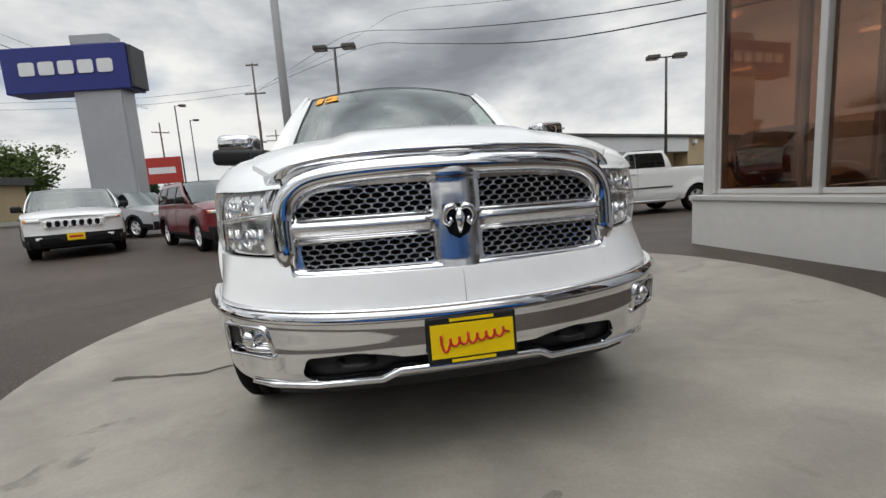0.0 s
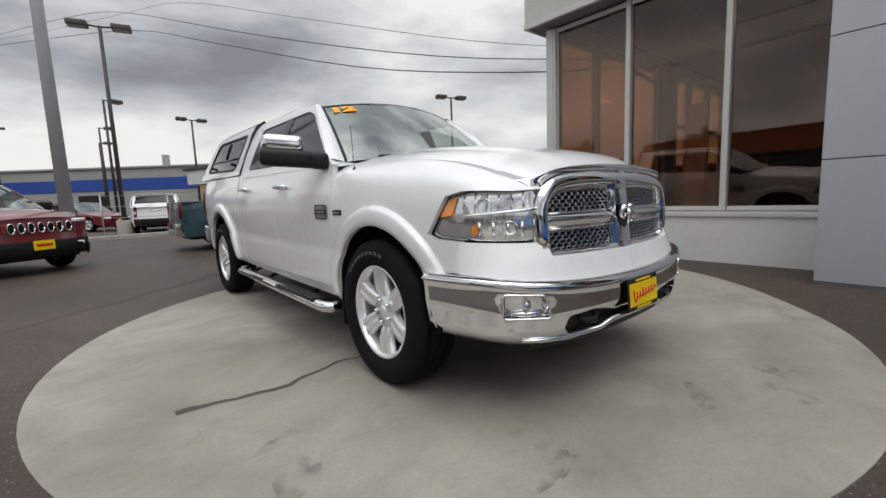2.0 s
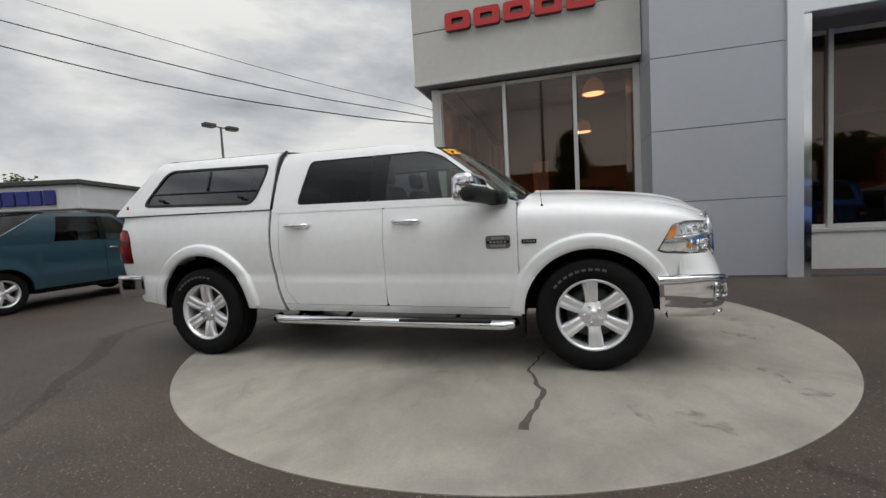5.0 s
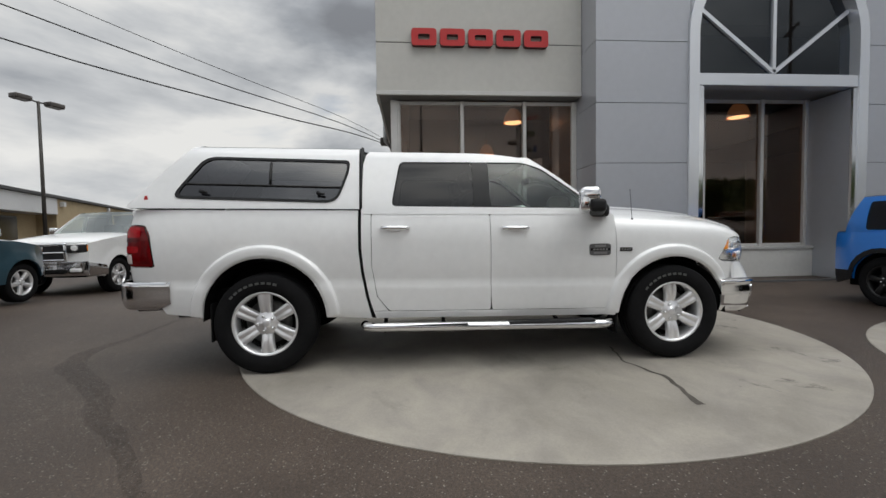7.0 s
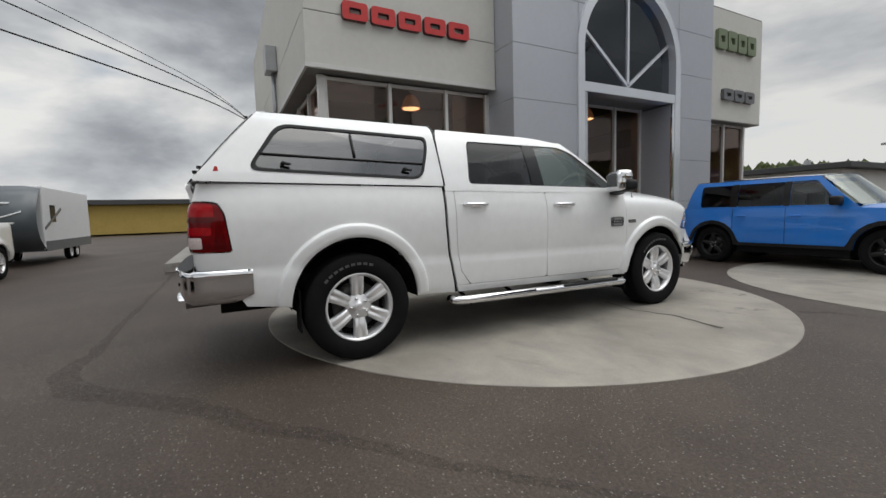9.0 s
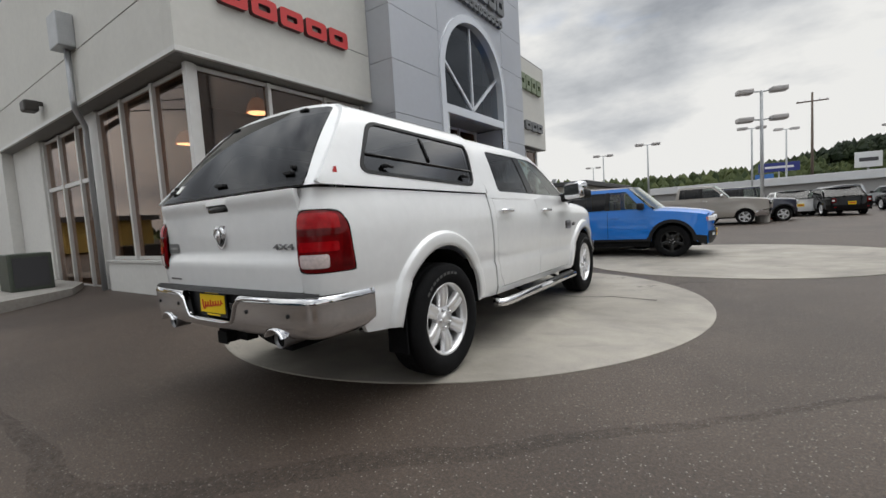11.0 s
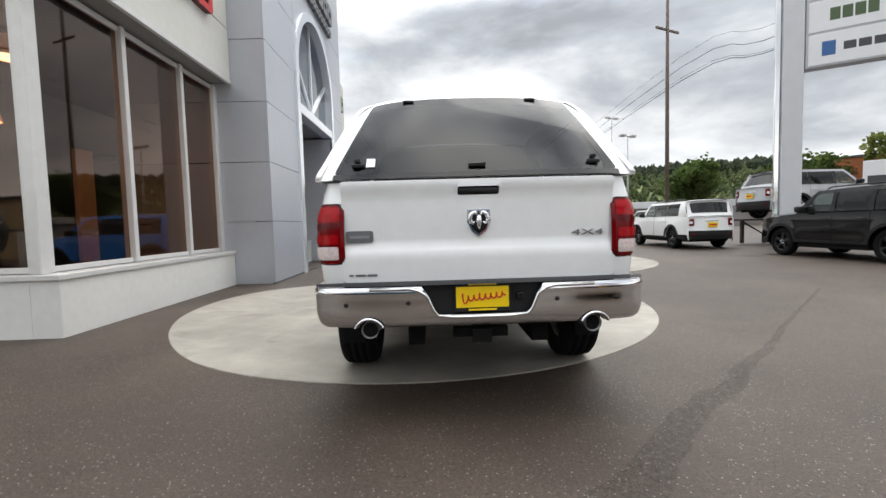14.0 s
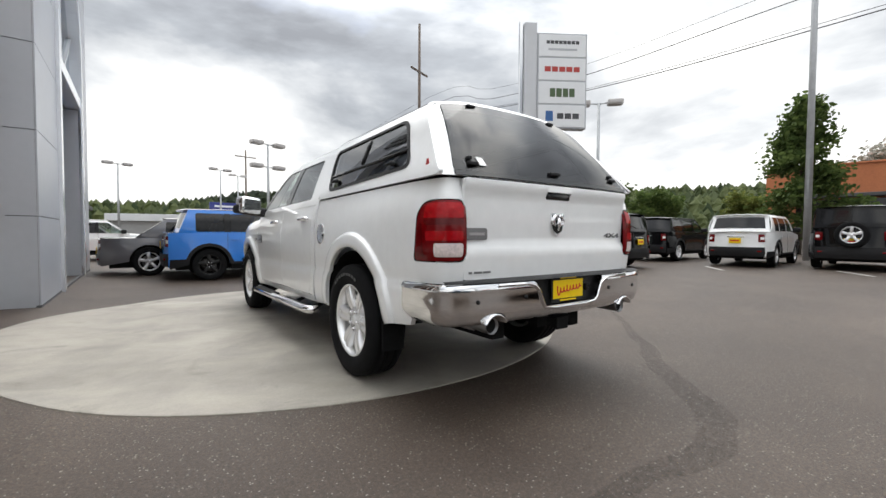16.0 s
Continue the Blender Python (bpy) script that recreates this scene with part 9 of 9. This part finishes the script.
def travel_trailer():
    t = thing("travel_trailer", "grey and white travel trailer with a rounded nose", "trailer", pose(13.9, 8.8, lot_height(14, 9.5), 0, 0, -90) @ Matrix.Scale(0.82, 4))
    prof = [(-0.15, 0.62), (-0.75, 1.1), (-0.95, 1.75), (-0.55, 2.85), (-0.1, 3.12)]
    def nose_f(a, b):
        y = curve([(0.62, -0.15), (1.1, -0.75), (1.75, -0.95), (2.85, -0.50), (3.12, 0.0)], 0.62 + 2.5 * b)
        s = 2 * a - 1
        return Vector((1.22 * s, y + 0.25 * abs(s) ** 4, 0.62 + 2.5 * b))
    part("nose_cap", face_out(grid(14, 12, nose_f), (0, -1, 0)), M["grey_cap"], t, "dark grey nose cap with pale swooshes")
    part("nose_swoosh", tube([nose_f(a, 0.62 - 0.12 * math.sin(math.pi * (a - 0.1) / 0.8)) + Vector((0, -0.01, 0)) for a in np.linspace(0.15, 0.85, 14)], 0.035, 6), M["white_metal"], t)
    part("nose_bar", tube([nose_f(a, 0.72) + Vector((0, -0.01, 0)) for a in np.linspace(0.25, 0.72, 8)], 0.05, 6), M["white_metal"], t)
    part("body", box(-1.22, 0.0, 0.62, 1.22, 6.5, 3.12, bevel=0.05), M["white_metal"], t, smooth=False)
    part("lower_skirt", box(-1.23, 0.05, 0.55, 1.23, 6.45, 0.95, bevel=0.01), M["grey_cap"], t, smooth=False)
    for s in (-1, 1):
        part("window", box(s * 1.22 - 0.015, 0.8, 1.7, s * 1.22 + 0.015, 1.4, 2.4, bevel=0.01, seg=1), M["far_glass"], t, smooth=False)
        part("side_swoosh", moved(box(-0.012, 0, -0.06, 0.012, 2.2, 0.06), Matrix.Translation((s * 1.225, 0.1, 1.45)) @ Matrix.Rotation(radians(22), 4, "X")), M["grey_cap"], t, smooth=False)
        for y in (3.4, 4.3):
            put_wheel(CW["alloy"], t, s * 1.05, y, 0.355, 5, 0.05)
    part("drawbar", tube([(0, -1.9, 0.5), (0, 0.2, 0.55)], 0.06, 8), M["under"], t)
    part("jack", tube([(0, -1.5, 0.0), (0, -1.5, 0.8)], 0.04, 8), M["under"], t)


M["grey_cap"] = material("dark_grey_gelcoat", (0.075, 0.09, 0.10), 0.35, coat=0.4, vary=0.08, scale=2)
travel_trailer()


# low kerb and wire fence behind the lamp footing
def fence():
    t = thing("wire_fence", "thin galvanised wire fence along a low kerb", "fence")
    for k in range(4):
        x, y = -1.8 + 2.0 * k, 15.0 + 0.35 * k
        part("post", tube([(x, y, 0), (x, y, 1.55)], 0.025, 6), M["galv"], t)
    for z in (0.75, 1.15, 1.52):
        part("rail", tube([(-1.8, 15.0, z), (4.2, 16.05, z)], 0.010, 5), M["galv"], t)


fence()
setting("pavement_kerb", moved(box(-1.2, -0.15, -0.05, 6.5, 0.15, 0.14, bevel=0.02), pose(-1.8, 15.0, 0, 0, 0, 9.9)), M["concrete_old"], "low worn concrete kerb")
# ---- trees and hills ----
def leaf_material(name, c0, c1):
    m = material(name, c0, 0.7, spec=0.3)
    nt = m.node_tree
    g = nt.nodes.new("ShaderNodeNewGeometry")
    r = nt.nodes.new("ShaderNodeValToRGB")
    r.color_ramp.elements[0].color, r.color_ramp.elements[1].color = (*c0, 1), (*c1, 1)
    nt.links.new(g.outputs["Random Per Island"], r.inputs[0])
    nt.links.new(r.outputs[0], nt.nodes["Principled BSDF"].inputs["Base Color"])
    # light that passes through the leaves
    tl, mx = nt.nodes.new("ShaderNodeBsdfTranslucent"), nt.nodes.new("ShaderNodeMixShader")
    nt.links.new(r.outputs[0], tl.inputs["Color"])
    mx.inputs[0].default_value = 0.4
    nt.links.new(nt.nodes["Principled BSDF"].outputs[0], mx.inputs[1]); nt.links.new(tl.outputs[0], mx.inputs[2])
    nt.links.new(mx.outputs[0], nt.nodes["Material Output"].inputs["Surface"])
    return m


M["leaf"] = leaf_material("broad_leaves", (0.050, 0.082, 0.024), (0.125, 0.170, 0.050))
M["leaf_light"] = leaf_material("young_leaves", (0.09, 0.12, 0.03), (0.20, 0.22, 0.06))
M["blossom"] = leaf_material("white_blossom", (0.16, 0.17, 0.12), (0.46, 0.45, 0.42))
M["needle"] = leaf_material("conifer_needles", (0.025, 0.048, 0.022), (0.065, 0.10, 0.042))
M["bark"] = material("bark", (0.07, 0.055, 0.04), 0.9, vary=0.3, scale=5, bump=0.5, bump_scale=25)


def leaves(centres, per, size, spread, rnd):
    """Clumps of small leaf quads scattered round the centres."""
    verts, faces = [], []
    for c in centres:
        for _ in range(per):
            p = c + Vector((rnd.gauss(0, 1), rnd.gauss(0, 1), rnd.gauss(0, 0.8))) * spread
            s = size * rnd.uniform(0.6, 1.3)
            a = Vector((rnd.uniform(-1, 1), rnd.uniform(-1, 1), rnd.uniform(-0.6, 0.6))).normalized() * s
            b = a.orthogonal().normalized() * s * 0.7
            k = len(verts)
            verts += [tuple(p - a), tuple(p + b), tuple(p + a), tuple(p - b)]
            faces.append((k, k + 1, k + 2, k + 3))
    me = bpy.data.meshes.new("crown")
    me.from_pydata(verts, [], faces)
    return me


def tree(x, y, h, seed, mat, label, width=0.32, conifer=False, per=26, size=0.22, z=None):
    rnd = random.Random(seed)
    t = thing("tree", label, "tree", Matrix.Translation((x, y, (lot_height(x, y) if z is None else z) - 0.05)))
    lean = Vector((rnd.uniform(-0.03, 0.03) * h, rnd.uniform(-0.03, 0.03) * h, 0))
    trunk = [tube([(0, 0, 0), lean * 0.5 + Vector((0, 0, h * 0.5)), lean + Vector((0, 0, h * (0.96 if conifer else 0.72)))], [h * 0.022, h * 0.014, h * 0.004], 8)]
    centres = []
    n = 34 if conifer else 26
    for k in range(n):
        f = 0.14 + 0.84 * k / n if conifer else rnd.uniform(0.25, 0.72)
        a = rnd.uniform(0, 6.283)
        reach = (h * width * (1.05 - f) * rnd.uniform(0.6, 1.15)) if conifer else h * width * rnd.uniform(0.35, 1.0) * (1.15 - abs(f - 0.5))
        s = lean * f + Vector((0, 0, h * f))
        e = s + Vector((math.cos(a) * reach, math.sin(a) * reach, reach * (-0.05 if conifer else rnd.uniform(0.35, 0.9))))
        e.z = min(e.z, h * 0.98)
        trunk.append(tube([s, s.lerp(e, 0.5) + Vector((0, 0, 0.04 * reach)), e], [h * 0.006, h * 0.004, h * 0.0015], 5))
        for q in ((0.45, 0.75, 1.0) if conifer else (0.6, 1.0)):
            centres.append(s.lerp(e, q))
            if not conifer:
                centres.append(s.lerp(e, q) + Vector((rnd.gauss(0, 1), rnd.gauss(0, 1), rnd.uniform(0, 1))) * h * 0.05)
    centres.append(lean + Vector((0, 0, h * 0.95)))
    part("trunk", join(*trunk), M["bark"], t)
    me = leaves(centres, per, size, h * (0.035 if conifer else 0.055), rnd)
    me.materials.append(M[mat])
    link("crown", me, t)
    return t


tree(-25.3, -2.4, 8.1, 1, "leaf", "dark green leafy tree beside a street pole", 0.36, True, 90, 0.13)
tree(-51.0, -3.6, 9.2, 3, "blossom", "white-blossoming tree behind the brick shop", 0.32, False, 60, 0.20)
for i, (x, y, h, mt) in enumerate(((-38, -27, 7.2, "leaf_light"), (-45, -26, 7.4, "leaf"), (-52, -24, 7.2, "leaf"), (-48, -33, 8, "leaf"), (-34, -33, 6.6, "leaf"), (-58, -16, 6.4, "leaf_light"), (-62, -10, 6.8, "leaf"), (-60, -3, 7.5, "leaf"),
                                   (-40, 55, 9.5, "leaf"), (-47, 52, 8.0, "leaf"), (-30, 62, 7.0, "needle"), (24, 52, 8, "leaf"), (-55, 40, 9, "leaf"), (-66, 22, 10, "leaf"), (-70, 8, 9, "leaf_light"), (-28.0, -40, 7, "leaf"))):
    tree(x, y, h, 10 + i, mt, "green leafy street tree" if mt != "leaf_light" else "yellow-green leafy street tree", 0.38, mt == "needle", 60, 0.20)


def ridge(name, label, arc, mat, seed, count, tree_h, low=0.0, bank=True):
    """A wooded slope far off: a bank of ground with many small ragged trees on it."""
    rnd = random.Random(seed)
    verts, faces = [], []
    # bank
    rows = []
    n = 60
    for i in range(n + 1):
        f = i / n
        az = radians(arc[0] + (arc[1] - arc[0]) * f)
        top = curve(arc[2], f)
        row = []
        for r, q in ((arc[3], 0.0), (arc[3] * 1.25, 0.55), (arc[3] * 1.5, 0.9), (arc[3] * 1.7, 1.0), (arc[3] * 2.2, 0.8)):
            row.append((r * math.cos(az), r * math.sin(az), top * q * (1 + 0.05 * math.sin(9 * f + r))))
        rows.append(row)
    if bank:
        bm = bmesh.new()
        vv = [[bm.verts.new(p) for p in row] for row in rows]
        for i in range(n):
            for j in range(4):
                bm.faces.new((vv[i][j], vv[i + 1][j], vv[i + 1][j + 1], vv[i][j + 1]))
        tagged(part(name + "_slope", face_out(bm, (0, 0, 1)), M["slope"]), "green wooded slope in the distance", "hill", kind="structure")
    for _ in range(count):
        f, q = rnd.random(), low + (1 - low) * rnd.random()
        az = radians(arc[0] + (arc[1] - arc[0]) * f)
        r = arc[3] * (1.0 + 0.72 * q)
        top = curve(arc[2], f)
        z = top * (0.0 + 1.0 * min(1.0, (q / 0.7) ** 0.8)) * 0.96
        c = Vector((r * math.cos(az), r * math.sin(az), z - 1))
        h = tree_h * rnd.uniform(0.6, 1.35)
        w = h * rnd.uniform(0.22, 0.42)
        k = len(verts)
        m = 6
        for lv, (zf, wf) in enumerate(((0.12, 0.8), (0.45, 1.0), (0.75, 0.62))):
            for s in range(m):
                a = 6.283 * (s + 0.5 * lv) / m
                rr = w * wf * rnd.uniform(0.65, 1.25)
                verts.append((c.x + rr * math.cos(a), c.y + rr * math.sin(a), c.z + h * (zf + rnd.uniform(-0.06, 0.06))))
        verts.append((c.x, c.y, c.z + h))
        for lv in range(2):
            for s in range(m):
                faces.append((k + lv * m + s, k + lv * m + (s + 1) % m, k + (lv + 1) * m + (s + 1) % m, k + (lv + 1) * m + s))
        for s in range(m):
            faces.append((k + 2 * m + s, k + 2 * m + (s + 1) % m, k + 3 * m))
    me = bpy.data.meshes.new(name)
    me.from_pydata(verts, [], faces)
    me.materials.append(M[mat])
    tagged(link(name, me), label, "woods", kind="stuff")


M["slope"] = material("wooded_slope", (0.11, 0.145, 0.040), 0.9, vary=0.35, scale=0.03)
M["far_leaf"] = leaf_material("far_woods", (0.045, 0.070, 0.026), (0.13, 0.155, 0.055))
M["far_dark"] = leaf_material("far_dark_woods", (0.024, 0.038, 0.022), (0.060, 0.078, 0.036))
# azimuth from, to (degrees), height along it, distance
ridge("hill_woods", "green wooded hillside far beyond the lot", (232, 262, [(0, 33), (0.3, 34), (0.6, 29), (0.85, 23), (1, 14)], 230), "far_leaf", 5, 1500, 5)
ridge("hill_woods", "dark firs along the hillside's crest", (228, 266, [(0, 32), (0.3, 34), (0.6, 29), (0.85, 24), (1, 16)], 230), "far_dark", 14, 1300, 8, 0.62, False)
ridge("hill_woods", "darker wooded ridge far beyond the lot", (225, 275, [(0, 46), (0.3, 50), (0.5, 42), (0.8, 24), (1, 16)], 420), "far_dark", 6, 2200, 11)
ridge("hill_woods", "low distant woods", (262, 310, [(0, 14), (0.4, 11), (0.7, 16), (1, 12)], 180), "far_leaf", 7, 900, 7)
ridge("hill_woods", "green trees beyond the street", (165, 232, [(0, 9), (0.3, 12), (0.55, 14), (0.75, 14), (1, 12)], 110), "far_leaf", 8, 2400, 5)
ridge("hill_woods", "low far trees beyond the warehouses", (95, 165, [(0, 3), (0.4, 4), (1, 6)], 160), "far_dark", 9, 700, 5)
ridge("hill_woods", "low far trees beyond the showroom", (20, 95, [(0, 3), (0.4, 2), (1, 3)], 170), "far_dark", 11, 500, 4)
ridge("hill_woods", "distant bluish ridge", (262, 300, [(0, 30), (0.3, 62), (0.5, 70), (0.8, 40), (1, 30)], 1400), "far_dark", 12, 300, 12)
